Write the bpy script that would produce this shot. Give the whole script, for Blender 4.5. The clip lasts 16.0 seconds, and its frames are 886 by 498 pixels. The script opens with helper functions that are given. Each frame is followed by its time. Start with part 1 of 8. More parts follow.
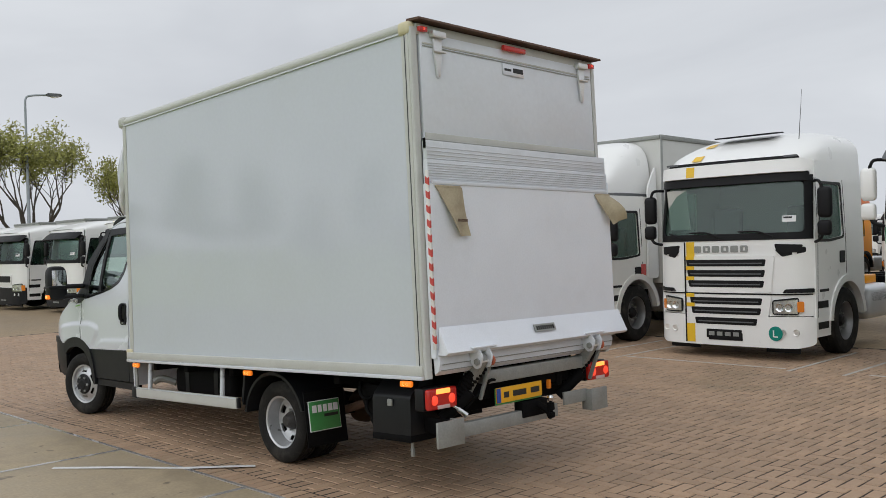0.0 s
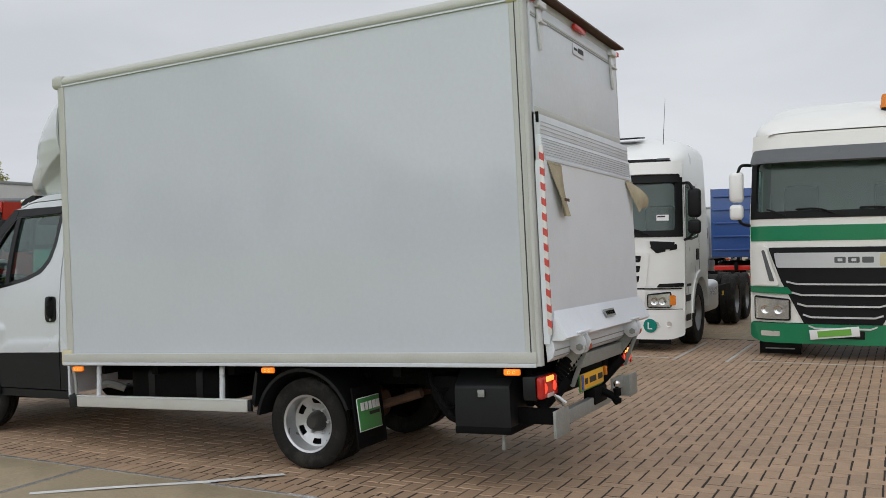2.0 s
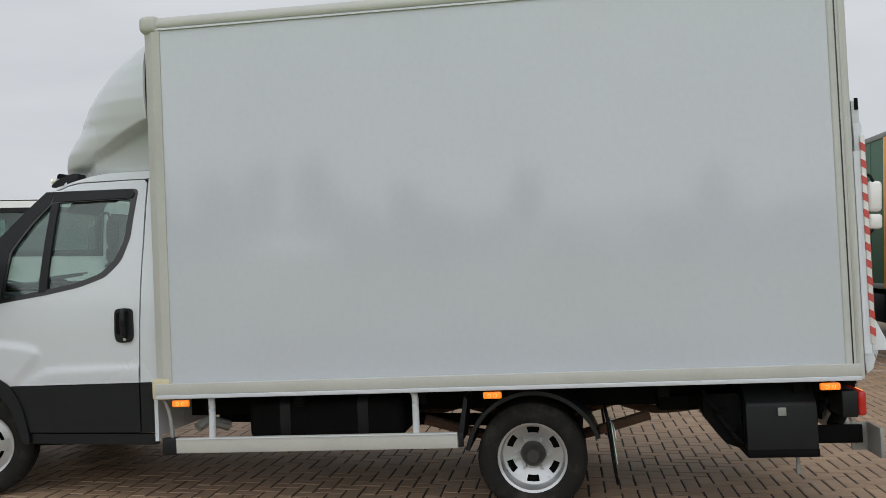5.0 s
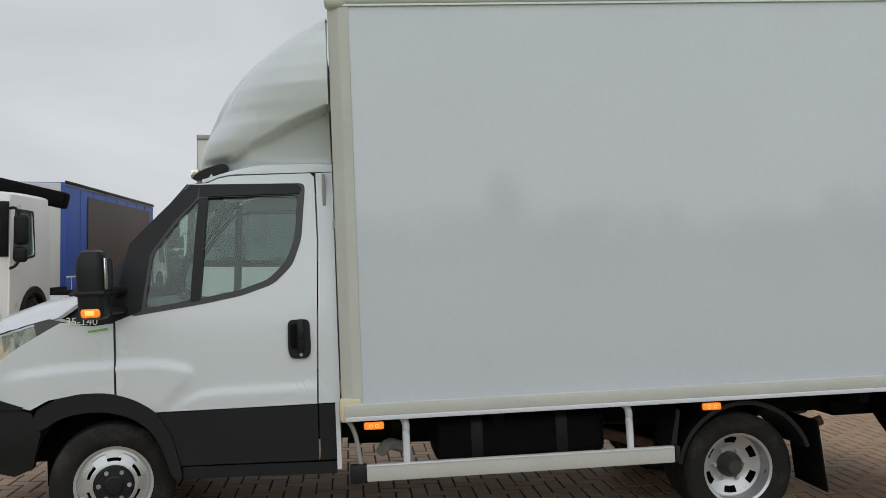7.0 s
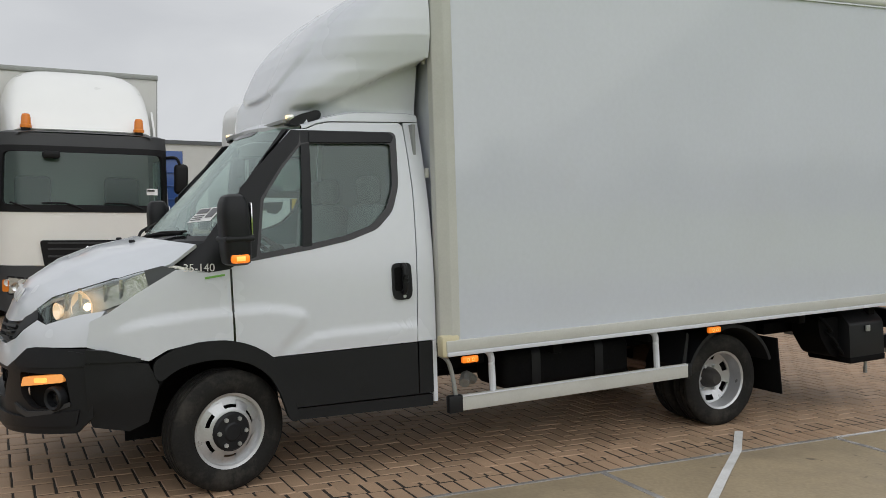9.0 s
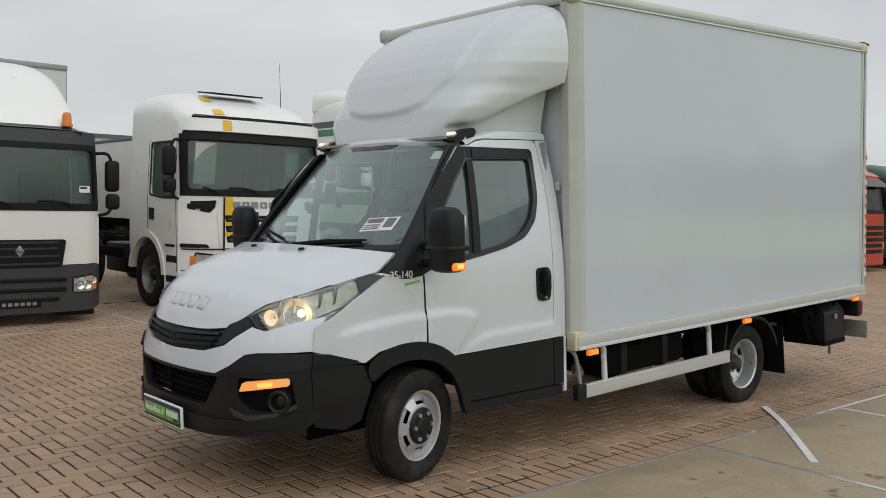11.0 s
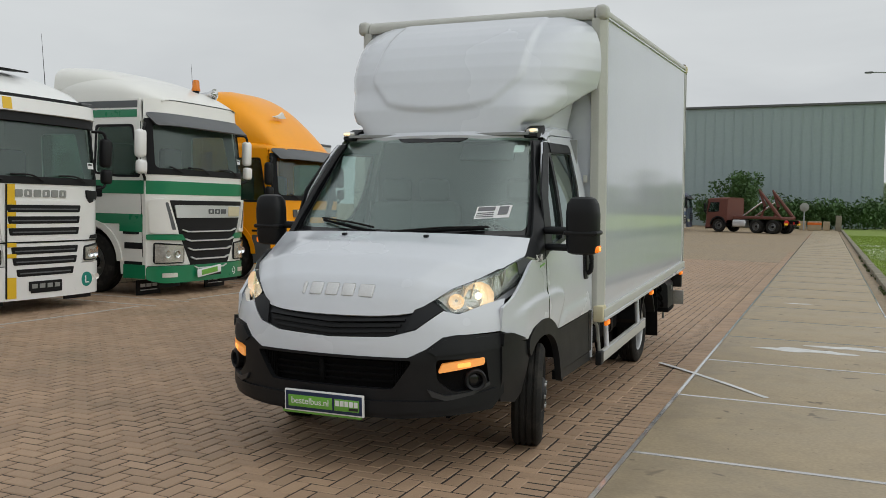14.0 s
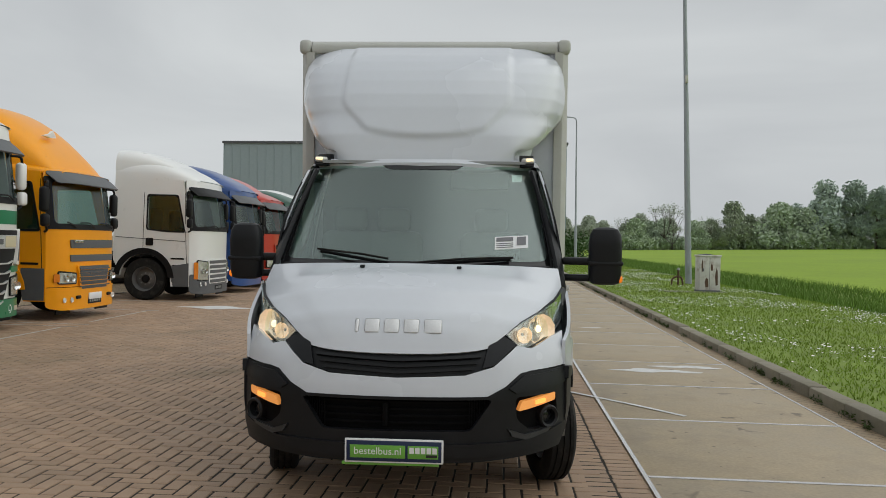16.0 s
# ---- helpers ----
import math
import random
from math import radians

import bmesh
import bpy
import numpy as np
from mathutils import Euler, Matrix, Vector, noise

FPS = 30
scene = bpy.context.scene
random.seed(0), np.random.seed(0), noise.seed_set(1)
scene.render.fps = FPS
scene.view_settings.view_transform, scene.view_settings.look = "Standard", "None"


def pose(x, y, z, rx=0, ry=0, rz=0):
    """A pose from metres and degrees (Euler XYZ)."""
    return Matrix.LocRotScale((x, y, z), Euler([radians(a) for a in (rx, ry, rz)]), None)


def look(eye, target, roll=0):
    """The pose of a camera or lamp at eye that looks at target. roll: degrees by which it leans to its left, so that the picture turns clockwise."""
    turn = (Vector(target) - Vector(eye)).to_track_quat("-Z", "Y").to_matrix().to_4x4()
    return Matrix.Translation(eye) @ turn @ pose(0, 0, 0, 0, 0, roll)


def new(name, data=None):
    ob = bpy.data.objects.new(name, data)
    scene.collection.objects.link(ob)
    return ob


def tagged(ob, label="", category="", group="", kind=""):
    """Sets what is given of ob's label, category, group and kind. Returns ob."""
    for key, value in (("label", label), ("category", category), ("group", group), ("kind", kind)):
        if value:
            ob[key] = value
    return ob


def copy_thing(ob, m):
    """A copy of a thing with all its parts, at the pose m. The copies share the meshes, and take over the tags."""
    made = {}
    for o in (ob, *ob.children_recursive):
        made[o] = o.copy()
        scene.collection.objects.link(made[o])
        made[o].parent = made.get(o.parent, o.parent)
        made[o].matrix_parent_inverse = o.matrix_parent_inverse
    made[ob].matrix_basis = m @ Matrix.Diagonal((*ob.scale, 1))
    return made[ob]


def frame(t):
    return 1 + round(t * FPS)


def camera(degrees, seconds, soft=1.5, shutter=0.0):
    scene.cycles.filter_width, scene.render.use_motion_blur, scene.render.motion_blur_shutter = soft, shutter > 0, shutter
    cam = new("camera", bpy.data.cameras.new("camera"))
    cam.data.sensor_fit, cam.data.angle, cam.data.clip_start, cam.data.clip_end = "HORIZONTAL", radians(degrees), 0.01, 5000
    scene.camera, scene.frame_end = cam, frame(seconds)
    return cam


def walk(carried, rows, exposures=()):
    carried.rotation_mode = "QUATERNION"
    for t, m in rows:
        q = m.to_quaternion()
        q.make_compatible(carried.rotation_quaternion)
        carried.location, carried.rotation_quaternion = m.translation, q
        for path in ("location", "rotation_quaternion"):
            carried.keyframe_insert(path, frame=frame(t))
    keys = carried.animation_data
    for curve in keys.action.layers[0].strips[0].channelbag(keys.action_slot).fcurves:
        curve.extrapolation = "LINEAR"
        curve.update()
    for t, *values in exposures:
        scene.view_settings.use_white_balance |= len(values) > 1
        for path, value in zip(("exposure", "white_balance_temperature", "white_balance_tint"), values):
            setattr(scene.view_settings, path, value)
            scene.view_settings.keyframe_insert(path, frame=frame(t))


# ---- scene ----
cam = camera(52.1, 16.0, soft=0.85)
PATH = [
    (0, (-5.327, -6.317, 1.784), (-3.907, -4.909, 1.777), -1.5),
    (0.5, (-5.723, -5.827, 1.738), (-4.188, -4.544, 1.727), -1.3),
    (1, (-6.116, -5.211, 1.672), (-4.493, -4.044, 1.661), -1.2),
    (1.5, (-6.348, -4.62, 1.656), (-4.642, -3.577, 1.647), -1.0),
    (2, (-6.527, -3.979, 1.661), (-4.743, -3.076, 1.655), -0.9),
    (2.5, (-6.72, -3.37, 1.649), (-4.881, -2.582, 1.646), -0.8),
    (3, (-6.807, -2.718, 1.596), (-4.905, -2.1, 1.611), -0.6),
    (3.5, (-6.841, -2.09, 1.574), (-4.913, -1.558, 1.587), -0.4),
    (4, (-6.753, -1.434, 1.55), (-4.802, -0.995, 1.56), -0.4),
    (4.5, (-6.675, -0.759, 1.587), (-4.699, -0.45, 1.6), -0.3),
    (5, (-6.619, -0.183, 1.597), (-4.637, 0.085, 1.616), -0.3),
    (7.5, (-6.197, 3.066, 1.642), (-4.239, 2.655, 1.639), 0.2),
    (8, (-6.134, 3.7, 1.671), (-4.237, 3.068, 1.627), 0.3),
    (8.5, (-6.122, 4.329, 1.673), (-4.293, 3.523, 1.6), 0.5),
    (9, (-6.014, 4.949, 1.6), (-4.229, 4.052, 1.513), 0.6),
    (9.5, (-5.884, 5.51, 1.627), (-4.139, 4.536, 1.533), 0.7),
    (10, (-5.694, 6.069, 1.681), (-4.007, 4.999, 1.586), 0.8),
    (12.5, (-4.04, 8.71, 1.67), (-2.919, 7.057, 1.574), 1.4),
    (13, (-3.596, 9.101, 1.657), (-2.626, 7.355, 1.563), 1.4),
    (13.5, (-3.235, 9.408, 1.644), (-2.381, 7.602, 1.55), 1.4),
    (14, (-2.692, 9.568, 1.598), (-1.913, 7.728, 1.5), 1.3),
    (14.5, (-2.103, 9.705, 1.59), (-1.421, 7.827, 1.506), 1.5),
    (15, (-1.528, 9.743, 1.57), (-0.994, 7.817, 1.5), 1.4),
    (15.5, (-0.983, 9.796, 1.555), (-0.615, 7.831, 1.514), 1.4),
    (16, (-0.539, 9.805, 1.546), (-0.413, 7.809, 1.531), 1.4),
]

walk(cam, [(t, look(eye, target, roll)) for t, eye, target, roll in PATH], exposures=[(0.0, 0.02, 6310, 10.2), (5.0, -0.06, 6330, 9.8), (7.5, -0.11, 6350, 9.2), (9.0, -0.05, 6460, 10.0), (12.5, -0.05, 6460, 7.9), (16.0, -0.16, 6460, 7.3)])

# ---- world and light: an overcast spring day ----
world = bpy.data.worlds.new("overcast_sky")
scene.world = world
world.use_nodes = True
wt = world.node_tree
wn, wl = wt.nodes, wt.links
bg = wn["Background"]
sky = wn.new("ShaderNodeTexSky")
sky.sky_type, sky.sun_disc = "NISHITA", False
sky.sun_elevation, sky.sun_rotation = radians(44), radians(-92)
sky.air_density, sky.dust_density = 1.0, 4.0
grey = wn.new("ShaderNodeHueSaturation")
grey.inputs["Saturation"].default_value, grey.inputs["Value"].default_value = 0.12, 0.05
wl.new(sky.outputs[0], grey.inputs["Color"])
tc = wn.new("ShaderNodeTexCoord")
sep = wn.new("ShaderNodeSeparateXYZ")
wl.new(tc.outputs["Generated"], sep.inputs[0])
cloud = wn.new("ShaderNodeTexNoise")
cloud.inputs["Scale"].default_value, cloud.inputs["Detail"].default_value, cloud.inputs["Distortion"].default_value = 2.2, 5.0, 0.6
stretch = wn.new("ShaderNodeMapping")
stretch.inputs["Scale"].default_value = (1.0, 1.0, 3.2)
wl.new(tc.outputs["Generated"], stretch.inputs[0])
wl.new(stretch.outputs[0], cloud.inputs["Vector"])
ramp = wn.new("ShaderNodeValToRGB")
ramp.color_ramp.elements[0].position, ramp.color_ramp.elements[0].color = 0.30, (0.66, 0.68, 0.71, 1)
ramp.color_ramp.elements[1].position, ramp.color_ramp.elements[1].color = 0.72, (0.83, 0.85, 0.87, 1)
wl.new(cloud.outputs["Fac"], ramp.inputs[0])
mixsky = wn.new("ShaderNodeMix")
mixsky.data_type = "RGBA"
mixsky.inputs["Factor"].default_value = 0.9
wl.new(grey.outputs[0], mixsky.inputs["A"])
wl.new(ramp.outputs[0], mixsky.inputs["B"])
wl.new(mixsky.outputs["Result"], bg.inputs["Color"])
bg.inputs["Strength"].default_value = 0.95

sun = new("sun", bpy.data.lights.new("sun", "SUN"))
sun.data.energy, sun.data.angle, sun.data.color = 1.15, radians(95), (1.0, 0.99, 0.97)
sun.matrix_world = look((-30, -1, 30), (0, 0, 0))


# ---- materials ----
def rgb(c):
    return (c, c, c, 1) if isinstance(c, (int, float)) else (*c, 1)


def mat(name, color, rough=0.5, metal=0.0, vary=0.08, scale=6.0, grain=90.0, bump=0.0, coat=0.0, spots=0.0, spot_color=0.1, island=False, emit=0.0, emit_color=None, rvary=0.08, spec=0.5, tell=0.12):
    """A surface with its colour varied at two scales, its roughness varied, and a fine relief."""
    m = bpy.data.materials.new(name)
    m.use_nodes = True
    t = m.node_tree
    n, l = t.nodes, t.links
    p = n["Principled BSDF"]
    p.inputs["Metallic"].default_value = metal
    p.inputs["Coat Weight"].default_value = coat
    p.inputs["Specular IOR Level"].default_value = spec
    p.inputs["Coat Roughness"].default_value = 0.06
    co = n.new("ShaderNodeTexCoord")
    big, fine = n.new("ShaderNodeTexNoise"), n.new("ShaderNodeTexNoise")
    big.inputs["Scale"].default_value, big.inputs["Detail"].default_value = scale, 4
    fine.inputs["Scale"].default_value, fine.inputs["Detail"].default_value = grain, 3
    for q in (big, fine):
        l.new(co.outputs["Object"], q.inputs["Vector"])
    add = n.new("ShaderNodeMath")
    add.operation = "ADD"
    l.new(big.outputs["Fac"], add.inputs[0])
    l.new(fine.outputs["Fac"], add.inputs[1])
    span = n.new("ShaderNodeMapRange")
    span.inputs["From Min"].default_value, span.inputs["From Max"].default_value = 0.6, 1.4
    span.inputs["To Min"].default_value, span.inputs["To Max"].default_value = 1 - vary, 1 + vary
    l.new(add.outputs[0], span.inputs["Value"])
    last = span.outputs[0]
    if island:
        info = n.new("ShaderNodeNewGeometry") if island == "island" else n.new("ShaderNodeObjectInfo")
        r2 = n.new("ShaderNodeMapRange")
        r2.inputs["To Min"].default_value, r2.inputs["To Max"].default_value = 1 - 1.15 * tell, 1 + tell
        l.new(info.outputs["Random Per Island" if island == "island" else "Random"], r2.inputs["Value"])
        mul = n.new("ShaderNodeMath")
        mul.operation = "MULTIPLY"
        l.new(last, mul.inputs[0])
        l.new(r2.outputs[0], mul.inputs[1])
        last = mul.outputs[0]
    tint = n.new("ShaderNodeVectorMath")
    tint.operation = "SCALE"
    tint.inputs[0].default_value = rgb(color)[:3]
    l.new(last, tint.inputs["Scale"])
    out = tint.outputs[0]
    if spots:
        dirt = n.new("ShaderNodeTexNoise")
        dirt.inputs["Scale"].default_value, dirt.inputs["Detail"].default_value, dirt.inputs["Roughness"].default_value = scale * 0.7, 6, 0.7
        l.new(co.outputs["Object"], dirt.inputs["Vector"])
        cut = n.new("ShaderNodeMapRange")
        cut.inputs["From Min"].default_value, cut.inputs["From Max"].default_value = 0.50, 0.72
        cut.inputs["To Max"].default_value = spots
        l.new(dirt.outputs["Fac"], cut.inputs["Value"])
        mx = n.new("ShaderNodeMix")
        mx.data_type = "RGBA"
        l.new(cut.outputs[0], mx.inputs["Factor"])
        l.new(out, mx.inputs["A"])
        mx.inputs["B"].default_value = rgb(spot_color)
        out = mx.outputs["Result"]
    l.new(out, p.inputs["Base Color"])
    rr = n.new("ShaderNodeMapRange")
    rr.inputs["To Min"].default_value, rr.inputs["To Max"].default_value = max(0.02, rough - rvary), min(1, rough + rvary)
    l.new(big.outputs["Fac"], rr.inputs["Value"])
    l.new(rr.outputs[0], p.inputs["Roughness"])
    if bump:
        b = n.new("ShaderNodeBump")
        b.inputs["Strength"].default_value, b.inputs["Distance"].default_value = bump, 0.004
        l.new(add.outputs[0], b.inputs["Height"])
        l.new(b.outputs[0], p.inputs["Normal"])
    if emit:
        p.inputs["Emission Color"].default_value = rgb(emit_color or color)
        p.inputs["Emission Strength"].default_value = emit
    return m


def glass(name, color, shine0=0.07, rough=0.02, top=0.75):
    m = bpy.data.materials.new(name)
    m.use_nodes = True
    t = m.node_tree
    n, l = t.nodes, t.links
    n.remove(n["Principled BSDF"])
    clear, shine, lw, mixer = n.new("ShaderNodeBsdfTransparent"), n.new("ShaderNodeBsdfGlossy"), n.new("ShaderNodeLayerWeight"), n.new("ShaderNodeMixShader")
    clear.inputs[0].default_value = rgb(color)
    shine.inputs["Roughness"].default_value = rough
    shine.inputs["Color"].default_value = (0.86, 0.98, 0.94, 1)
    lw.inputs["Blend"].default_value = 0.5
    steep, gloss = n.new("ShaderNodeMath"), n.new("ShaderNodeMapRange")
    steep.operation, steep.inputs[1].default_value = "POWER", 2.2
    gloss.inputs["To Min"].default_value, gloss.inputs["To Max"].default_value = shine0, top
    l.new(lw.outputs["Facing"], steep.inputs[0])
    l.new(steep.outputs[0], gloss.inputs["Value"])
    l.new(gloss.outputs[0], mixer.inputs[0])
    l.new(clear.outputs[0], mixer.inputs[1])
    l.new(shine.outputs[0], mixer.inputs[2])
    l.new(mixer.outputs[0], n["Material Output"].inputs["Surface"])
    return m


PAINT = mat("white_car_paint", (0.625, 0.648, 0.690), 0.26, vary=0.015, coat=0.5, scale=1.0, grain=20)
GRP = mat("white_grp_panel", (0.563, 0.588, 0.646), 0.075, vary=0.03, scale=1.3, grain=30, coat=0.35, spots=0.10, spot_color=(0.50, 0.48, 0.44), rvary=0.02)
FLAPMAT = mat("white_flap_panel", (0.70, 0.73, 0.78), 0.42, vary=0.04, scale=2, grain=30, spots=0.12, spot_color=(0.48, 0.47, 0.45), spec=0.4)
BOARDGREEN = mat("mid_green_board", (0.06, 0.27, 0.075), 0.4, vary=0.06)
POSTGREY = mat("grey_rear_post", (0.53, 0.535, 0.515), 0.42, vary=0.06, scale=3, spots=0.2, spot_color=(0.34, 0.32, 0.27))
TRIM = mat("grey_beige_profile", (0.50, 0.50, 0.465), 0.42, vary=0.06, scale=3, spots=0.2, spot_color=(0.30, 0.28, 0.22))
CREAM = mat("yellowed_plastic", (0.60, 0.54, 0.36), 0.5, vary=0.08)
PLASTIC = mat("black_bumper_plastic", (0.0088, 0.0094, 0.0110), 0.46, vary=0.15, grain=220, bump=0.06, spots=0.20, spot_color=(0.026, 0.026, 0.026), spec=0.28)
TGREYPL = mat("worn_grey_bumper_plastic", (0.030, 0.031, 0.033), 0.45, vary=0.15, grain=220, bump=0.06)
GLOSSBLACK = mat("gloss_black", (0.012, 0.012, 0.013), 0.18, vary=0.1)
RUBBER = mat("tyre_rubber", (0.0150, 0.0145, 0.0136), 0.8, vary=0.25, scale=9, bump=0.3, spots=0.5, spot_color=(0.075, 0.068, 0.056), spec=0.2)
SILVER = mat("silver_wheel_paint", (0.52, 0.53, 0.54), 0.30, metal=0.6, vary=0.08, spots=0.2, spot_color=(0.25, 0.22, 0.19))
ALU = mat("aluminium_sheet", (0.70, 0.71, 0.73), 0.38, metal=0.75, vary=0.06, scale=2, grain=140, spots=0.12, spot_color=(0.45, 0.44, 0.42))
GALV = mat("galvanised_steel", (0.30, 0.31, 0.295), 0.5, metal=0.35, vary=0.16, scale=12, spots=0.3, spot_color=(0.28, 0.26, 0.22))
CHASSIS = mat("chassis_black", (0.006, 0.006, 0.0065), 0.7, vary=0.3, scale=8, bump=0.2, spots=0.25, spot_color=(0.016, 0.013, 0.010), spec=0.06)
RUST = mat("rusty_steel", (0.10, 0.055, 0.035), 0.8, vary=0.3, scale=14, bump=0.3)
LIFT = mat("white_lift_plate", (0.77, 0.80, 0.86), 0.34, vary=0.05, scale=2, coat=0.0, spots=0.16, spot_color=(0.50, 0.51, 0.53), spec=0.35)
LIFTEDGE = mat("white_lift_profile", (0.66, 0.685, 0.73), 0.40, vary=0.06, scale=5, spots=0.25, spot_color=(0.42, 0.41, 0.40), spec=0.35)
STEEL = mat("bright_steel", (0.70, 0.70, 0.70), 0.38, metal=0.5, vary=0.08, scale=9)
AMBER = mat("amber_lens_lit", (0.95, 0.28, 0.02), 0.25, emit=0.55, emit_color=(1.0, 0.20, 0.015))
AMBERHOT = mat("amber_bulb", (1.0, 0.6, 0.2), 0.3, emit=1.25, emit_color=(1.0, 0.30, 0.04))
AMBEROFF = mat("amber_lens", (0.75, 0.22, 0.02), 0.2)
REDLENS = mat("red_lens", (0.42, 0.022, 0.018), 0.2, emit=0.05, emit_color=(1.0, 0.04, 0.02))
PINKLENS = mat("pale_pink_lens", (0.62, 0.46, 0.45), 0.2)
REDLIT = mat("red_lamp_lit", (0.85, 0.06, 0.03), 0.25, emit=0.75, emit_color=(1.0, 0.07, 0.03))
HEADLIT = mat("warm_headlamp_bulb", (1.0, 0.86, 0.66), 0.25, emit=2.4, emit_color=(1.0, 0.80, 0.50))
# reflector with warm emission of its own in place of bulb light thrown back
GLOWBOWL = mat("self_lit_reflector", (0.80, 0.74, 0.66), 0.22, metal=0.7, vary=0.35, scale=60, grain=160, bump=0.8, emit=0.50, emit_color=(1.0, 0.66, 0.36))
PEACH = mat("glowing_amber_lens", (0.90, 0.42, 0.14), 0.2, vary=0.10, emit=0.42, emit_color=(1.0, 0.34, 0.06))
WARMLIT = mat("warm_lamp_lit", (1.0, 0.85, 0.6), 0.25, emit=1.3, emit_color=(1.0, 0.70, 0.36))
BOWL = mat("headlamp_bowl", (0.66, 0.64, 0.60), 0.22, metal=0.7, vary=0.25, scale=30, grain=70, bump=0.6)
REFLECTOR = mat("lamp_reflector", (0.86, 0.85, 0.82), 0.30, metal=0.7, vary=0.1)
LENS = glass("clear_lens", (0.96, 0.97, 0.97), 0.03)
GLASS = glass("tinted_glass", (0.70, 0.85, 0.79), 0.15, 0.26)
SIDEGLASS = glass("green_side_glass", (0.60, 0.71, 0.69), 0.08)
INTERIOR = mat("dark_cab_interior", (0.075, 0.080, 0.083), 0.75, vary=0.04, scale=2, grain=12)
SEATCLOTH = mat("grey_seat_cloth", (0.19, 0.20, 0.20), 0.9, vary=0.06, scale=3, grain=20)
LINING = mat("pale_cab_lining", (0.30, 0.31, 0.31), 0.8, vary=0.05, scale=2, grain=10)
PAPER = mat("white_paper_label", (0.80, 0.80, 0.80), 0.6, vary=0.03)
INK = mat("black_print", (0.02, 0.02, 0.02), 0.6)
GREENSIGN = mat("green_sticker", (0.16, 0.42, 0.06), 0.35, vary=0.06)
YELLOWPLATE = mat("yellow_plate", (0.84, 0.43, 0.015), 0.35, vary=0.04)
NAVYRIM = mat("navy_plate_rim", (0.012, 0.025, 0.075), 0.35)
BLUEPLATE = mat("blue_plate_strip", (0.02, 0.07, 0.35), 0.35)
ROLLER = mat("faded_red_plastic", (0.50, 0.13, 0.07), 0.5, vary=0.15)
REDPAINT = mat("red_reflective_tape", (0.56, 0.075, 0.065), 0.4, vary=0.15)
WHITETAPE = mat("white_reflective_tape", (0.72, 0.70, 0.68), 0.35, vary=0.1)
CANVAS = mat("dirty_beige_canvas", (0.42, 0.36, 0.25), 0.9, vary=0.18, scale=9, bump=0.35, spots=0.4, spot_color=(0.24, 0.19, 0.12))
CHROME = mat("chrome", (0.75, 0.75, 0.76), 0.12, metal=1.0)
BRICKMAT = mat("brown_clinker_piece", (0.372, 0.250, 0.160), 0.62, vary=0.20, scale=5, grain=160, bump=0.35, island="object", spots=0.25, spot_color=(0.235, 0.168, 0.112), rvary=0.15, tell=0.10)
BRICKJOIN = mat("brown_clinker_bed", (0.372, 0.250, 0.160), 0.62, vary=0.20, scale=1.3, grain=120, bump=0.35, island="island", spots=0.35, spot_color=(0.235, 0.168, 0.112), rvary=0.15, tell=0.10)
SAND = mat("dark_joint_sand", (0.022, 0.0165, 0.0115), 0.95, vary=0.3, scale=8, bump=0.4)
CONCRETE = mat("worn_concrete_slab", (0.368, 0.292, 0.188), 0.55, vary=0.20, scale=2.2, grain=38, bump=0.35, spots=0.50, spot_color=(0.215, 0.170, 0.115), rvary=0.18)
def add_flecks(m, scale, lo, hi, colour):
    """Small dark blots with a shape of their own over a surface."""
    n, l = m.node_tree.nodes, m.node_tree.links
    p = n["Principled BSDF"]
    src = p.inputs["Base Color"].links[0].from_socket
    q = n.new("ShaderNodeTexNoise")
    q.inputs["Scale"].default_value, q.inputs["Detail"].default_value, q.inputs["Distortion"].default_value = scale, 2.5, 0.4
    geo = n.new("ShaderNodeNewGeometry")
    l.new(geo.outputs["Position"], q.inputs["Vector"])
    cut = n.new("ShaderNodeMapRange")
    cut.inputs["From Min"].default_value, cut.inputs["From Max"].default_value, cut.inputs["To Max"].default_value = lo, hi, 0.75
    l.new(q.outputs["Fac"], cut.inputs["Value"])
    mx = n.new("ShaderNodeMix")
    mx.data_type = "RGBA"
    l.new(cut.outputs[0], mx.inputs["Factor"])
    l.new(src, mx.inputs["A"])
    mx.inputs["B"].default_value = rgb(colour)
    l.new(mx.outputs["Result"], p.inputs["Base Color"])


add_flecks(CONCRETE, 3.2, 0.685, 0.72, (0.085, 0.065, 0.045))
add_flecks(CONCRETE, 11.0, 0.70, 0.74, (0.12, 0.095, 0.06))
add_flecks(BRICKJOIN, 0.55, 0.58, 0.78, (0.19, 0.145, 0.085))
add_flecks(BRICKMAT, 0.55, 0.58, 0.78, (0.19, 0.145, 0.085))
KERBMAT = mat("mossy_concrete_kerb", (0.23, 0.205, 0.155), 0.85, vary=0.18, scale=4, bump=0.4, island="object", spots=0.5, spot_color=(0.10, 0.10, 0.05))
SEALANT = mat("joint_sealant", (0.40, 0.385, 0.37), 0.20, vary=0.25, scale=6, rvary=0.10, spec=1.0, coat=1.0)
BAYPAINT = mat("faded_bay_paint", (0.46, 0.44, 0.41), 0.65, vary=0.15, scale=5, grain=40, spots=0.9, spot_color=(0.28, 0.215, 0.14))
ROADPAINT = mat("worn_white_paint", (0.66, 0.66, 0.65), 0.6, vary=0.12, scale=7, grain=60, spots=0.45, spot_color=(0.34, 0.31, 0.26))


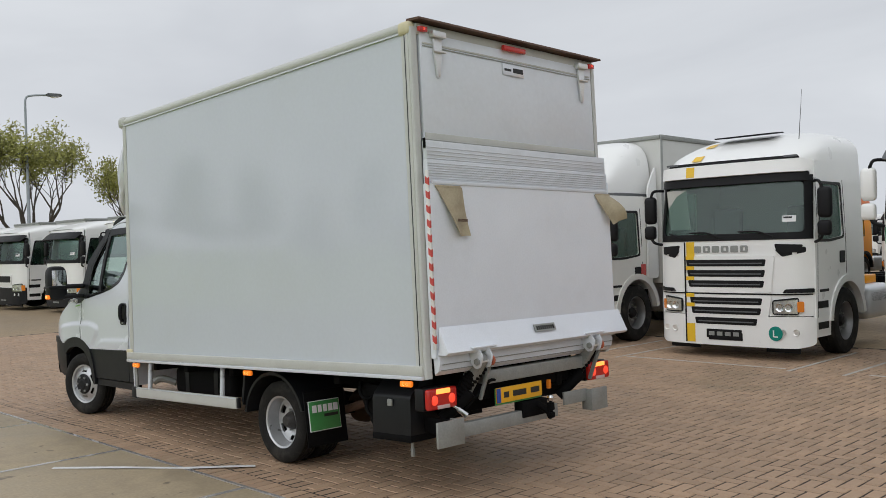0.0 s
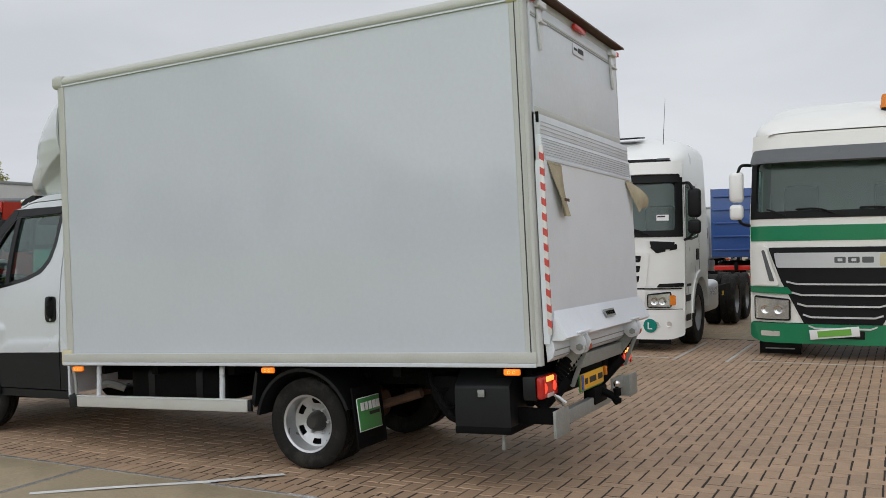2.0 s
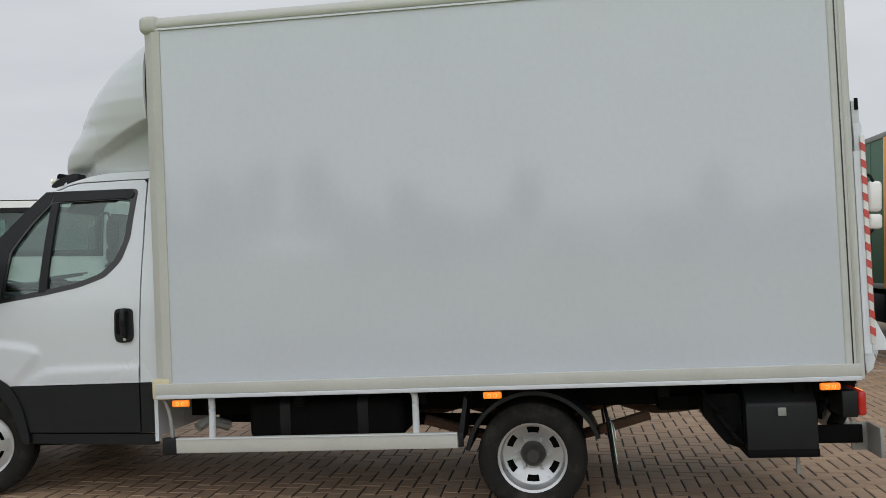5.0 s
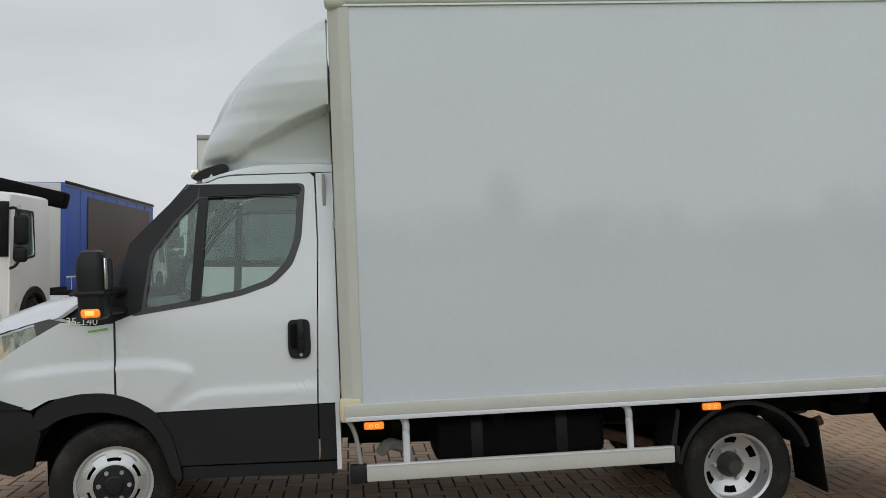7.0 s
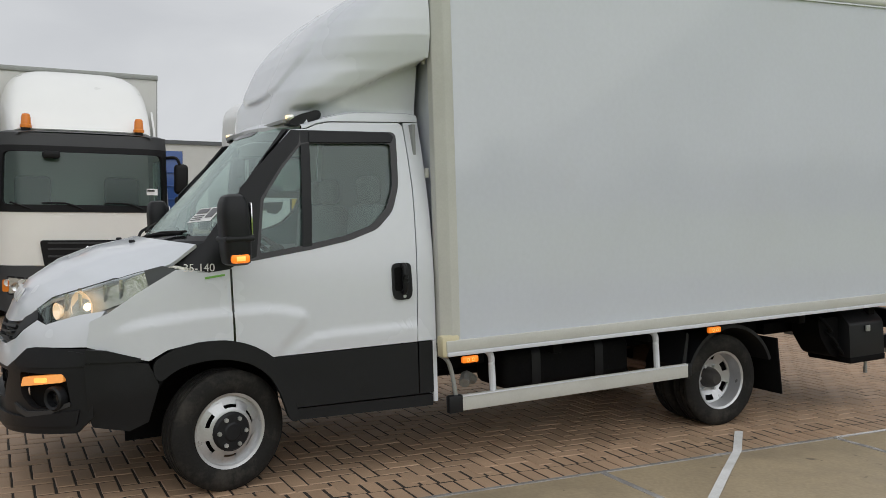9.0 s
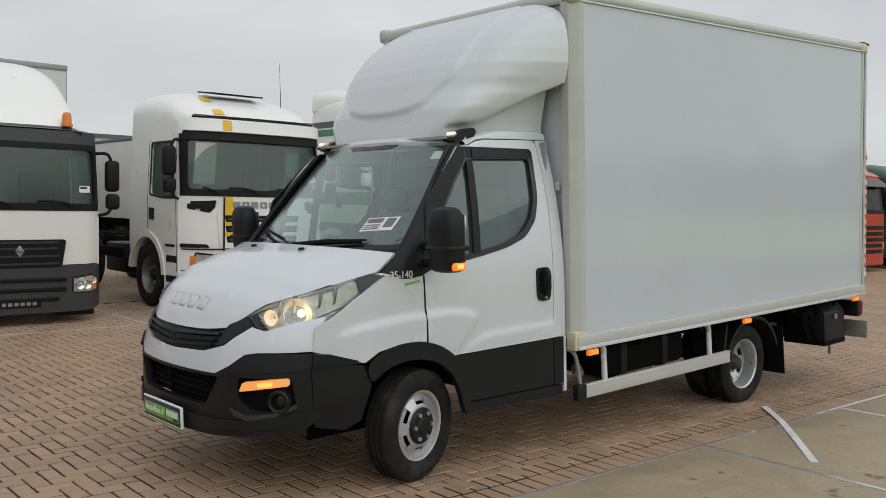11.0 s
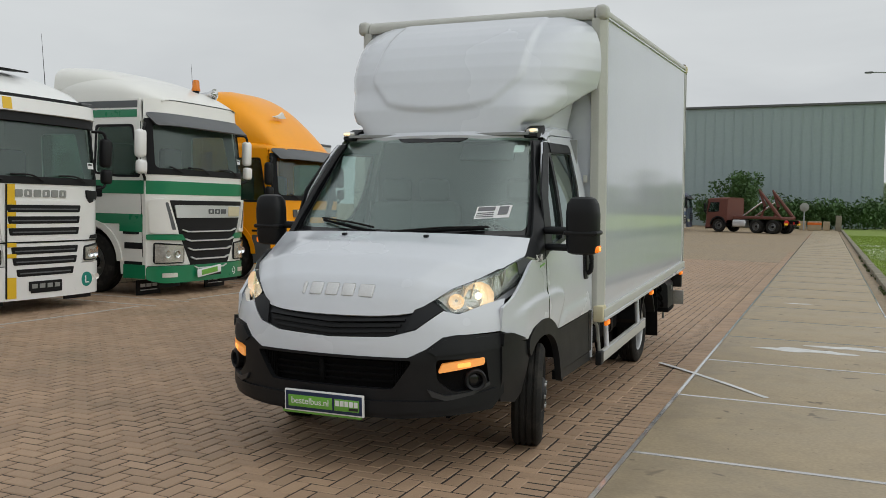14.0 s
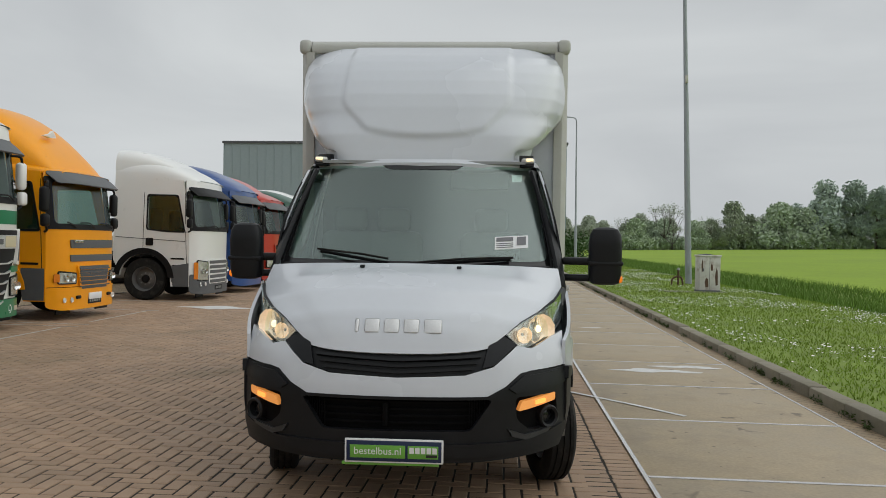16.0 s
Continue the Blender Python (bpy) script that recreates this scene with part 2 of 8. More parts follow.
# ---- mesh helpers ----
def part(name, bm, material, parent=None, label="", m=None, angle=32):
    me = bpy.data.meshes.new(name)
    bmesh.ops.recalc_face_normals(bm, faces=bm.faces)
    bm.to_mesh(me)
    bm.free()
    for p in me.polygons:
        p.use_smooth = True
    me.set_sharp_from_angle(angle=radians(angle))
    me.materials.append(material)
    ob = new(name, me)
    if parent:
        ob.parent = parent
    if m is not None:
        ob.matrix_basis = m
    if label:
        tagged(ob, label)
    return ob


def thing(name, label, category, m=None, group="", kind=""):
    ob = new(name)
    ob.empty_display_size = 0.2
    if m is not None:
        ob.matrix_basis = m
    return tagged(ob, label, category, group, kind)


def box(c, s, bev=0.0, rot=None, bm=None, seg=2):
    bm = bm or bmesh.new()
    m = Matrix.Translation(c) @ (rot or Matrix.Identity(4)) @ Matrix.Diagonal((*s, 1))
    r = bmesh.ops.create_cube(bm, size=1, matrix=m)
    if bev:
        es = {e for v in r["verts"] for e in v.link_edges}
        bmesh.ops.bevel(bm, geom=list(es), offset=bev, segments=seg, affect="EDGES", profile=0.5)
    return bm


def cyl(p0, p1, r0, r1=None, n=16, bm=None, caps=True):
    bm = bm or bmesh.new()
    p0, p1 = Vector(p0), Vector(p1)
    m = Matrix.Translation((p0 + p1) / 2) @ (p1 - p0).to_track_quat("Z", "Y").to_matrix().to_4x4()
    bmesh.ops.create_cone(bm, cap_ends=caps, segments=n, radius1=r0, radius2=r0 if r1 is None else r1, depth=(p1 - p0).length, matrix=m)
    return bm


def tube(pts, r, n=8, bm=None):
    """A round bar along points."""
    bm = bm or bmesh.new()
    pts = [Vector(p) for p in pts]
    rings = []
    for i, p in enumerate(pts):
        d = (pts[min(i + 1, len(pts) - 1)] - pts[max(i - 1, 0)]).normalized()
        q = d.to_track_quat("Z", "Y")
        rad = r[i] if isinstance(r, (list, tuple)) else r
        rings.append([bm.verts.new(p + q @ Vector((rad * math.cos(a), rad * math.sin(a), 0))) for a in (2 * math.pi * k / n for k in range(n))])
    for a, b in zip(rings, rings[1:]):
        for k in range(n):
            bm.faces.new((a[k], a[(k + 1) % n], b[(k + 1) % n], b[k]))
    bm.faces.new(rings[0][::-1])
    bm.faces.new(rings[-1])
    return bm


def loft(rings, closed=True, caps=True, bm=None):
    bm = bm or bmesh.new()
    vs = [[bm.verts.new(p) for p in ring] for ring in rings]
    n = len(vs[0])
    for a, b in zip(vs, vs[1:]):
        for k in range(n if closed else n - 1):
            bm.faces.new((a[k], a[(k + 1) % n], b[(k + 1) % n], b[k]))
    if caps and closed:
        bm.faces.new(vs[0][::-1])
        bm.faces.new(vs[-1])
    return bm


def lathe(profile, n=40, axis="X", bm=None, centre=(0, 0, 0)):
    """Turns (radius, along) pairs round an axis."""
    rings = []
    for k in range(n):
        a = 2 * math.pi * k / n
        c, s = math.cos(a), math.sin(a)
        rings.append([Vector(centre) + (Vector((h, r * c, r * s)) if axis == "X" else Vector((r * c, h, r * s)) if axis == "Y" else Vector((r * c, r * s, h))) for r, h in profile])
    bm = bm or bmesh.new()
    vs = [[bm.verts.new(p) for p in ring] for ring in rings]
    for k in range(n):
        a, b = vs[k], vs[(k + 1) % n]
        for i in range(len(profile) - 1):
            bm.faces.new((a[i], b[i], b[i + 1], a[i + 1]))
    return bm


def rounded(poly, r, n=4):
    """A polygon with its corners rounded; r may be one radius or one per corner."""
    out = []
    m = len(poly)
    for i, p in enumerate(poly):
        p, a, b = Vector(p), Vector(poly[i - 1]), Vector(poly[(i + 1) % m])
        rad = r[i] if isinstance(r, (list, tuple)) else r
        if rad <= 0:
            out.append(tuple(p))
            continue
        ra, rb = min(rad, (a - p).length * 0.45), min(rad, (b - p).length * 0.45)
        s, e = p + (a - p).normalized() * ra, p + (b - p).normalized() * rb
        for k in range(n + 1):
            t = k / n
            out.append(tuple(s * (1 - t) ** 2 + p * 2 * t * (1 - t) + e * t * t))
    return out


CENTRE = [Vector((0, 3.1, 1.3))]


def shell(b2, thick):
    """Gives a sheet thickness on the side that faces the middle of its thing."""
    bmesh.ops.recalc_face_normals(b2, faces=b2.faces)
    b2.normal_update()
    area = sum(f.calc_area() for f in b2.faces) or 1
    mid = sum((f.calc_center_median() * f.calc_area() for f in b2.faces), Vector()) / area
    mean = sum((f.normal * f.calc_area() for f in b2.faces), Vector())
    sign = -1 if mean.dot(mid - CENTRE[0]) > 0 else 1
    old = b2.verts[:]
    rim = [e for e in b2.edges if len(e.link_faces) == 1]
    faces = b2.faces[:]
    inner = {v: b2.verts.new(v.co + v.normal * sign * thick) for v in old}
    for f in faces:
        b2.faces.new([inner[v] for v in f.verts][::-1])
    for e in rim:
        u, w = e.verts
        b2.faces.new((u, w, inner[w], inner[u]))


def panel(poly, fn, thick=0.02, cell=0.12, holes=(), bm=None):
    """A sheet cut to a flat outline, with holes, laid over a curved surface fn(u, v) and given thickness."""
    b2 = bmesh.new()
    edges = []
    for loop in (poly, *holes):
        vs = [b2.verts.new((u, v, 0)) for u, v in loop]
        edges += [b2.edges.new((vs[i], vs[(i + 1) % len(vs)])) for i in range(len(vs))]
    bmesh.ops.triangle_fill(b2, use_beauty=True, use_dissolve=False, edges=edges, normal=(0, 0, 1))
    us, vs = [p[0] for p in poly], [p[1] for p in poly]
    for lo, hi, no in ((min(us), max(us), (1, 0, 0)), (min(vs), max(vs), (0, 1, 0))):
        k = max(1, math.ceil((hi - lo) / cell))
        for i in range(1, k):
            q = lo + (hi - lo) * i / k
            bmesh.ops.bisect_plane(b2, geom=b2.verts[:] + b2.edges[:] + b2.faces[:], plane_co=Vector(no) * q, plane_no=no)
    for v in b2.verts:
        v.co = fn(v.co.x, v.co.y)
    if thick:
        shell(b2, thick)
    return b2


def pane(w0, w1, z0, z1, fn, nu=24, nv=10):
    """A smooth pane with four sides, from half-width w0 at z0 to w1 at z1, laid over fn(x, z)."""
    b2 = loft([[fn((w0 + (w1 - w0) * j / nv) * (2 * i / nu - 1), z0 + (z1 - z0) * j / nv) for i in range(nu + 1)] for j in range(nv + 1)], closed=False)
    return b2


def slab(poly, axis, a, b, bev=0.0, bm=None):
    """A flat outline pushed along an axis from a to b."""
    bm = bm or bmesh.new()
    put = {"X": lambda u, v, h: (h, u, v), "Y": lambda u, v, h: (u, h, v), "Z": lambda u, v, h: (u, v, h)}[axis]
    v0 = [bm.verts.new(put(u, v, a)) for u, v in poly]
    v1 = [bm.verts.new(put(u, v, b)) for u, v in poly]
    fs = [bm.faces.new(v0[::-1]), bm.faces.new(v1)]
    n = len(poly)
    fs += [bm.faces.new((v0[i], v0[(i + 1) % n], v1[(i + 1) % n], v1[i])) for i in range(n)]
    if bev:
        es = {e for f in fs[:2] for e in f.edges}
        bmesh.ops.bevel(bm, geom=list(es), offset=bev, segments=2, affect="EDGES", profile=0.5)
    return bm


def smooth(x, a, b):
    t = min(1, max(0, (x - a) / (b - a)))
    return t * t * (3 - 2 * t)


def interp(x, xs, ys):
    return float(np.interp(x, xs, ys))


def curve(pts, n=6):
    """A smooth line through points (Catmull-Rom)."""
    pts = [Vector(p) for p in pts]
    out = []
    for i in range(len(pts) - 1):
        p0, p1, p2, p3 = pts[max(i - 1, 0)], pts[i], pts[i + 1], pts[min(i + 2, len(pts) - 1)]
        for k in range(n):
            t = k / n
            out.append(0.5 * (2 * p1 + (p2 - p0) * t + (2 * p0 - 5 * p1 + 4 * p2 - p3) * t * t + (3 * p1 - p0 - 3 * p2 + p3) * t ** 3))
    return out + [pts[-1]]


def lettering(name, text, size, m, material, parent, label=""):
    """Raised letters in the built-in font, as a mesh: x runs along the line, y up the letters."""
    cu = bpy.data.curves.new(name, "FONT")
    cu.body, cu.size, cu.extrude, cu.align_x, cu.align_y = text, size, 0.0015, "CENTER", "CENTER"
    tmp = bpy.data.objects.new(name, cu)
    me = bpy.data.meshes.new_from_object(tmp)
    bpy.data.objects.remove(tmp)
    bpy.data.curves.remove(cu)
    me.materials.clear()
    me.materials.append(material)
    ob = new(name, me)
    ob.parent = parent
    ob.matrix_basis = m
    if label:
        tagged(ob, label)
    return ob


def facing(at_, right, up):
    """A frame at a place, with x to the right and y up as seen from before it."""
    a, b = Vector(right).normalized(), Vector(up).normalized()
    c = a.cross(b)
    return Matrix(((a.x, b.x, c.x, at_[0]), (a.y, b.y, c.y, at_[1]), (a.z, b.z, c.z, at_[2]), (0, 0, 0, 1)))

# ---- ground ----
def field_height(x):
    """West of the kerb the verge dips to a ditch and the field rises gently."""
    return 0.10 + 0.02 * smooth(-x, 3.9, 6) - 0.18 * smooth(-x, 9.0, 11.0) + 0.16 * smooth(-x, 11.5, 13.0) + 0.028 * max(0.0, -x - 13)


def grid_sheet(xs, ys, fz):
    bm = bmesh.new()
    vs = [[bm.verts.new((x, y, fz(x, y))) for x in xs] for y in ys]
    for j in range(len(ys) - 1):
        for i in range(len(xs) - 1):
            bm.faces.new((vs[j][i], vs[j][i + 1], vs[j + 1][i + 1], vs[j + 1][i]))
    return bm


def paver_material():
    """Herringbone-like clinker seen from afar: fine joints over mottled brown."""
    m = mat("brown_clinker_far", (0.310, 0.232, 0.140), 0.62, vary=0.18, scale=0.35, grain=8, spots=0.3, spot_color=(0.235, 0.170, 0.112), rvary=0.15)
    n, l = m.node_tree.nodes, m.node_tree.links
    p = n["Principled BSDF"]
    src = p.inputs["Base Color"].links[0].from_socket
    br = n.new("ShaderNodeTexBrick")
    br.inputs["Color1"].default_value, br.inputs["Color2"].default_value, br.inputs["Mortar"].default_value = (1.12, 1.1, 1.08, 1), (0.88, 0.88, 0.88, 1), (0.42, 0.38, 0.34, 1)
    br.inputs["Scale"].default_value, br.inputs["Brick Width"].default_value, br.inputs["Row Height"].default_value, br.inputs["Mortar Size"].default_value = 1.0, 0.22, 0.11, 0.006
    co = n.new("ShaderNodeTexCoord")
    mp = n.new("ShaderNodeMapping")
    mp.inputs["Rotation"].default_value = (0, 0, radians(45))
    l.new(co.outputs["Object"], mp.inputs[0])
    l.new(mp.outputs[0], br.inputs["Vector"])
    mul = n.new("ShaderNodeMix")
    mul.data_type, mul.blend_type = "RGBA", "MULTIPLY"
    mul.inputs["Factor"].default_value = 1.0
    l.new(src, mul.inputs["A"])
    l.new(br.outputs["Color"], mul.inputs["B"])
    l.new(mul.outputs["Result"], p.inputs["Base Color"])
    return m


GRASS = mat("mown_grass_soil", (0.175, 0.245, 0.035), 0.95, vary=0.30, scale=1.2, grain=40, bump=0.6, spots=0.4, spot_color=(0.12, 0.13, 0.045))
FIELD = mat("bright_crop_field", (0.225, 0.335, 0.012), 0.95, vary=0.16, scale=0.08, grain=3.0, bump=0.5, spots=0.3, spot_color=(0.14, 0.25, 0.02))
FARPAVE = paver_material()

# one sheet to the horizon: the brick yard, and west of the kerb the verge and field
xs = [-900, -600, -400, -250, -150, -100, -70, -45, -30, -20, -16, -13, -12.5, -12, -11.5, -11, -10.5, -10, -9.5, -9, -8, -6, -5, -4.2, -3.86]
ys = [-900, -600, -400, -310, -250, -200, -150, -110, -85, -60, -40, -25, -12, 0, 12, 30, 60, 120, 300, 900]
tagged(part("ground", grid_sheet([-3.9, 0, 10, 25, 60, 150, 400, 900], ys, lambda x, y: -0.009), FARPAVE), "brown brick yard paving reaching the horizon", "ground", kind="structure")
tagged(part("verge", grid_sheet(xs[11:], ys, lambda x, y: field_height(x)), GRASS), "mown grass verge with daisies beside the kerb", "grass verge", kind="structure")
tagged(part("field", grid_sheet(xs[:12], ys, lambda x, y: field_height(x)), FIELD), "bright green crop field behind the verge", "field", kind="structure")
pavement = tagged(part("pavement", box((-2.6, -37, -0.030), (2.55, 96, 0.02)), SAND), "sandy bed under the concrete strip", "pavement", kind="structure")

# kerb stones, a metre long each
kerb = thing("kerb", "mossy grey concrete kerb along the verge", "kerb", kind="structure")
bmk = box((0, 0, 0), (0.20, 0.985, 0.22), 0.018)
first = part("kerb_stone", bmk, KERBMAT, kerb, m=pose(-3.93, 9.5, 0.005))
for i in range(1, 92):
    o = new("kerb_stone", first.data)
    o.parent = kerb
    o.matrix_basis = pose(-3.93 + random.uniform(-0.008, 0.008), 9.5 - i, 0.005 + random.uniform(-0.006, 0.006), 0, 0, random.uniform(-0.4, 0.4))

# concrete slabs, two metres square, with glossy sealed joints
strip = thing("concrete_strip", "worn tan concrete slabs with sealed joints", "concrete strip", kind="structure")
SLAB_X, STEP = -2.567, 2.04
slab0 = part("slab", box((0, 0, 0), (1.998, STEP - 0.025, 0.06), 0.008), CONCRETE, strip, m=pose(SLAB_X, 8.75, -0.026))
for i in range(1, 46):
    o = new("slab", slab0.data)
    o.parent = strip
    o.matrix_basis = pose(SLAB_X, 8.75 - STEP * i, -0.026 + random.uniform(-0.001, 0.001))
part("joint_seal", box((-1.553, -35, 0.002), (0.030, 91, 0.010)), SEALANT, strip, "smooth grey joint sealant")
seal = part("joint_seal", box((SLAB_X, 9.77, 0.002), (1.99, 0.044, 0.010)), SEALANT, strip)
for i in range(1, 45):
    o = new("joint_seal", seal.data)
    o.parent = strip
    o.matrix_basis = pose(0, -STEP * i, random.uniform(0, 0.001))
part("joint_seal", box((-3.578, -35, 0.001), (0.022, 91, 0.008)), SEALANT, strip)

# paint strokes and worn marks
mk = tagged(part("paint_mark", panel([(-1.16, 0.05), (-1.13, 0.10), (-1.52, 0.50), (-2.25, 1.41), (-2.29, 1.37), (-1.55, 0.45)], lambda u, v: Vector((u, v, 0.0085 + 0.002 * math.sin(9 * u))), 0.002, 0.15), ROADPAINT), "worn white paint stroke on the slabs", "paint mark", kind="structure")
for i, (x, y, a, b) in enumerate(((-2.50, -1.66, 0.50, 0.14), (-3.0, -2.1, 0.42, 0.10), (-2.3, -7.4, 0.20, 0.06))):
    pts = [(x + a * math.cos(t) * (1 + 0.3 * math.sin(3 * t + i)), y + b * math.sin(t) * (1 + 0.4 * math.cos(5 * t + 2 * i))) for t in (2 * math.pi * k / 22 for k in range(22))]
    tagged(part("paint_patch", slab(pts, "Z", 0.004, 0.0075), ROADPAINT), "spilt white paint patch on concrete", "paint mark", kind="structure")
for y0, y1 in ((-1.05, -1.09), (1.66, 1.62), (-4.75, -4.79), (-1.78, -1.82), (-8.3, -8.34), (-5.15, -5.19), (-10.9, -10.94), (-13.9, -13.94), (2.3, 2.26), (5.3, 5.26)):
    tagged(part("bay_line", box((7.6 if abs(y0) < 30 else 0, (y0 + y1) / 2, 0.002), (2.4, 0.045, 0.006)), BAYPAINT), "worn white parking bay line", "bay line", kind="structure", group="parking bay lines")
for y in (0.30, -3.3, -6.9, 3.6):
    tagged(part("bay_line", box((6.60, y, 0.002), (0.045, 2.5, 0.006)), BAYPAINT), "worn white parking bay line", "bay line", kind="structure", group="parking bay lines")
bmq = [(5.6 + 0.75 * math.cos(t) * (1 + 0.25 * math.sin(3 * t)), -9.6 + 0.35 * math.sin(t) * (1 + 0.4 * math.cos(4 * t))) for t in (2 * math.pi * k / 24 for k in range(24))]
tagged(part("paint_patch", slab(bmq, "Z", -0.004, 0.004), ROADPAINT), "white paint patch on brick paving", "paint mark", kind="structure")

# ---- the white box van ----
TRUCK = pose(0, 0, 0, 2.38, -0.57, 0).inverted()
van = thing("box_van", "white box van with tail lift, parked on brown pavers, lamps lit", "van", TRUCK)


def nose(x, z):
    """The van's front surface: how far forward it lies."""
    return interp(z, (0.3, 0.5, 0.9, 0.96, 1.1, 1.2, 1.3, 1.45), (4.82, 4.88, 4.88, 4.87, 4.83, 4.76, 4.65, 4.40)) - 0.2 * x * x - 0.35 * x ** 6


def flank(y, z):
    """Half the cab's width."""
    return 0.995 - 0.15 * max(0, z - 1.15) ** 2 - 0.35 * max(0, y - 4.1) ** 2


def on_front(off=0.0):
    return lambda x, z: Vector((x, nose(x, z) + off, z))


def on_side(s, off=0.0):
    return lambda y, z: Vector((s * (flank(y, z) + off), y, z))


def swell(y, z):
    """The shoulder that runs from the wing into the door, and the door's lower crease."""
    ridge = interp(y, (3.24, 3.29, 3.38, 3.51, 3.70, 3.86, 4.02, 4.19, 4.35), (1.09, 1.141, 1.167, 1.183, 1.181, 1.180, 1.169, 1.152, 1.113))
    back = interp(z, (0.88, 0.957, 1.043, 1.094, 1.16), (3.42, 3.37, 3.275, 3.243, 3.24))
    upper = 0.017 * smooth(min(ridge - z, (y - back) * 0.75), -0.006, 0.036)
    crease = interp(y, (2.46, 3.12, 3.217, 3.31, 3.39), (1.000, 0.998, 0.984, 0.936, 0.885))
    lower = 0.010 * smooth(crease - z, -0.004, 0.016)
    return max(upper, lower) * (1 - smooth(y, 4.15, 4.40)) * (0.55 + 0.45 * smooth(z, 0.885, 0.94))


def flip(poly):
    return [(-u, v) for u, v in poly]


# box body
BX, BY0, BY1 = 1.066, -1.92, 2.405
part("box_side", box((-BX + 0.02, (BY0 + BY1) / 2 - 0.01, 2.05), (0.04, BY1 - BY0 - 0.14, 2.38)), GRP, van, "glossy white side panel")
part("box_side", box((BX - 0.02, (BY0 + BY1) / 2 - 0.01, 2.05), (0.04, BY1 - BY0 - 0.14, 2.38)), GRP, van)
part("box_front", box((0, BY1 - 0.04, 2.03), (2 * BX - 0.1, 0.04, 2.34)), GRP, van)
part("box_roof", box((0, (BY0 + BY1) / 2, 3.225), (2 * BX - 0.12, BY1 - BY0 - 0.06, 0.03)), GRP, van)
part("box_floor", box((0, (BY0 + BY1) / 2, 0.86), (2 * BX - 0.1, BY1 - BY0 - 0.08, 0.06)), CHASSIS, van)
for s in (-1, 1):
    x = s * BX
    # lower rail: a flat band with a bright ledge under it
    part("lower_rail", box((x + s * 0.004, (BY0 + BY1) / 2, 0.845), (0.05, BY1 - BY0, 0.07), 0.006), TRIM, van)
    part("rail_ledge", box((x + s * 0.010, (BY0 + BY1) / 2, 0.797), (0.05, BY1 - BY0 - 0.01, 0.026), 0.004), PAINT, van, "white ledge strip")
    part("roof_edge", slab(rounded([(x + s * 0.012, 3.185), (x + s * 0.016, 3.23), (x - s * 0.03, 3.268), (x - s * 0.12, 3.268), (x - s * 0.12, 3.245), (x - s * 0.02, 3.185)], 0.025), "Y", BY0 + 0.06, BY1 - 0.06), TRIM, van, "grey rounded roof edge")
    part("roof_groove", box((x + s * 0.004, (BY0 + BY1) / 2, 3.176), (0.02, BY1 - BY0 - 0.14, 0.012)), PAINT, van)
    part("corner_post", slab(rounded([(x + s * 0.008, BY1 - 0.108), (x + s * 0.010, BY1 - 0.050), (x - s * 0.026, BY1 + 0.004), (x - s * 0.034, BY1 + 0.014), (x - s * 0.10, BY1 + 0.014), (x - s * 0.10, BY1 - 0.02), (x - s * 0.03, BY1 - 0.108)], 0.006), "Z", 0.86, 3.17), TRIM, van, "grey-beige corner profile")
    part("rear_post", slab(rounded([(x + s * 0.008, BY0 + 0.085), (x + s * 0.010, BY0 - 0.02), (x - s * 0.045, BY0 - 0.03), (x - s * 0.045, BY0 + 0.085)], 0.012), "Z", 0.79, 3.21), POSTGREY, van, "grey-beige rear post")
    part("post_bead", box((x + s * 0.009, BY0 + 0.042, 2.0), (0.006, 0.008, 2.38), 0.002), TGREYPL, van)
    part("post_bead", box((x + s * 0.009, BY0 + 0.014, 2.0), (0.010, 0.020, 2.38), 0.004), TRIM, van)
    part("corner_cap", box((x - s * 0.02, BY1 - 0.035, 0.845), (0.085, 0.125, 0.135), 0.018), CREAM, van, "yellowed plastic corner cap")
    part("corner_cap", box((x - s * 0.025, BY1 - 0.035, 3.215), (0.10, 0.13, 0.115), 0.035, seg=3), TRIM, van)
    part("corner_cap", box((x - s * 0.02, BY0 + 0.045, 3.205), (0.09, 0.12, 0.10), 0.03, seg=3), CREAM, van)
    # amber side markers
    for y in (2.24, 0.235, -1.74):
        mk = part("side_marker", box((x + s * 0.012, y, 0.752), (0.03, 0.115, 0.042), 0.010), AMBER, van, "lit amber side marker lamp")
        for d in (-0.018, 0.018):
            part("bulb", lathe([(0.0, 0.004), (0.011, 0.0)], 12, centre=(x + s * 0.028, y + d, 0.752)), AMBERHOT, mk)
part("roof_edge", slab(rounded([(BY1 + 0.016, 3.16), (BY1 + 0.016, 3.23), (BY1 - 0.04, 3.268), (BY1 - 0.12, 3.268), (BY1 - 0.12, 3.245), (BY1 - 0.02, 3.16)], 0.03), "X", -BX + 0.08, BX - 0.08), TRIM, van)

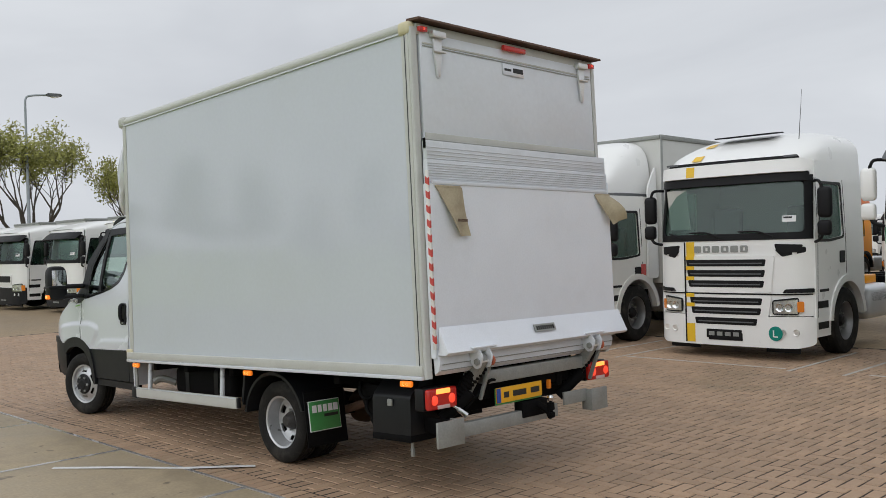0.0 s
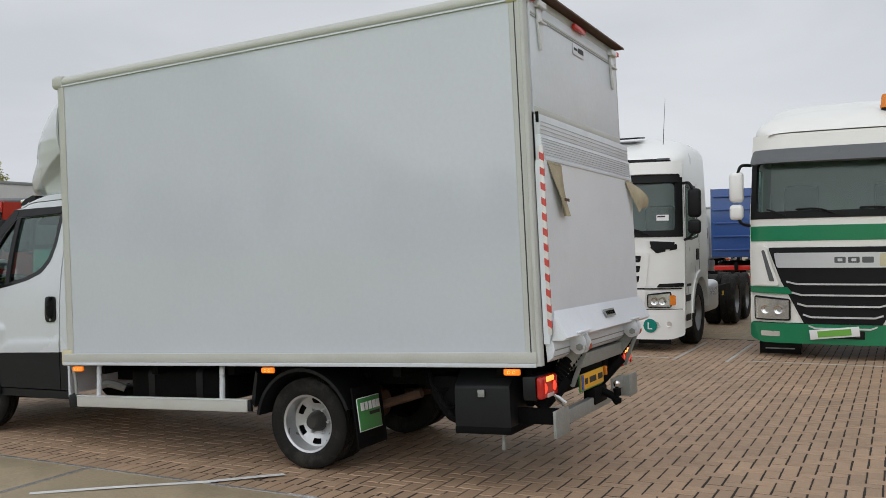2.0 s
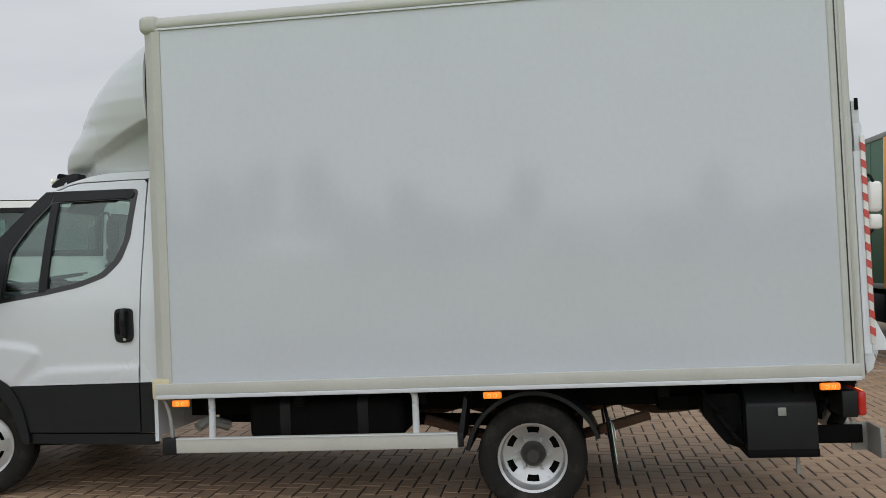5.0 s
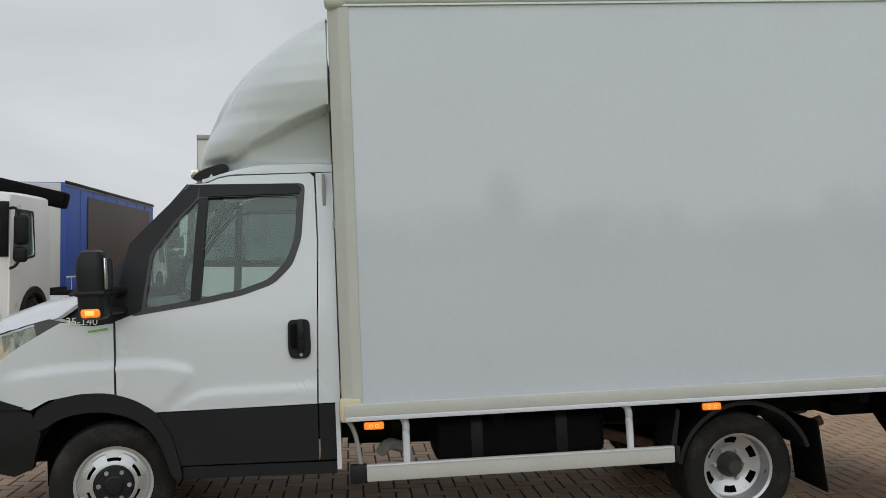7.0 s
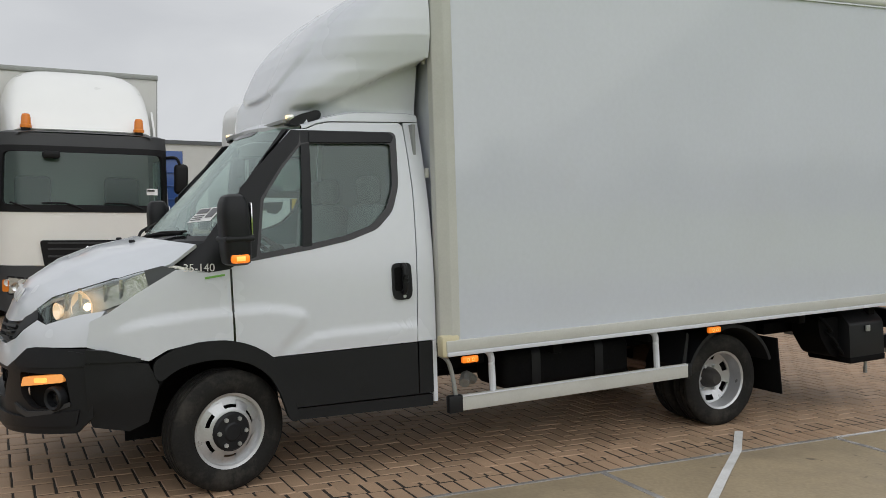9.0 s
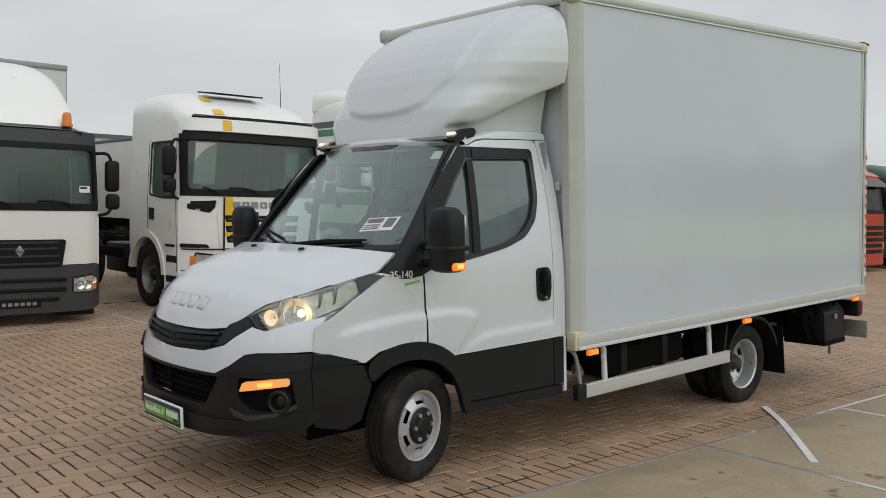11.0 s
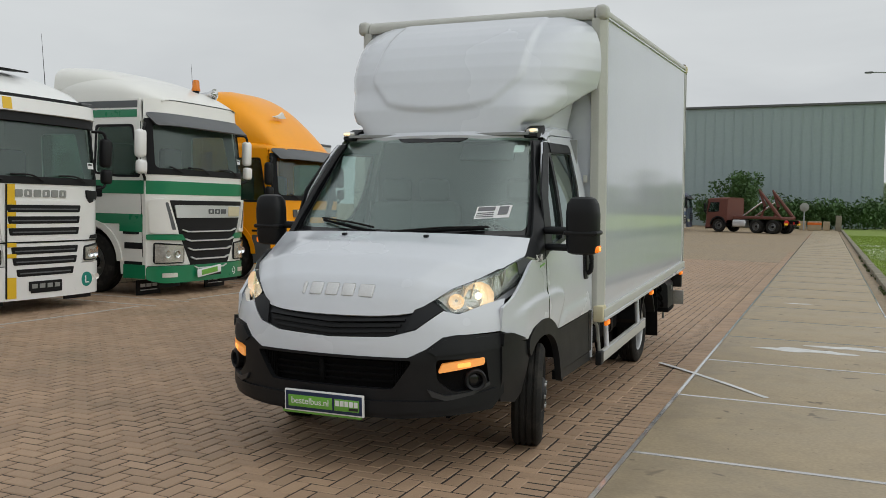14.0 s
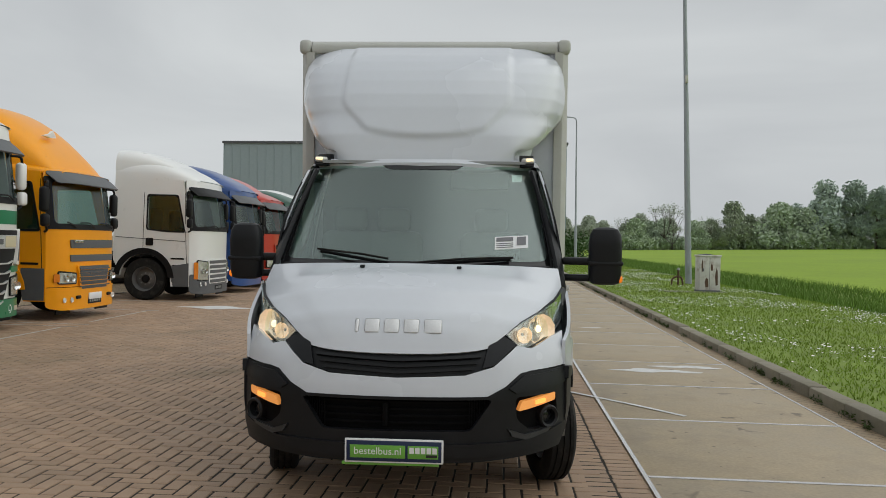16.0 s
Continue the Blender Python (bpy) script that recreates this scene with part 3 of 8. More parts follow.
# rear: top flap, tail lift platform
RY = BY0 - 0.02
flap = part("top_flap", box((0, RY + 0.005, 2.81), (2.0, 0.035, 0.74), 0.004), FLAPMAT, van, "white upper rear flap")
part("flap_profile", box((0, RY - 0.012, 2.455), (1.98, 0.02, 0.05), 0.004), TRIM, flap)
part("flap_seam", box((0, RY - 0.014, 3.105), (1.96, 0.008, 0.012)), TRIM, flap)
part("flap_seam", box((0, RY - 0.014, 3.085), (1.96, 0.006, 0.008)), GALV, flap)
part("rear_header", box((0, RY + 0.02, 3.20), (2.06, 0.06, 0.08), 0.006), TRIM, van)
part("rain_gutter", slab([(RY + 0.05, 3.272), (RY - 0.075, 3.262), (RY - 0.08, 3.246), (RY + 0.05, 3.252)], "X", -1.06, 1.07), RUST, van, "rusty rain gutter edge")
for s in (-1, 1):
    h = part("hinge_bracket", box((s * 0.845, RY - 0.035, 3.175), (0.13, 0.05, 0.045), 0.008), STEEL, van)
    part("hinge_strap", slab(rounded([(s * 0.845 - 0.042, 3.15), (s * 0.845 + 0.042, 3.15), (s * 0.845 + 0.036, 3.03), (s * 0.845 + 0.012, 2.875), (s * 0.845 - 0.012, 2.875), (s * 0.845 - 0.036, 3.03)], 0.012), "Y", RY - 0.018, RY - 0.034, 0.003), STEEL, h, "bright steel hinge strap")
    part("hinge_pin", cyl((s * 0.845 - 0.06, RY - 0.045, 3.055), (s * 0.845 + 0.06, RY - 0.045, 3.055), 0.010), STEEL, h)
    part("end_outline_lamp", box((s * 0.985, RY - 0.03, 3.195), (0.075, 0.03, 0.035), 0.006), REDLENS, van, "small red marker lamp")
    part("bulb", lathe([(0.0, 0.004), (0.010, 0.0)], 12, "Y", centre=(s * 0.985, RY - 0.047, 3.195)), REDLIT, van.children[-1])
part("brake_lamp", box((-0.02, RY - 0.035, 3.19), (0.26, 0.03, 0.038), 0.008), REDLENS, van, "high red brake lamp")
badge = part("badge", box((-0.02, RY - 0.018, 3.03), (0.245, 0.006, 0.085), 0.002), ALU, van, "small grey badge plate")
part("badge_mark", box((-0.085, RY - 0.022, 3.03), (0.075, 0.004, 0.018)), INK, badge)
part("badge_mark", box((0.035, RY - 0.022, 3.032), (0.115, 0.004, 0.036)), INK, badge)

LY = RY - 0.035
lift = part("lift_platform", slab([(LY - 0.045, 1.12), (LY - 0.045, 2.12), (LY + 0.02, 2.12), (LY + 0.02, 0.93), (LY - 0.02, 0.93)], "X", -1.036, 1.07), LIFT, van, "white tail lift platform folded up")
part("platform_top", box((0.02, LY - 0.004, 2.345), (2.10, 0.040, 0.15), 0.003), LIFTEDGE, lift, "ribbed white aluminium edge")
part("platform_back", box((0.02, LY - 0.009, 2.20), (2.11, 0.044, 0.17), 0.003), LIFTEDGE, lift)
for i in range(4):
    part("rib", box((0.02, LY - 0.026, 2.295 + 0.026 * i), (2.10, 0.004, 0.005), 0.0015), LIFTEDGE, lift)
for i in range(7):
    part("rib", box((0.02, LY - 0.033, 2.262 - 0.017 * i), (2.11, 0.006, 0.006), 0.002), LIFTEDGE, lift)
part("platform_band", box((0.02, LY - 0.040, 2.128), (2.07, 0.022, 0.026), 0.004), LIFTEDGE, lift)
part("platform_wedge", slab([(LY - 0.05, 1.14), (LY - 0.13, 0.965), (LY - 0.10, 0.945), (LY - 0.03, 0.95)], "X", -1.02, 1.12, 0.004), LIFT, lift, "white sloping lower wedge")
part("platform_sill", slab([(LY - 0.03, 0.95), (LY - 0.045, 0.90), (LY - 0.03, 0.84), (LY + 0.01, 0.81), (LY + 0.02, 0.95)], "X", -1.02, 1.02, 0.004), LIFTEDGE, lift, "white sill profile")
part("sill_groove", box((0, LY - 0.044, 0.885), (2.0, 0.008, 0.006)), GALV, lift)
part("sill_groove", box((0, LY - 0.034, 0.845), (2.0, 0.008, 0.006)), GALV, lift)
lab = part("maker_plate", box((0.06, LY - 0.098, 1.065), (0.25, 0.006, 0.058), rot=pose(0, 0, 0, -22)), GALV, lift, "grey engraved maker plate")
for i in range(9):
    part("plate_mark", box((-0.035 + i * 0.024, LY - 0.103, 1.066), (0.012, 0.003, 0.030), rot=pose(0, 0, 0, -22)), CHASSIS, lab)
# hazard tape down the platform's edge
strip = part("hazard_strip", box((-1.044, LY - 0.030, 1.60), (0.014, 0.026, 1.22), 0.003), WHITETAPE, lift, "faded red and white hazard strip")
for i in range(12):
    z = 1.03 + i * 0.098
    part("red_stripe", slab([(LY - 0.0435, z), (LY - 0.017, z + 0.018), (LY - 0.017, z + 0.064), (LY - 0.0435, z + 0.046)], "X", -1.0522, -1.037), REDPAINT, strip)
    part("red_stripe", slab([(-1.051, z), (-1.037, z + 0.010), (-1.037, z + 0.056), (-1.051, z + 0.046)], "Y", LY - 0.0445, LY - 0.040), REDPAINT, strip)
part("platform_edge", box((1.070, LY - 0.022, 1.60), (0.016, 0.04, 1.22), 0.003), LIFTEDGE, lift)


def lift_flag(x0, side):
    """A worn canvas warning flag that hangs from the platform; the eastern one curls out past the edge."""
    drop = 0.34 if side < 0 else 0.25

    def fn(u, v):
        k = v / drop
        w = 0.26 - 0.15 * k ** 0.9
        curl = 0.035 * k + 0.022 * math.sin(4.2 * u + 7 * v) * k
        if side < 0:
            return Vector((x0 + 0.26 - w * (1 - u) + 0.025 * k, LY - 0.052 - curl, 2.10 - v))
        roll = 0.10 * math.sin(k * 2.4) * u
        return Vector((x0 + 0.20 * u * (1 - 0.25 * k) + 0.17 * k, LY - 0.052 - curl - roll, 2.10 - v + 0.05 * u * k))
    f = part("warning_flag", panel([(0, 0), (1, 0), (1, drop), (0, drop)], fn, 0.004, 0.04), CANVAS, lift, "worn beige canvas warning flag")
    part("flag_batten", box((x0 + 0.12, LY - 0.050, 2.102), (0.25 if side < 0 else 0.20, 0.008, 0.016), 0.003), CANVAS, f)
    if side < 0:
        for i in range(5):
            part("flag_print", box((x0 + 0.165 + i * 0.020, LY - 0.098, 1.865), (0.013, 0.003, 0.020)), RUST, f)


lift_flag(-0.985, -1)
lift_flag(0.86, 1)
part("lock_hook", box((-1.035, LY - 0.01, 2.40), (0.010, 0.022, 0.07), 0.004), CHASSIS, van)

# tail lift mechanism
beam = part("lift_beam", box((0.08, RY + 0.0, 0.745), (1.20, 0.09, 0.095), 0.008), GALV, van, "grey steel lift beam")
for x in (-0.66, 0.66):
    arm = part("lift_arm", slab(rounded([(RY - 0.02, 0.88), (RY - 0.15, 0.94), (RY - 0.17, 0.88), (RY - 0.11, 0.80), (RY + 0.05, 0.58), (RY + 0.14, 0.50), (RY + 0.10, 0.62)], 0.03), "X", x - 0.028, x + 0.028, 0.004), GALV, van)
    for e in (-0.052, 0.048):
        part("pivot_bracket", slab(rounded([(RY - 0.03, 0.955), (RY - 0.16, 0.972), (RY - 0.196, 0.915), (RY - 0.165, 0.835), (RY - 0.12, 0.83), (RY - 0.05, 0.90)], 0.014), "X", x + e - 0.006, x + e + 0.006, 0.002), LIFTEDGE, arm)
    part("pivot_pin", cyl((x - 0.070, RY - 0.150, 0.880), (x + 0.090, RY - 0.150, 0.880), 0.014), STEEL, arm)
    part("pivot_nut", cyl((x - 0.062, RY - 0.150, 0.880), (x - 0.078, RY - 0.150, 0.880), 0.024, n=6), GALV, arm)
    part("pivot_roller", lathe([(0.014, 0), (0.034, 0), (0.038, 0.007), (0.034, 0.014), (0.014, 0.014)], 18, centre=(x + 0.075, RY - 0.150, 0.880)), ROLLER, arm, "red plastic roller")
    part("wear_plate", box((x - 0.01, RY - 0.125, 0.982), (0.25, 0.11, 0.012), 0.004), LIFT, arm)
    part("arm_link", slab(rounded([(RY - 0.16, 0.85), (RY - 0.13, 0.85), (RY - 0.02, 0.60), (RY - 0.05, 0.59)], 0.012), "X", x + 0.062, x + 0.074, 0.002), GALV, arm)
    part("lower_cylinder", cyl((x - 0.02, RY - 0.03, 0.66), (x - 0.16, RY + 0.12, 0.48), 0.045, n=20), CHASSIS, arm)
# bellows over the lift ram
p0, p1 = Vector((-0.60, RY - 0.08, 0.85)), Vector((-0.80, RY + 0.10, 0.56))
pts, rads = [], []
for i in range(29):
    pts.append(p0.lerp(p1, i / 28))
    rads.append(0.058 if i % 2 else 0.046)
part("bellows", tube(pts, rads, 14), CHASSIS, van, "black rubber bellows")
part("bellows", tube([p + Vector((1.36, 0, 0)) for p in pts], rads, 14), CHASSIS, van)
part("ram", cyl((-0.82, RY + 0.08, 0.62), (-0.72, RY - 0.02, 0.50), 0.022), CHROME, van)
part("hydraulic_hose", tube(curve([(-0.35, RY - 0.01, 0.70), (-0.50, RY - 0.05, 0.72), (-0.62, RY - 0.02, 0.62), (-0.70, RY + 0.04, 0.52)]), 0.012), CHASSIS, van)
# under-run bumper: two box ends and a centre bar
part("underrun_end", box((-0.945, RY - 0.075, 0.415), (0.26, 0.022, 0.175), 0.005), GALV, van, "grey steel bumper end")
part("end_web", box((-0.835, RY - 0.02, 0.415), (0.016, 0.10, 0.165), 0.003), GALV, van.children[-1])
part("underrun_end", box((0.785, RY - 0.075, 0.435), (0.215, 0.022, 0.175), 0.005), GALV, van)
part("end_web", box((0.685, RY - 0.03, 0.435), (0.016, 0.09, 0.165), 0.003), GALV, van.children[-1])
part("underrun_arm", box((-0.86, RY + 0.12, 0.435), (0.02, 0.30, 0.11), 0.004), CHASSIS, van)
part("underrun_arm", box((0.54, RY - 0.02, 0.475), (0.30, 0.02, 0.10), 0.004), GALV, van)
part("underrun_bar", box((-0.25, RY - 0.015, 0.408), (1.07, 0.055, 0.098), 0.006), GALV, van)
part("tow_bracket", box((0.0, RY - 0.01, 0.46), (0.30, 0.09, 0.12), 0.012), CHASSIS, van)
part("tow_hook", tube(curve([(0.04, RY - 0.05, 0.48), (0.05, RY - 0.13, 0.44), (0.05, RY - 0.16, 0.40), (0.05, RY - 0.16, 0.50)]), 0.028, 10), CHASSIS, van, "black tow ball hook")
part("tow_ball", lathe([(0.0, 0.03), (0.018, 0.024), (0.026, 0.008), (0.022, -0.012), (0.012, -0.026)], 16, "Z", centre=(0.05, RY - 0.16, 0.53)), CHROME, van)
plate = part("number_plate", box((-0.17, RY - 0.045, 0.60), (0.52, 0.012, 0.112), 0.004), YELLOWPLATE, van, "yellow rear number plate")
part("country_strip", box((-0.41, RY - 0.053, 0.60), (0.042, 0.004, 0.104)), BLUEPLATE, plate)
for x, w in ((-0.325, 0.055), (-0.175, 0.15), (0.005, 0.10)):
    part("plate_bar", box((x, RY - 0.0525, 0.60), (w, 0.003, 0.042)), INK, plate)
part("plate_backing", box((-0.17, RY - 0.034, 0.592), (0.524, 0.012, 0.124), 0.004), BOARDGREEN, plate)
part("plate_lamp", box((0.20, RY - 0.03, 0.615), (0.03, 0.03, 0.07), 0.006), AMBEROFF, van)
part("rear_cross_member", box((0, RY + 0.22, 0.63), (1.5, 0.06, 0.30), 0.01), CHASSIS, van)
part("lamp_carrier", box((0, RY + 0.07, 0.66), (1.60, 0.04, 0.10), 0.006), CHASSIS, van)
# tail lamps
for s in (-1, 1):
    tl = part("tail_lamp", box((s * 0.925, RY + 0.022, 0.645), (0.285, 0.045, 0.145), 0.018, seg=3), REDLENS, van, "red tail lamp cluster, lit")
    part("lamp_back", box((s * 0.925, RY + 0.09, 0.645), (0.295, 0.09, 0.155), 0.01), PLASTIC, tl)
    part("indicator_lens", box((s * 0.925, RY - 0.002, 0.697), (0.135, 0.010, 0.034), 0.006), AMBERHOT, tl, "lit amber indicator")
    for d in (-0.085, 0.085):
        part("brake_bulb", lathe([(0.0, -0.010), (0.020, -0.007), (0.034, 0.0)], 20, "Y", centre=(s * 0.925 + d, RY - 0.001, 0.640)), REDLIT, tl)
        part("lens_rib", box((s * 0.925 + d * 1.35, RY - 0.003, 0.645), (0.005, 0.008, 0.12), 0.002), REDLENS, tl)
    part("reverse_lens", box((s * 0.925, RY - 0.002, 0.590), (0.12, 0.010, 0.026), 0.004), PINKLENS, tl, "pale reversing lens")

# chassis and underbody
for s in (-1, 1):
    part("chassis_rail", box((s * 0.43, 0.4, 0.66), (0.07, 4.6, 0.16), 0.008), CHASSIS, van)
for y in (-1.6, -0.8, 0.7, 1.5, 2.1):
    part("cross_member", box((0, y, 0.74), (1.9, 0.07, 0.09), 0.006), CHASSIS, van)
part("rear_axle", cyl((-0.75, 0, 0.36), (0.75, 0, 0.36), 0.055), CHASSIS, van)
part("differential", lathe([(0.0, -0.16), (0.10, -0.13), (0.155, -0.04), (0.155, 0.05), (0.10, 0.13), (0.0, 0.16)], 20, "Y", centre=(0, 0.0, 0.36)), RUST, van)
for s in (-1, 1):
    part("leaf_spring", tube(curve([(s * 0.50, 0.75, 0.52), (s * 0.50, 0.3, 0.40), (s * 0.50, 0, 0.37), (s * 0.50, -0.3, 0.40), (s * 0.50, -0.75, 0.52)]), 0.035), RUST, van)
    part("shock_absorber", cyl((s * 0.62, -0.12, 0.34), (s * 0.52, -0.30, 0.68), 0.035), CHASSIS, van)
part("prop_shaft", cyl((0, 0.15, 0.42), (0, 2.4, 0.50), 0.045), CHASSIS, van)
part("exhaust_pipe", tube(curve([(0.35, 2.3, 0.42), (0.36, 0.9, 0.44), (0.36, 0.3, 0.58), (0.36, -0.3, 0.58), (0.40, -0.8, 0.42), (0.60, -1.2, 0.40)]), 0.032), RUST, van)
part("fuel_tank", box((-0.66, 1.35, 0.60), (0.40, 1.05, 0.26), 0.05, seg=3), CHASSIS, van, "black fuel tank")
part("tank_strap", box((-0.66, 1.10, 0.60), (0.415, 0.03, 0.275), 0.05, seg=3), PLASTIC, van)
part("tank_strap", box((-0.66, 1.62, 0.60), (0.415, 0.03, 0.275), 0.05, seg=3), PLASTIC, van)
part("air_tank", box((0.62, 1.4, 0.62), (0.42, 0.9, 0.26), 0.05, seg=3), CHASSIS, van)
part("spare_bracket", box((-0.2, -1.05, 0.60), (0.7, 0.5, 0.10), 0.02), CHASSIS, van)
part("filler_neck", tube(curve([(-0.75, 2.05, 0.55), (-0.85, 2.15, 0.60), (-0.92, 2.20, 0.57)]), 0.035), GALV, van)
# lift power pack: black box behind the rear wheel
pk = part("power_pack", slab(rounded([(-0.58, 0.80), (-0.84, 0.79), (-0.995, 0.645), (-1.005, 0.335), (-0.58, 0.325)], 0.018), "Y", -1.680, -1.275, 0.010), PLASTIC, van, "black plastic tail lift power pack")
part("pack_band", box((-0.80, -1.478, 0.352), (0.418, 0.414, 0.05), 0.008), CHASSIS, pk)
part("pack_latch", box((-1.008, -1.478, 0.60), (0.014, 0.05, 0.05), 0.005), GALV, pk)
part("pump_bracket", slab(rounded([(-1.03, 0.70), (-1.05, 0.56), (-1.16, 0.40), (-1.262, 0.36), (-1.262, 0.70)], 0.03), "X", -0.90, -0.62, 0.008), CHASSIS, van, "black pump bracket")
for z, y in ((0.62, -1.10), (0.50, -1.17), (0.42, -1.23)):
    part("hydraulic_hose", tube(curve([(-0.90, y + 0.06, z + 0.10), (-0.95, y + 0.02, z + 0.03), (-0.94, y - 0.03, z - 0.02), (-0.88, y - 0.08, z)]), 0.014), CHASSIS, van)
part("pack_drain", cyl((-0.9, -1.58, 0.34), (-0.9, -1.58, 0.24), 0.012), GALV, pk)
part("pack_foot", box((-0.9, -1.58, 0.235), (0.025, 0.025, 0.06), 0.004), GALV, pk)
# side guard
for s in (-1, 1):
    x = s * 1.045
    sg = part("side_guard", box((x, 1.38, 0.478), (0.035, 1.83, 0.098), 0.006), TRIM, van, "cream aluminium side guard bar")
    part("guard_lip", box((x + s * 0.012, 1.38, 0.520), (0.022, 1.82, 0.008), 0.002), PAINT, sg)
    part("guard_end", box((x - s * 0.005, 2.335, 0.475), (0.05, 0.10, 0.11), 0.01), PLASTIC, sg)
    part("guard_end", box((x, 0.445, 0.48), (0.03, 0.03, 0.09), 0.006), PLASTIC, sg)
    for y, k in ((2.055, 0.0), (0.725, 0.0), (2.34, 0.05)):
        part("guard_stay", tube(curve([(x - s * 0.10, y + 0.05 + k, 0.80), (x - s * 0.03, y + 0.005 + k * 0.6, 0.76), (x - s * 0.02, y, 0.66), (x - s * 0.01, y - k * 0.4, 0.50)]), 0.022 if k == 0 else 0.014, 10), PAINT if k == 0 else GALV, sg, "white bent stay")


# ---- wheels ----
RIMDULL = mat("greasy_hub_metal", (0.055, 0.052, 0.05), 0.45, metal=0.4, vary=0.25, scale=14, spots=0.3, spot_color=(0.04, 0.035, 0.03))
def tyre_bm(r, rim, w):
    """A tyre round the x axis with a rounded shoulder and three grooves."""
    h = w / 2
    prof = [(rim, -h * 0.72), (rim + 0.012, -h * 0.86), (rim + (r - rim) * 0.40, -h * 1.0), (rim + (r - rim) * 0.74, -h * 0.97), (r - 0.012, -h * 0.84), (r, -h * 0.70)]
    for g in (-0.42, 0.0, 0.42):
        prof += [(r, h * (g - 0.07)), (r - 0.010, h * (g - 0.05)), (r - 0.010, h * (g + 0.05)), (r, h * (g + 0.07))]
    prof += [(a, -b) for a, b in prof[5::-1]]
    bm = lathe(prof, 64)
    return bm


def disc_bm(fn, r0, r1, slots, sr0, sr1, sw, n=48):
    """A pressed wheel disc with rounded slots; fn(r) is its depth along the axle."""
    holes = []
    for k in range(slots):
        a = 2 * math.pi * (k + 0.5) / slots
        holes.append(rounded([(a - sw, sr0), (a + sw, sr0), (a + sw, sr1), (a - sw, sr1)], 0.018, 3))
    e = 1e-4
    bm = panel([(0, r0), (2 * math.pi, r0), (2 * math.pi, r1), (0, r1)], lambda a, r: Vector((fn(r), r * math.cos(a), r * math.sin(a))), 0.0, 0.131, holes)
    bmesh.ops.remove_doubles(bm, verts=bm.verts, dist=0.0008)
    return bm


def front_wheel(m):
    w = part("front_wheel", tyre_bm(0.342, 0.212, 0.195), RUBBER, van, "steered front wheel with silver steel rim", m)
    rim = part("rim", lathe([(0.150, -0.06), (0.196, -0.05), (0.200, -0.075), (0.216, -0.080), (0.214, -0.068), (0.205, -0.058), (0.205, 0.06)], 48), SILVER, w)
    part("disc", disc_bm(lambda r: interp(r, (0.09, 0.12, 0.17, 0.203), (-0.085, -0.085, -0.060, -0.035)), 0.06, 0.204, 6, 0.134, 0.180, 0.27), SILVER, rim)
    hub = part("hub_cover", lathe([(0.0, -0.118), (0.045, -0.116), (0.055, -0.108), (0.10, -0.104), (0.112, -0.092), (0.112, -0.07)], 32), PLASTIC, w, "black hub cover")
    for k in range(6):
        a = 2 * math.pi * k / 6
        part("wheel_nut", cyl((-0.098, 0.082 * math.cos(a), 0.082 * math.sin(a)), (-0.117, 0.082 * math.cos(a), 0.082 * math.sin(a)), 0.015, 0.012, 6), SILVER if k % 2 else GALV, hub)
    part("brake_drum", lathe([(0.0, -0.02), (0.15, -0.02), (0.16, 0.02), (0.0, 0.02)], 24), CHASSIS, w)
    return w


def rear_wheel(m, label):
    w = part("rear_wheel", tyre_bm(0.342, 0.212, 0.19), RUBBER, van, label, m)
    rim = part("rim", lathe([(0.19, 0.07), (0.196, -0.045), (0.203, -0.07), (0.218, -0.078), (0.222, -0.072), (0.208, -0.055), (0.206, 0.06)], 48), SILVER, w, "deep dished silver steel rim")
    part("disc", disc_bm(lambda r: interp(r, (0.07, 0.10, 0.155, 0.20), (0.070, 0.070, 0.048, 0.034)), 0.05, 0.199, 6, 0.136, 0.176, 0.24), SILVER, rim)
    hub = part("hub", lathe([(0.0, -0.035), (0.040, -0.033), (0.050, -0.02), (0.062, 0.0), (0.075, 0.03), (0.080, 0.069)], 24), RIMDULL, w, "dull greasy hub")
    for k in range(6):
        a = 2 * math.pi * k / 6
        part("wheel_nut", cyl((0.068, 0.098 * math.cos(a), 0.098 * math.sin(a)), (0.040, 0.098 * math.cos(a), 0.098 * math.sin(a)), 0.014, 0.012, 6), SILVER, hub)
    part("inner_drum", lathe([(0.0, 0.082), (0.20, 0.082), (0.20, 0.086)], 24), CHASSIS, w)
    return w


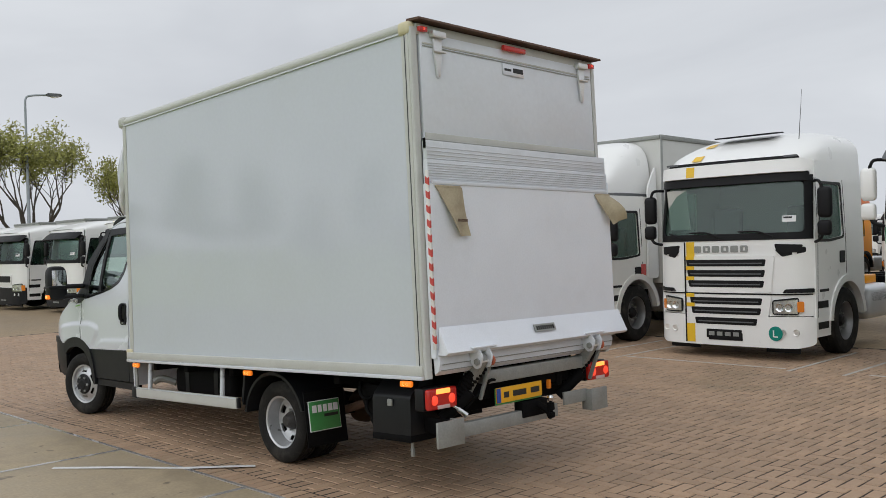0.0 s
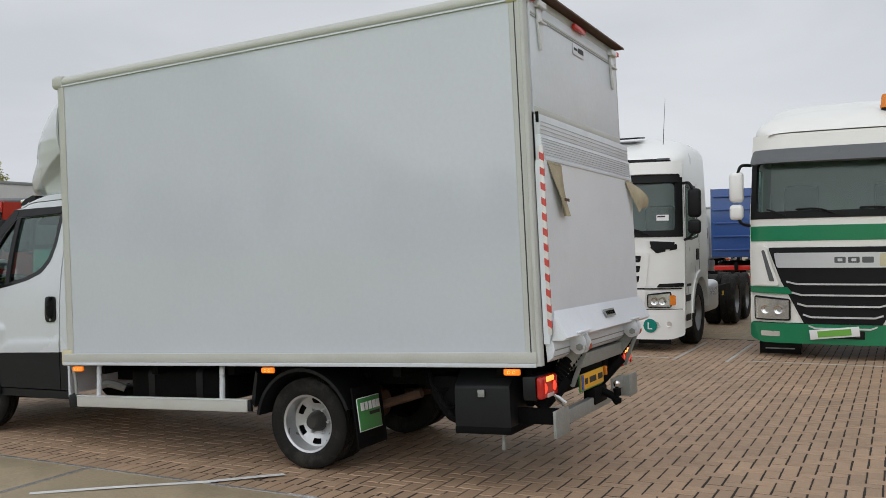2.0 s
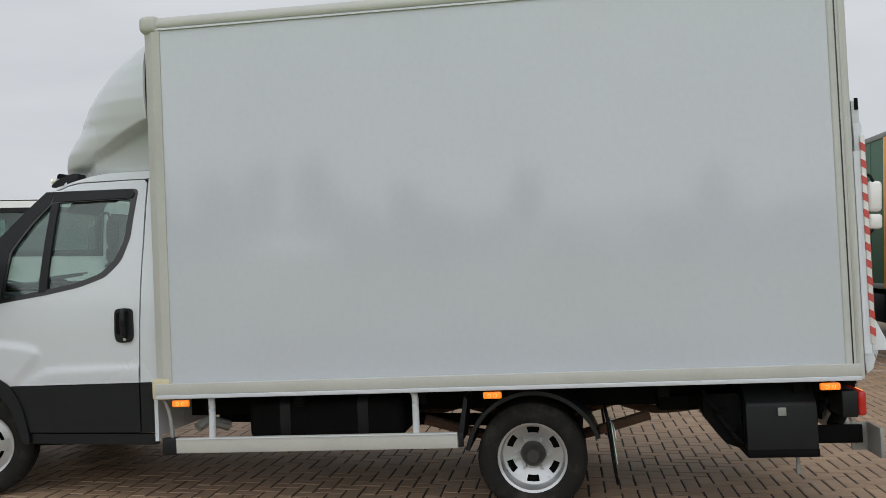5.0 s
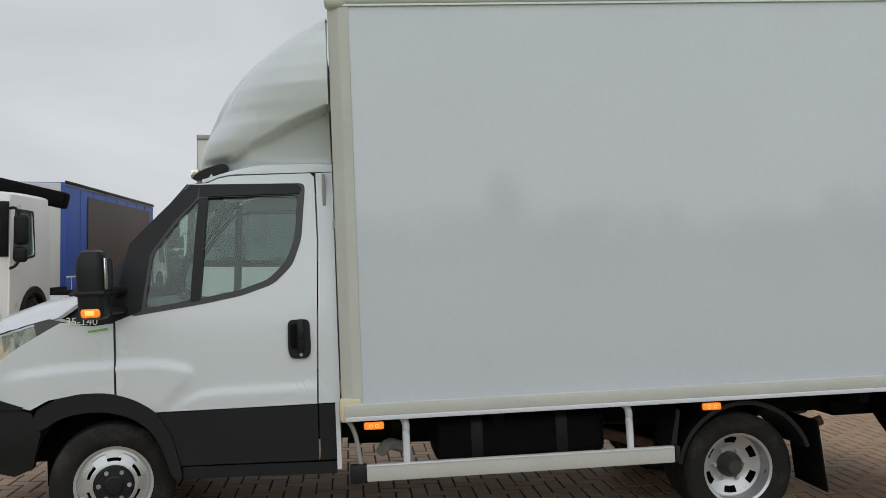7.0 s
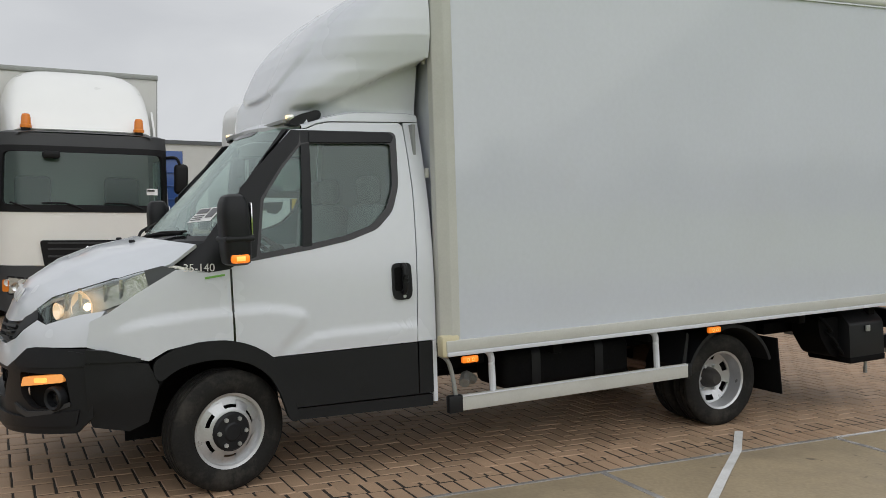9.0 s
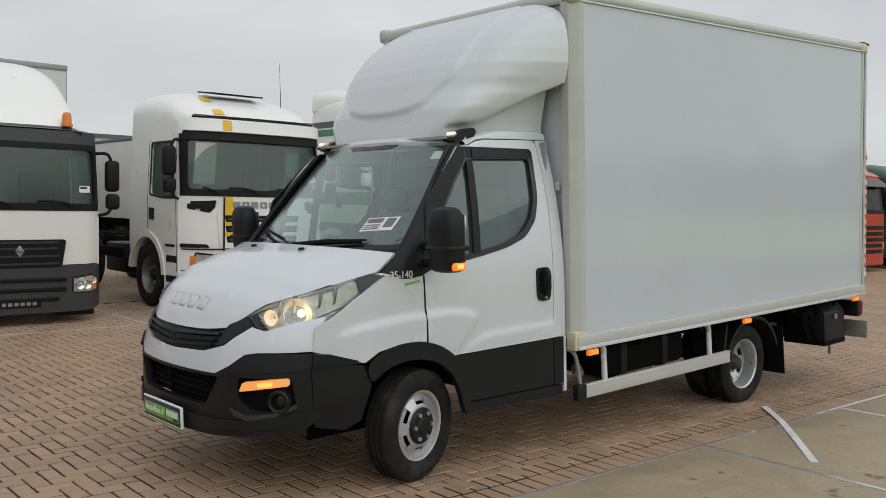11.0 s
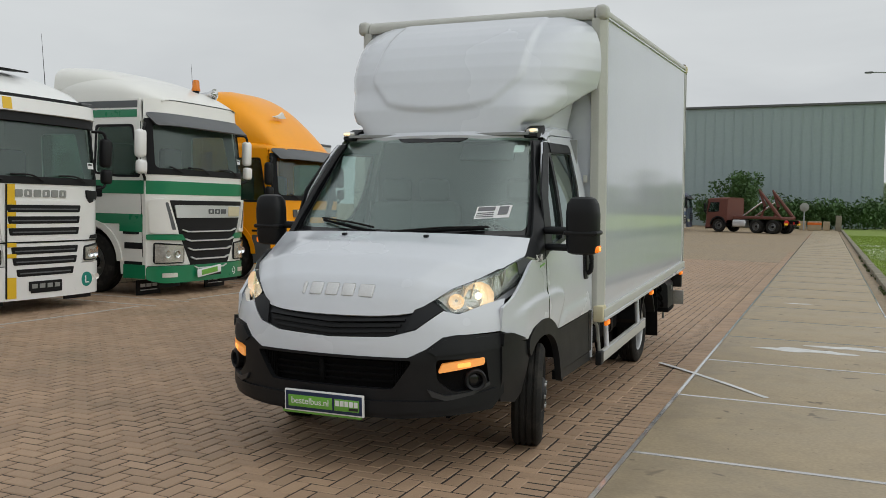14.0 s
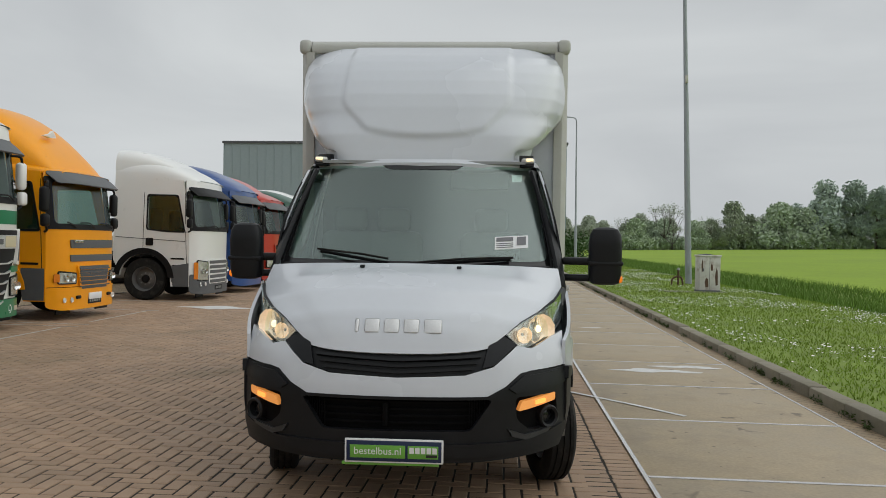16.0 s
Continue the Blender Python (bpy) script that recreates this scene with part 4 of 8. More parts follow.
INV = TRUCK.inverted()
for s in (-1, 1):
    turn = 0 if s < 0 else 180
    rear_wheel(INV @ pose(s * 0.835, 0.03, 0.340, 0, 0, turn), "rear twin wheel with deep silver rim")
    part("rear_wheel", tyre_bm(0.342, 0.20, 0.19), RUBBER, van, "inner rear twin tyre", INV @ pose(s * 0.60, 0.03, 0.340))
    front_wheel(INV @ pose(s * 0.885, 3.757, 0.340, 0, 0, turn + 14))
    # rear mudguard with flap and trade board
    arc = [(0.43 * math.cos(radians(a)), 0.33 + 0.43 * math.sin(radians(a))) for a in range(18, 176, 8)]
    arc2 = [(0.405 * math.cos(radians(a)), 0.33 + 0.405 * math.sin(radians(a))) for a in range(18, 176, 8)]
    mg = part("mudguard", slab([(-y, z) for y, z in arc] + [(-y, z) for y, z in arc2[::-1]], "X", s * 1.0, s * 0.52), PLASTIC, van, "black plastic rear mudguard")
    part("mudguard_lip", slab([(0.47, 0.50), (0.42, 0.74), (0.40, 0.72), (0.44, 0.46)], "X", s * 1.0, s * 0.70), PLASTIC, mg)
    mf = part("mud_flap", box((s * 0.82, -0.475, 0.40), (0.40, 0.014, 0.44), 0.004, rot=pose(0, 0, 0, -6)), CHASSIS, van, "black rubber mud flap")
    bd = part("trade_board", box((s * 0.84, -0.492, 0.42), (0.30, 0.008, 0.23), 0.003, rot=pose(0, 0, 0, -6)), BOARDGREEN, mf, "green dealer board with pale marks")
    part("board_rim", box((s * 0.84, -0.4895, 0.42), (0.312, 0.006, 0.242), 0.003, rot=pose(0, 0, 0, -6)), PAPER, bd)
    for i, w in enumerate((0.042, 0.034, 0.034, 0.040, 0.044)):
        part("board_block", box((s * 0.84 - 0.108 + i * 0.053, -0.500, 0.478), (w, 0.004, 0.058), rot=pose(0, 0, 0, -6)), PAPER, bd)
    part("board_bar", box((s * 0.84 + 0.06, -0.4965, 0.418), (0.14, 0.004, 0.024), rot=pose(0, 0, 0, -6)), INK, bd)
    part("board_line", box((s * 0.84, -0.4945, 0.388), (0.29, 0.004, 0.006), rot=pose(0, 0, 0, -6)), PAPER, bd)
    lettering("board_word", "bestelbus.nl", 0.052, facing((s * 0.84, -0.4935, 0.350), (1, 0, 0), (0, 0.1, 1)), PAPER, bd)

# ---- cab shell ----
def cabroof(x, y):
    return Vector((x, y, 2.346 - 0.036 * (x / 0.77) ** 2 - 0.10 * smooth(y, 2.80, 3.34) - 0.012 * smooth(2.50 - y, 0, 0.07)))


WIN = [(3.56, 1.455), (3.22, 1.505), (2.99, 1.545), (2.81, 1.60), (2.70, 1.70), (2.645, 1.84), (2.615, 2.12), (3.215, 2.12), (3.365, 1.985), (3.505, 1.80)]
DOOR = [(3.68, 0.885), (3.68, 1.405), (3.67, 1.46), (3.565, 1.83), (3.41, 2.04), (3.265, 2.19), (3.16, 2.197), (3.10, 2.222), (3.02, 2.236), (2.560, 2.238), (2.537, 2.215), (2.530, 1.82), (2.56, 0.885)]
FENDER = [(3.69, 1.00), (3.69, 1.40), (3.80, 1.395), (3.98, 1.415), (4.10, 1.350), (4.21, 1.288), (4.34, 1.205), (4.43, 1.165), (4.45, 1.03), (4.36, 1.0), (4.15, 0.935), (4.05, 0.985), (3.88, 1.012)]
ARCH_OUT = [(4.14, 0.925), (4.02, 0.985), (3.88, 1.014), (3.72, 1.010), (3.58, 0.965), (3.46, 0.885), (3.38, 0.74), (3.325, 0.50)]
ARCH_IN = [(3.385, 0.50), (3.43, 0.66), (3.49, 0.78), (3.60, 0.865), (3.74, 0.905), (3.88, 0.905), (4.01, 0.875), (4.11, 0.80)]
for s in (-1, 1):
    door = part("cab_door", panel(DOOR, lambda y, z: on_side(s, swell(y, z))(y, z), 0.016, 0.022, [rounded(WIN, 0.04)]), PAINT, van, "white cab door")
    part("window_seal", panel(rounded([(3.60, 1.432), (3.20, 1.485), (2.97, 1.525), (2.785, 1.585), (2.675, 1.69), (2.62, 1.84), (2.590, 2.178), (3.16, 2.188), (3.25, 2.188), (3.395, 2.02), (3.545, 1.815)], 0.04), on_side(s, 0.002), 0.016, 0.09, [rounded([(3.515, 1.475), (3.22, 1.517), (2.99, 1.557), (2.82, 1.612), (2.715, 1.71), (2.66, 1.84), (2.638, 2.108), (3.205, 2.108), (3.335, 1.965), (3.468, 1.785)], 0.03)]), GLOSSBLACK, door)
    gl = []
    for j in range(9):
        z = 1.44 + 0.69 * j / 8
        y0 = interp(z, (1.44, 1.80, 1.98, 2.13), (3.59, 3.53, 3.40, 3.23))
        gl.append([on_side(s, -0.020)(y0 + (2.60 - y0) * i / 12, z) for i in range(13)])
    bg_ = loft(gl, closed=False)
    part("door_glass", bg_, SIDEGLASS, door, "green tinted side window")
    part("window_divider", panel([(3.262, 1.50), (3.204, 1.505), (3.152, 2.185), (3.204, 2.185)], on_side(s, 0.003), 0.02, 0.2), PLASTIC, door)
    part("pillar_strip", panel([(3.69, 1.405), (3.535, 1.462), (3.485, 1.79), (3.35, 1.975), (3.225, 2.105), (3.205, 2.187), (3.262, 2.189), (3.42, 2.035), (3.60, 1.85), (3.70, 1.44)], on_side(s, 0.005), 0.012, 0.1), PLASTIC, door)
    part("door_visor", panel(rounded([(3.16, 2.116), (2.628, 2.116), (2.612, 2.150), (2.640, 2.174), (3.15, 2.186)], 0.01), on_side(s, 0.010), 0.008, 0.2), PLASTIC, door, "dark window deflector")
    HP = rounded([(2.712, 1.375), (2.588, 1.375), (2.583, 1.19), (2.600, 1.150), (2.695, 1.150), (2.714, 1.19)], 0.035)
    dh = part("door_handle", panel(HP, on_side(s, 0.014), 0.018, 0.05), PLASTIC, door, "black door handle")
    part("finger_cup", panel(rounded([(2.700, 1.350), (2.652, 1.350), (2.652, 1.205), (2.700, 1.205)], 0.02), on_side(s, 0.0158), 0.004, 0.05), CHASSIS, dh)
    part("grip", tube(curve([(s * 1.008, 2.640, 1.362), (s * 1.036, 2.640, 1.335), (s * 1.036, 2.640, 1.225), (s * 1.008, 2.640, 1.195)]), 0.019), PLASTIC, dh)
    part("lock", cyl((s * 1.006, 2.640, 1.172), (s * 1.019, 2.640, 1.172), 0.010), SILVER, dh)
    part("door_gap", panel([(3.690, 0.885), (3.678, 0.885), (3.678, 1.40), (3.690, 1.40)], lambda y, z: on_side(s, 0.0015 + swell(y, z))(y, z), 0.003, 0.05), GLOSSBLACK, door)
    part("cab_corner", panel([(2.552, 0.885), (2.522, 1.82), (2.528, 2.238), (2.428, 2.240), (2.428, 0.885)], on_side(s, -0.002), 0.02, 0.2), PAINT, van)
    rail = []
    for k in range(25):
        y = 2.428 + 0.765 * k / 24
        top, low = cabroof(0.770, y).z, interp(y, (3.02, 3.10, 3.16, 3.20), (2.244, 2.230, 2.204, 2.196))
        w = flank(y, low)
        rail.append([Vector((s * 0.762, y, top - 0.004)), Vector((s * 0.778, y, top - 0.003)), Vector((s * (0.6 * w + 0.4 * 0.786), y, top * 0.78 + low * 0.22)), Vector((s * w, y, top * 0.35 + low * 0.65)), Vector((s * (w + 0.001), y, low)), Vector((s * (w - 0.03), y, low))])
    part("roof_rail", loft(rail, closed=False), PAINT, van)
    part("front_wing", panel(FENDER, lambda y, z: Vector((s * (flank(y, z) + swell(y, z) - 0.012 * smooth(y, 4.26, 4.46)), y, z)), 0.02, 0.022), PAINT, van, "white front wing")
    part("wheel_arch", panel(rounded(ARCH_OUT + ARCH_IN, 0.06, 3), on_side(s, 0.022), 0.045, 0.09), PLASTIC, van, "black plastic wheel arch")
    part("arch_liner", slab([(0.44 * math.cos(radians(a)) + 3.77, 0.36 + 0.62 * math.sin(radians(a))) for a in range(30, 151, 10)] + [(0.46 * math.cos(radians(a)) + 3.77, 0.36 + 0.64 * math.sin(radians(a))) for a in range(150, 29, -10)], "X", s * 0.965, s * 0.50), CHASSIS, van)
    part("wheel_house", box((s * 0.50, 3.77, 0.70), (0.02, 0.92, 0.60)), CHASSIS, van)
    part("cab_edge", panel([(2.457, 0.885), (2.432, 0.885), (2.432, 0.50), (2.457, 0.50)], on_side(s, 0.008), 0.03, 0.2), PAINT, van)
    part("door_trim", panel([(3.46, 0.878), (2.56, 0.878), (2.56, 0.56), (3.335, 0.575), (3.39, 0.74)], on_side(s, 0.006), 0.03, 0.1), PLASTIC, van, "black lower door cladding")
    part("sill_step", panel([(3.33, 0.565), (2.46, 0.545), (2.46, 0.475), (3.33, 0.50)], on_side(s, -0.005), 0.06, 0.3), PLASTIC, van)
    part("corner_trim", panel([(2.55, 0.878), (2.455, 0.878), (2.455, 0.56), (2.55, 0.56)], on_side(s, 0.006), 0.03, 0.2), PLASTIC, van)
    part("filler_flap", panel(rounded([(2.665, 0.80), (2.665, 0.985), (2.565, 0.998), (2.565, 0.80)], (0, 0.06, 0, 0)), on_side(s, 0.003), 0.006, 0.2, [rounded([(2.657, 0.806), (2.657, 0.975), (2.573, 0.988), (2.573, 0.806)], (0, 0.055, 0, 0))]), GLOSSBLACK, van)
    # black triangle in front of the door with the model mark
    tri = part("pillar_trim", panel([(3.69, 1.40), (3.68, 1.46), (3.572, 1.83), (3.415, 2.045), (3.272, 2.194), (3.292, 2.199), (3.495, 1.955), (3.815, 1.555), (4.00, 1.470), (4.07, 1.425), (3.98, 1.405), (3.80, 1.388)], lambda y, z: Vector((s * (flank(y, z) + 0.002 - 0.10 * smooth(y - 3.25 - (2.215 - z) * 0.86, -0.10, 0.12)), y, z)), 0.03, 0.05), PLASTIC, van, "black pillar trim")
    lettering("model_mark", "35-140", 0.062, facing((s * (flank(3.86, 1.425) + 0.012), 3.860, 1.416), (0, s, -0.08), (0, 0.0, 1)), WHITETAPE, tri, "chrome model number")
    part("leaf_mark", panel([(3.83, 1.352), (3.72, 1.365), (3.72, 1.376), (3.83, 1.364)], on_side(s, 0.004), 0.003, 0.3), GREENSIGN, van)

# roof, back wall
part("cab_roof", panel([(-0.77, 2.43), (0.77, 2.43), (0.77, 3.185), (0.70, 3.215), (0.40, 3.30), (0, 3.33), (-0.40, 3.30), (-0.70, 3.215), (-0.77, 3.185)], cabroof, 0.03, 0.08), PAINT, van, "white cab roof")
part("cab_back", slab([(q * (flank(2.45, z) - 0.022), z) for q, z in [(-1, 0.53 + 0.21 * k) for k in range(9)] + [(1, 2.21 - 0.21 * k) for k in range(9)]], "Y", 2.435, 2.460), PAINT, van)

TGREYINK = mat("grey_print", (0.16, 0.16, 0.17), 0.6)

# windscreen on a swept surface
def screen(x, z, off=0.0):
    t = (z - 1.55) / (2.24 - 1.55)
    return Vector((x, 3.985 - 0.70 * t + 0.02 * t * t - 0.16 * (x / 0.87) ** 2 - 0.05 * (abs(x) / 0.87) ** 6 + off, z))


part("windscreen", pane(0.885, 0.785, 1.53, 2.235, lambda x, z: screen(x, z)), GLASS, van, "tinted windscreen with a paper label")
band = rounded([(-0.905, 1.50), (0.905, 1.50), (0.805, 2.238), (-0.805, 2.238)], 0.04)
part("screen_frame", panel(band, lambda x, z: screen(x, z, 0.004), 0.012, 0.1, [rounded([(-0.870, 1.585), (0.870, 1.585), (0.785, 2.228), (0.28, 2.228), (0.24, 2.198), (-0.24, 2.198), (-0.28, 2.228), (-0.785, 2.228)], 0.05)]), GLOSSBLACK, van, "black screen border")
lb = part("price_label", panel([(-0.52, 1.66), (-0.74, 1.672), (-0.74, 1.752), (-0.52, 1.74)], lambda x, z: screen(x, z, 0.006), 0.002, 0.3), PAPER, van, "white paper label behind the screen")
part("label_bar", panel([(-0.53, 1.712), (-0.64, 1.718), (-0.64, 1.742), (-0.53, 1.736)], lambda x, z: screen(x, z, 0.009), 0.002, 0.3), TGREYINK, lb)
part("label_block", panel([(-0.665, 1.690), (-0.725, 1.693), (-0.725, 1.745), (-0.665, 1.742)], lambda x, z: screen(x, z, 0.009), 0.002, 0.3), TGREYINK, lb)
for i in range(3):
    part("label_line", panel([(-0.53, 1.696 - i * 0.012), (-0.64, 1.702 - i * 0.012), (-0.64, 1.706 - i * 0.012), (-0.53, 1.700 - i * 0.012)], lambda x, z: screen(x, z, 0.009), 0.002, 0.3), TGREYINK, lb)
part("vignette", panel([(-0.63, 2.115), (-0.70, 2.115), (-0.70, 2.165), (-0.63, 2.165)], lambda x, z: screen(x, z, -0.012), 0.002, 0.3), PAPER, van)
part("cowl", panel([(-0.90, 1.485), (0.90, 1.485), (0.90, 1.56), (-0.90, 1.56)], lambda x, z: screen(x, z, 0.03), 0.04, 0.12), PLASTIC, van, "black cowl under the screen")
for x0, x1 in ((-0.02, -0.62), (0.62, 0.06)):
    wp = part("wiper", tube(curve([screen(x0, 1.555, 0.045), screen((x0 * 0.6 + x1 * 0.4), 1.585, 0.05), screen(x1, 1.60, 0.03)]) if x0 < 0 else curve([screen(x1, 1.555, 0.045), screen((x0 + x1) / 2, 1.60, 0.05), screen(x0, 1.635, 0.03)]), 0.010), CHASSIS, van, "black windscreen wiper")
    part("wiper_blade", tube([screen(x0 + 0.04, 1.575, 0.03), screen((x0 + x1) / 2, 1.605, 0.03), screen(x1 - 0.02, 1.612, 0.025)] if x0 < 0 else [screen(x1 + 0.1, 1.60, 0.03), screen((x0 + x1) / 2, 1.625, 0.03), screen(x0 + 0.03, 1.65, 0.025)], 0.007), RUBBER, wp)

for s in (-1, 1):
    skin = []
    for k in range(13):
        z = 1.50 + 0.70 * k / 12
        y = interp(z, (1.50, 1.555, 1.955, 2.199), (3.86, 3.815, 3.495, 3.292))
        a, b = Vector((s * (flank(y, z) - 0.085), y - 0.012, z)), screen(s * (0.900 - 0.10 * (z - 1.50) / 0.75), z, 0.003)
        skin.append([a + Vector((s * 0.02, -0.03, 0)), a, a.lerp(b, 0.5) + Vector((s * 0.006, 0.006, 0)), b])
    part("pillar_skin", loft(skin, closed=False), PLASTIC, van, "black windscreen pillar")
part("roof_lip", panel(rounded([(-0.800, 2.234), (0.800, 2.234), (0.775, 2.272), (-0.775, 2.272)], 0.01), lambda x, z: screen(x, z, 0.010), 0.014, 0.08), PAINT, van, "white roof lip above the screen")
# bonnet
def bonnet(sx, t):
    yc = interp(t, (0, 0.25, 0.5, 0.75, 0.9, 1), (4.02, 4.28, 4.50, 4.68, 4.77, 4.815))
    zc = interp(t, (0, 0.25, 0.5, 0.75, 0.9, 1), (1.575, 1.515, 1.44, 1.325, 1.215, 1.13))
    xe = interp(t, (0, 0.2, 0.5, 0.75, 0.9, 1), (0.93, 0.945, 0.87, 0.68, 0.58, 0.50))
    ye = interp(t, (0, 0.2, 0.5, 0.75, 0.9, 1), (3.86, 4.00, 4.30, 4.58, 4.67, 4.73))
    ze = interp(t, (0, 0.2, 0.5, 0.75, 0.9, 1), (1.545, 1.445, 1.355, 1.275, 1.215, 1.155))
    a = abs(sx)
    k = 0.55 * a ** 2 + 0.45 * a ** 5
    dome = 0.018 * smooth(1 - a, 0.18, 0.34) * smooth(t, 0.02, 0.3) * (1 - smooth(t, 0.85, 1))
    return Vector((sx * xe, yc + (ye - yc) * k, zc + (ze - zc) * k + dome))


bm = loft([[bonnet(-1 + i / 20, t / 24) for i in range(41)] for t in range(25)], closed=False)
bmesh.ops.recalc_face_normals(bm, faces=bm.faces)
bmesh.ops.solidify(bm, geom=bm.faces[:], thickness=0.02)
hood = part("bonnet", bm, PAINT, van, "white bonnet")
for x in (-0.30, 0.30):
    part("washer_jet", box(bonnet(x / 0.93, 0.10) + Vector((0, 0, 0.008)), (0.03, 0.035, 0.018), 0.006), PLASTIC, hood)
# raised plain letter-like blocks in place of the maker's name
for i, (x, w) in enumerate(((0.236, 0.022), (0.150, 0.085), (0.040, 0.085), (-0.070, 0.085), (-0.190, 0.10))):
    base = bonnet(x / 0.62, 0.83)
    part("name_block", box((x, base.y + 0.012, base.z - 0.012), (w, 0.014, 0.085), 0.010, rot=pose(0, 0, 0, 33)), STEEL, hood, "silver name block")

# grille, bumper and lamps
GR = [(-0.57, 1.225), (-0.51, 1.175), (-0.40, 1.145), (0, 1.125), (0.40, 1.145), (0.51, 1.175), (0.57, 1.225), (0.66, 1.165), (0.53, 1.060), (0.375, 1.018), (0, 1.004), (-0.375, 1.018), (-0.53, 1.060), (-0.66, 1.165)]
grille = part("grille", panel(GR, on_front(-0.022), 0.03, 0.06), PLASTIC, van, "black slatted grille")
for i, z in enumerate((1.105, 1.072, 1.040)):
    w = 0.46 - i * 0.02
    part("slat", panel([(-w, z + 0.022), (0, z), (w, z + 0.022), (w, z + 0.008), (0, z - 0.014), (-w, z + 0.008)], on_front(0.002), 0.03, 0.1), PLASTIC, grille)
for s in (-1, 1):
    part("grille_wing", panel([(s * x, z) for x, z in ((0.50, 1.17), (0.58, 1.222), (0.655, 1.17), (0.53, 1.068), (0.47, 1.055))], on_front(0.0), 0.03, 0.1), PLASTIC, grille)
BAND = [(-0.66, 1.165), (-0.53, 1.060), (-0.375, 1.018), (0, 1.004), (0.375, 1.018), (0.53, 1.060), (0.66, 1.165), (0.74, 1.145), (0.86, 1.195), (0.928, 1.215), (0.940, 1.03), (0.74, 1.03), (0.68, 1.02), (0.60, 0.955), (0.50, 0.905), (0, 0.895), (-0.50, 0.905), (-0.60, 0.955), (-0.68, 1.02), (-0.74, 1.03), (-0.940, 1.03), (-0.928, 1.215), (-0.86, 1.195), (-0.74, 1.145)]
part("bumper_band", panel(BAND, on_front(), 0.03, 0.06), PAINT, van, "white upper bumper")
LOW = [(-0.50, 0.905), (0.50, 0.905), (0.60, 0.955), (0.68, 1.02), (0.74, 1.03), (0.945, 1.02), (0.955, 0.90), (0.955, 0.66), (0.91, 0.575), (0.44, 0.545), (-0.44, 0.545), (-0.91, 0.575), (-0.955, 0.66), (-0.955, 0.90), (-0.945, 1.02), (-0.74, 1.03), (-0.68, 1.02), (-0.60, 0.955)]
SLOT = rounded([(-0.53, 0.888), (0.53, 0.888), (0.41, 0.715), (-0.41, 0.715)], 0.03)
POCKET = rounded([(0.655, 0.895), (0.885, 0.89), (0.90, 0.71), (0.74, 0.70), (0.66, 0.77)], 0.03)
bumper = part("bumper", panel(LOW, on_front(0.004), 0.04, 0.06, [SLOT, POCKET, flip(POCKET)[::-1]]), PLASTIC, van, "black plastic front bumper")
part("bumper_fold", panel([(-0.93, 0.70), (-0.72, 0.655), (0, 0.64), (0.72, 0.655), (0.93, 0.70), (0.92, 0.62), (0.44, 0.575), (-0.44, 0.575), (-0.92, 0.62)], on_front(0.022), 0.03, 0.06), PLASTIC, bumper)
part("air_intake", panel([(-0.56, 0.91), (0.56, 0.91), (0.44, 0.70), (-0.44, 0.70)], on_front(-0.07), 0.01, 0.15), CHASSIS, bumper)
for i in range(4):
    z = 0.745 + i * 0.038
    part("intake_bar", panel([(-0.43 - i * 0.027, z), (0.43 + i * 0.027, z), (0.43 + i * 0.027, z + 0.010), (-0.43 - i * 0.027, z + 0.010)], on_front(-0.045), 0.02, 0.15), CHASSIS, bumper)
part("intake_socket", box((0.06, 4.83, 0.80), (0.03, 0.04, 0.13), 0.006), CHASSIS, bumper)
for i in range(9):
    for s in (-1, 1):
        x = s * (0.40 + 0.014 * i)
        part("mesh_bar", panel([(x, 0.72), (x + 0.004 * s, 0.72), (x + s * 0.004, 0.88), (x, 0.88)], on_front(-0.03), 0.01, 0.3), CHASSIS, bumper)
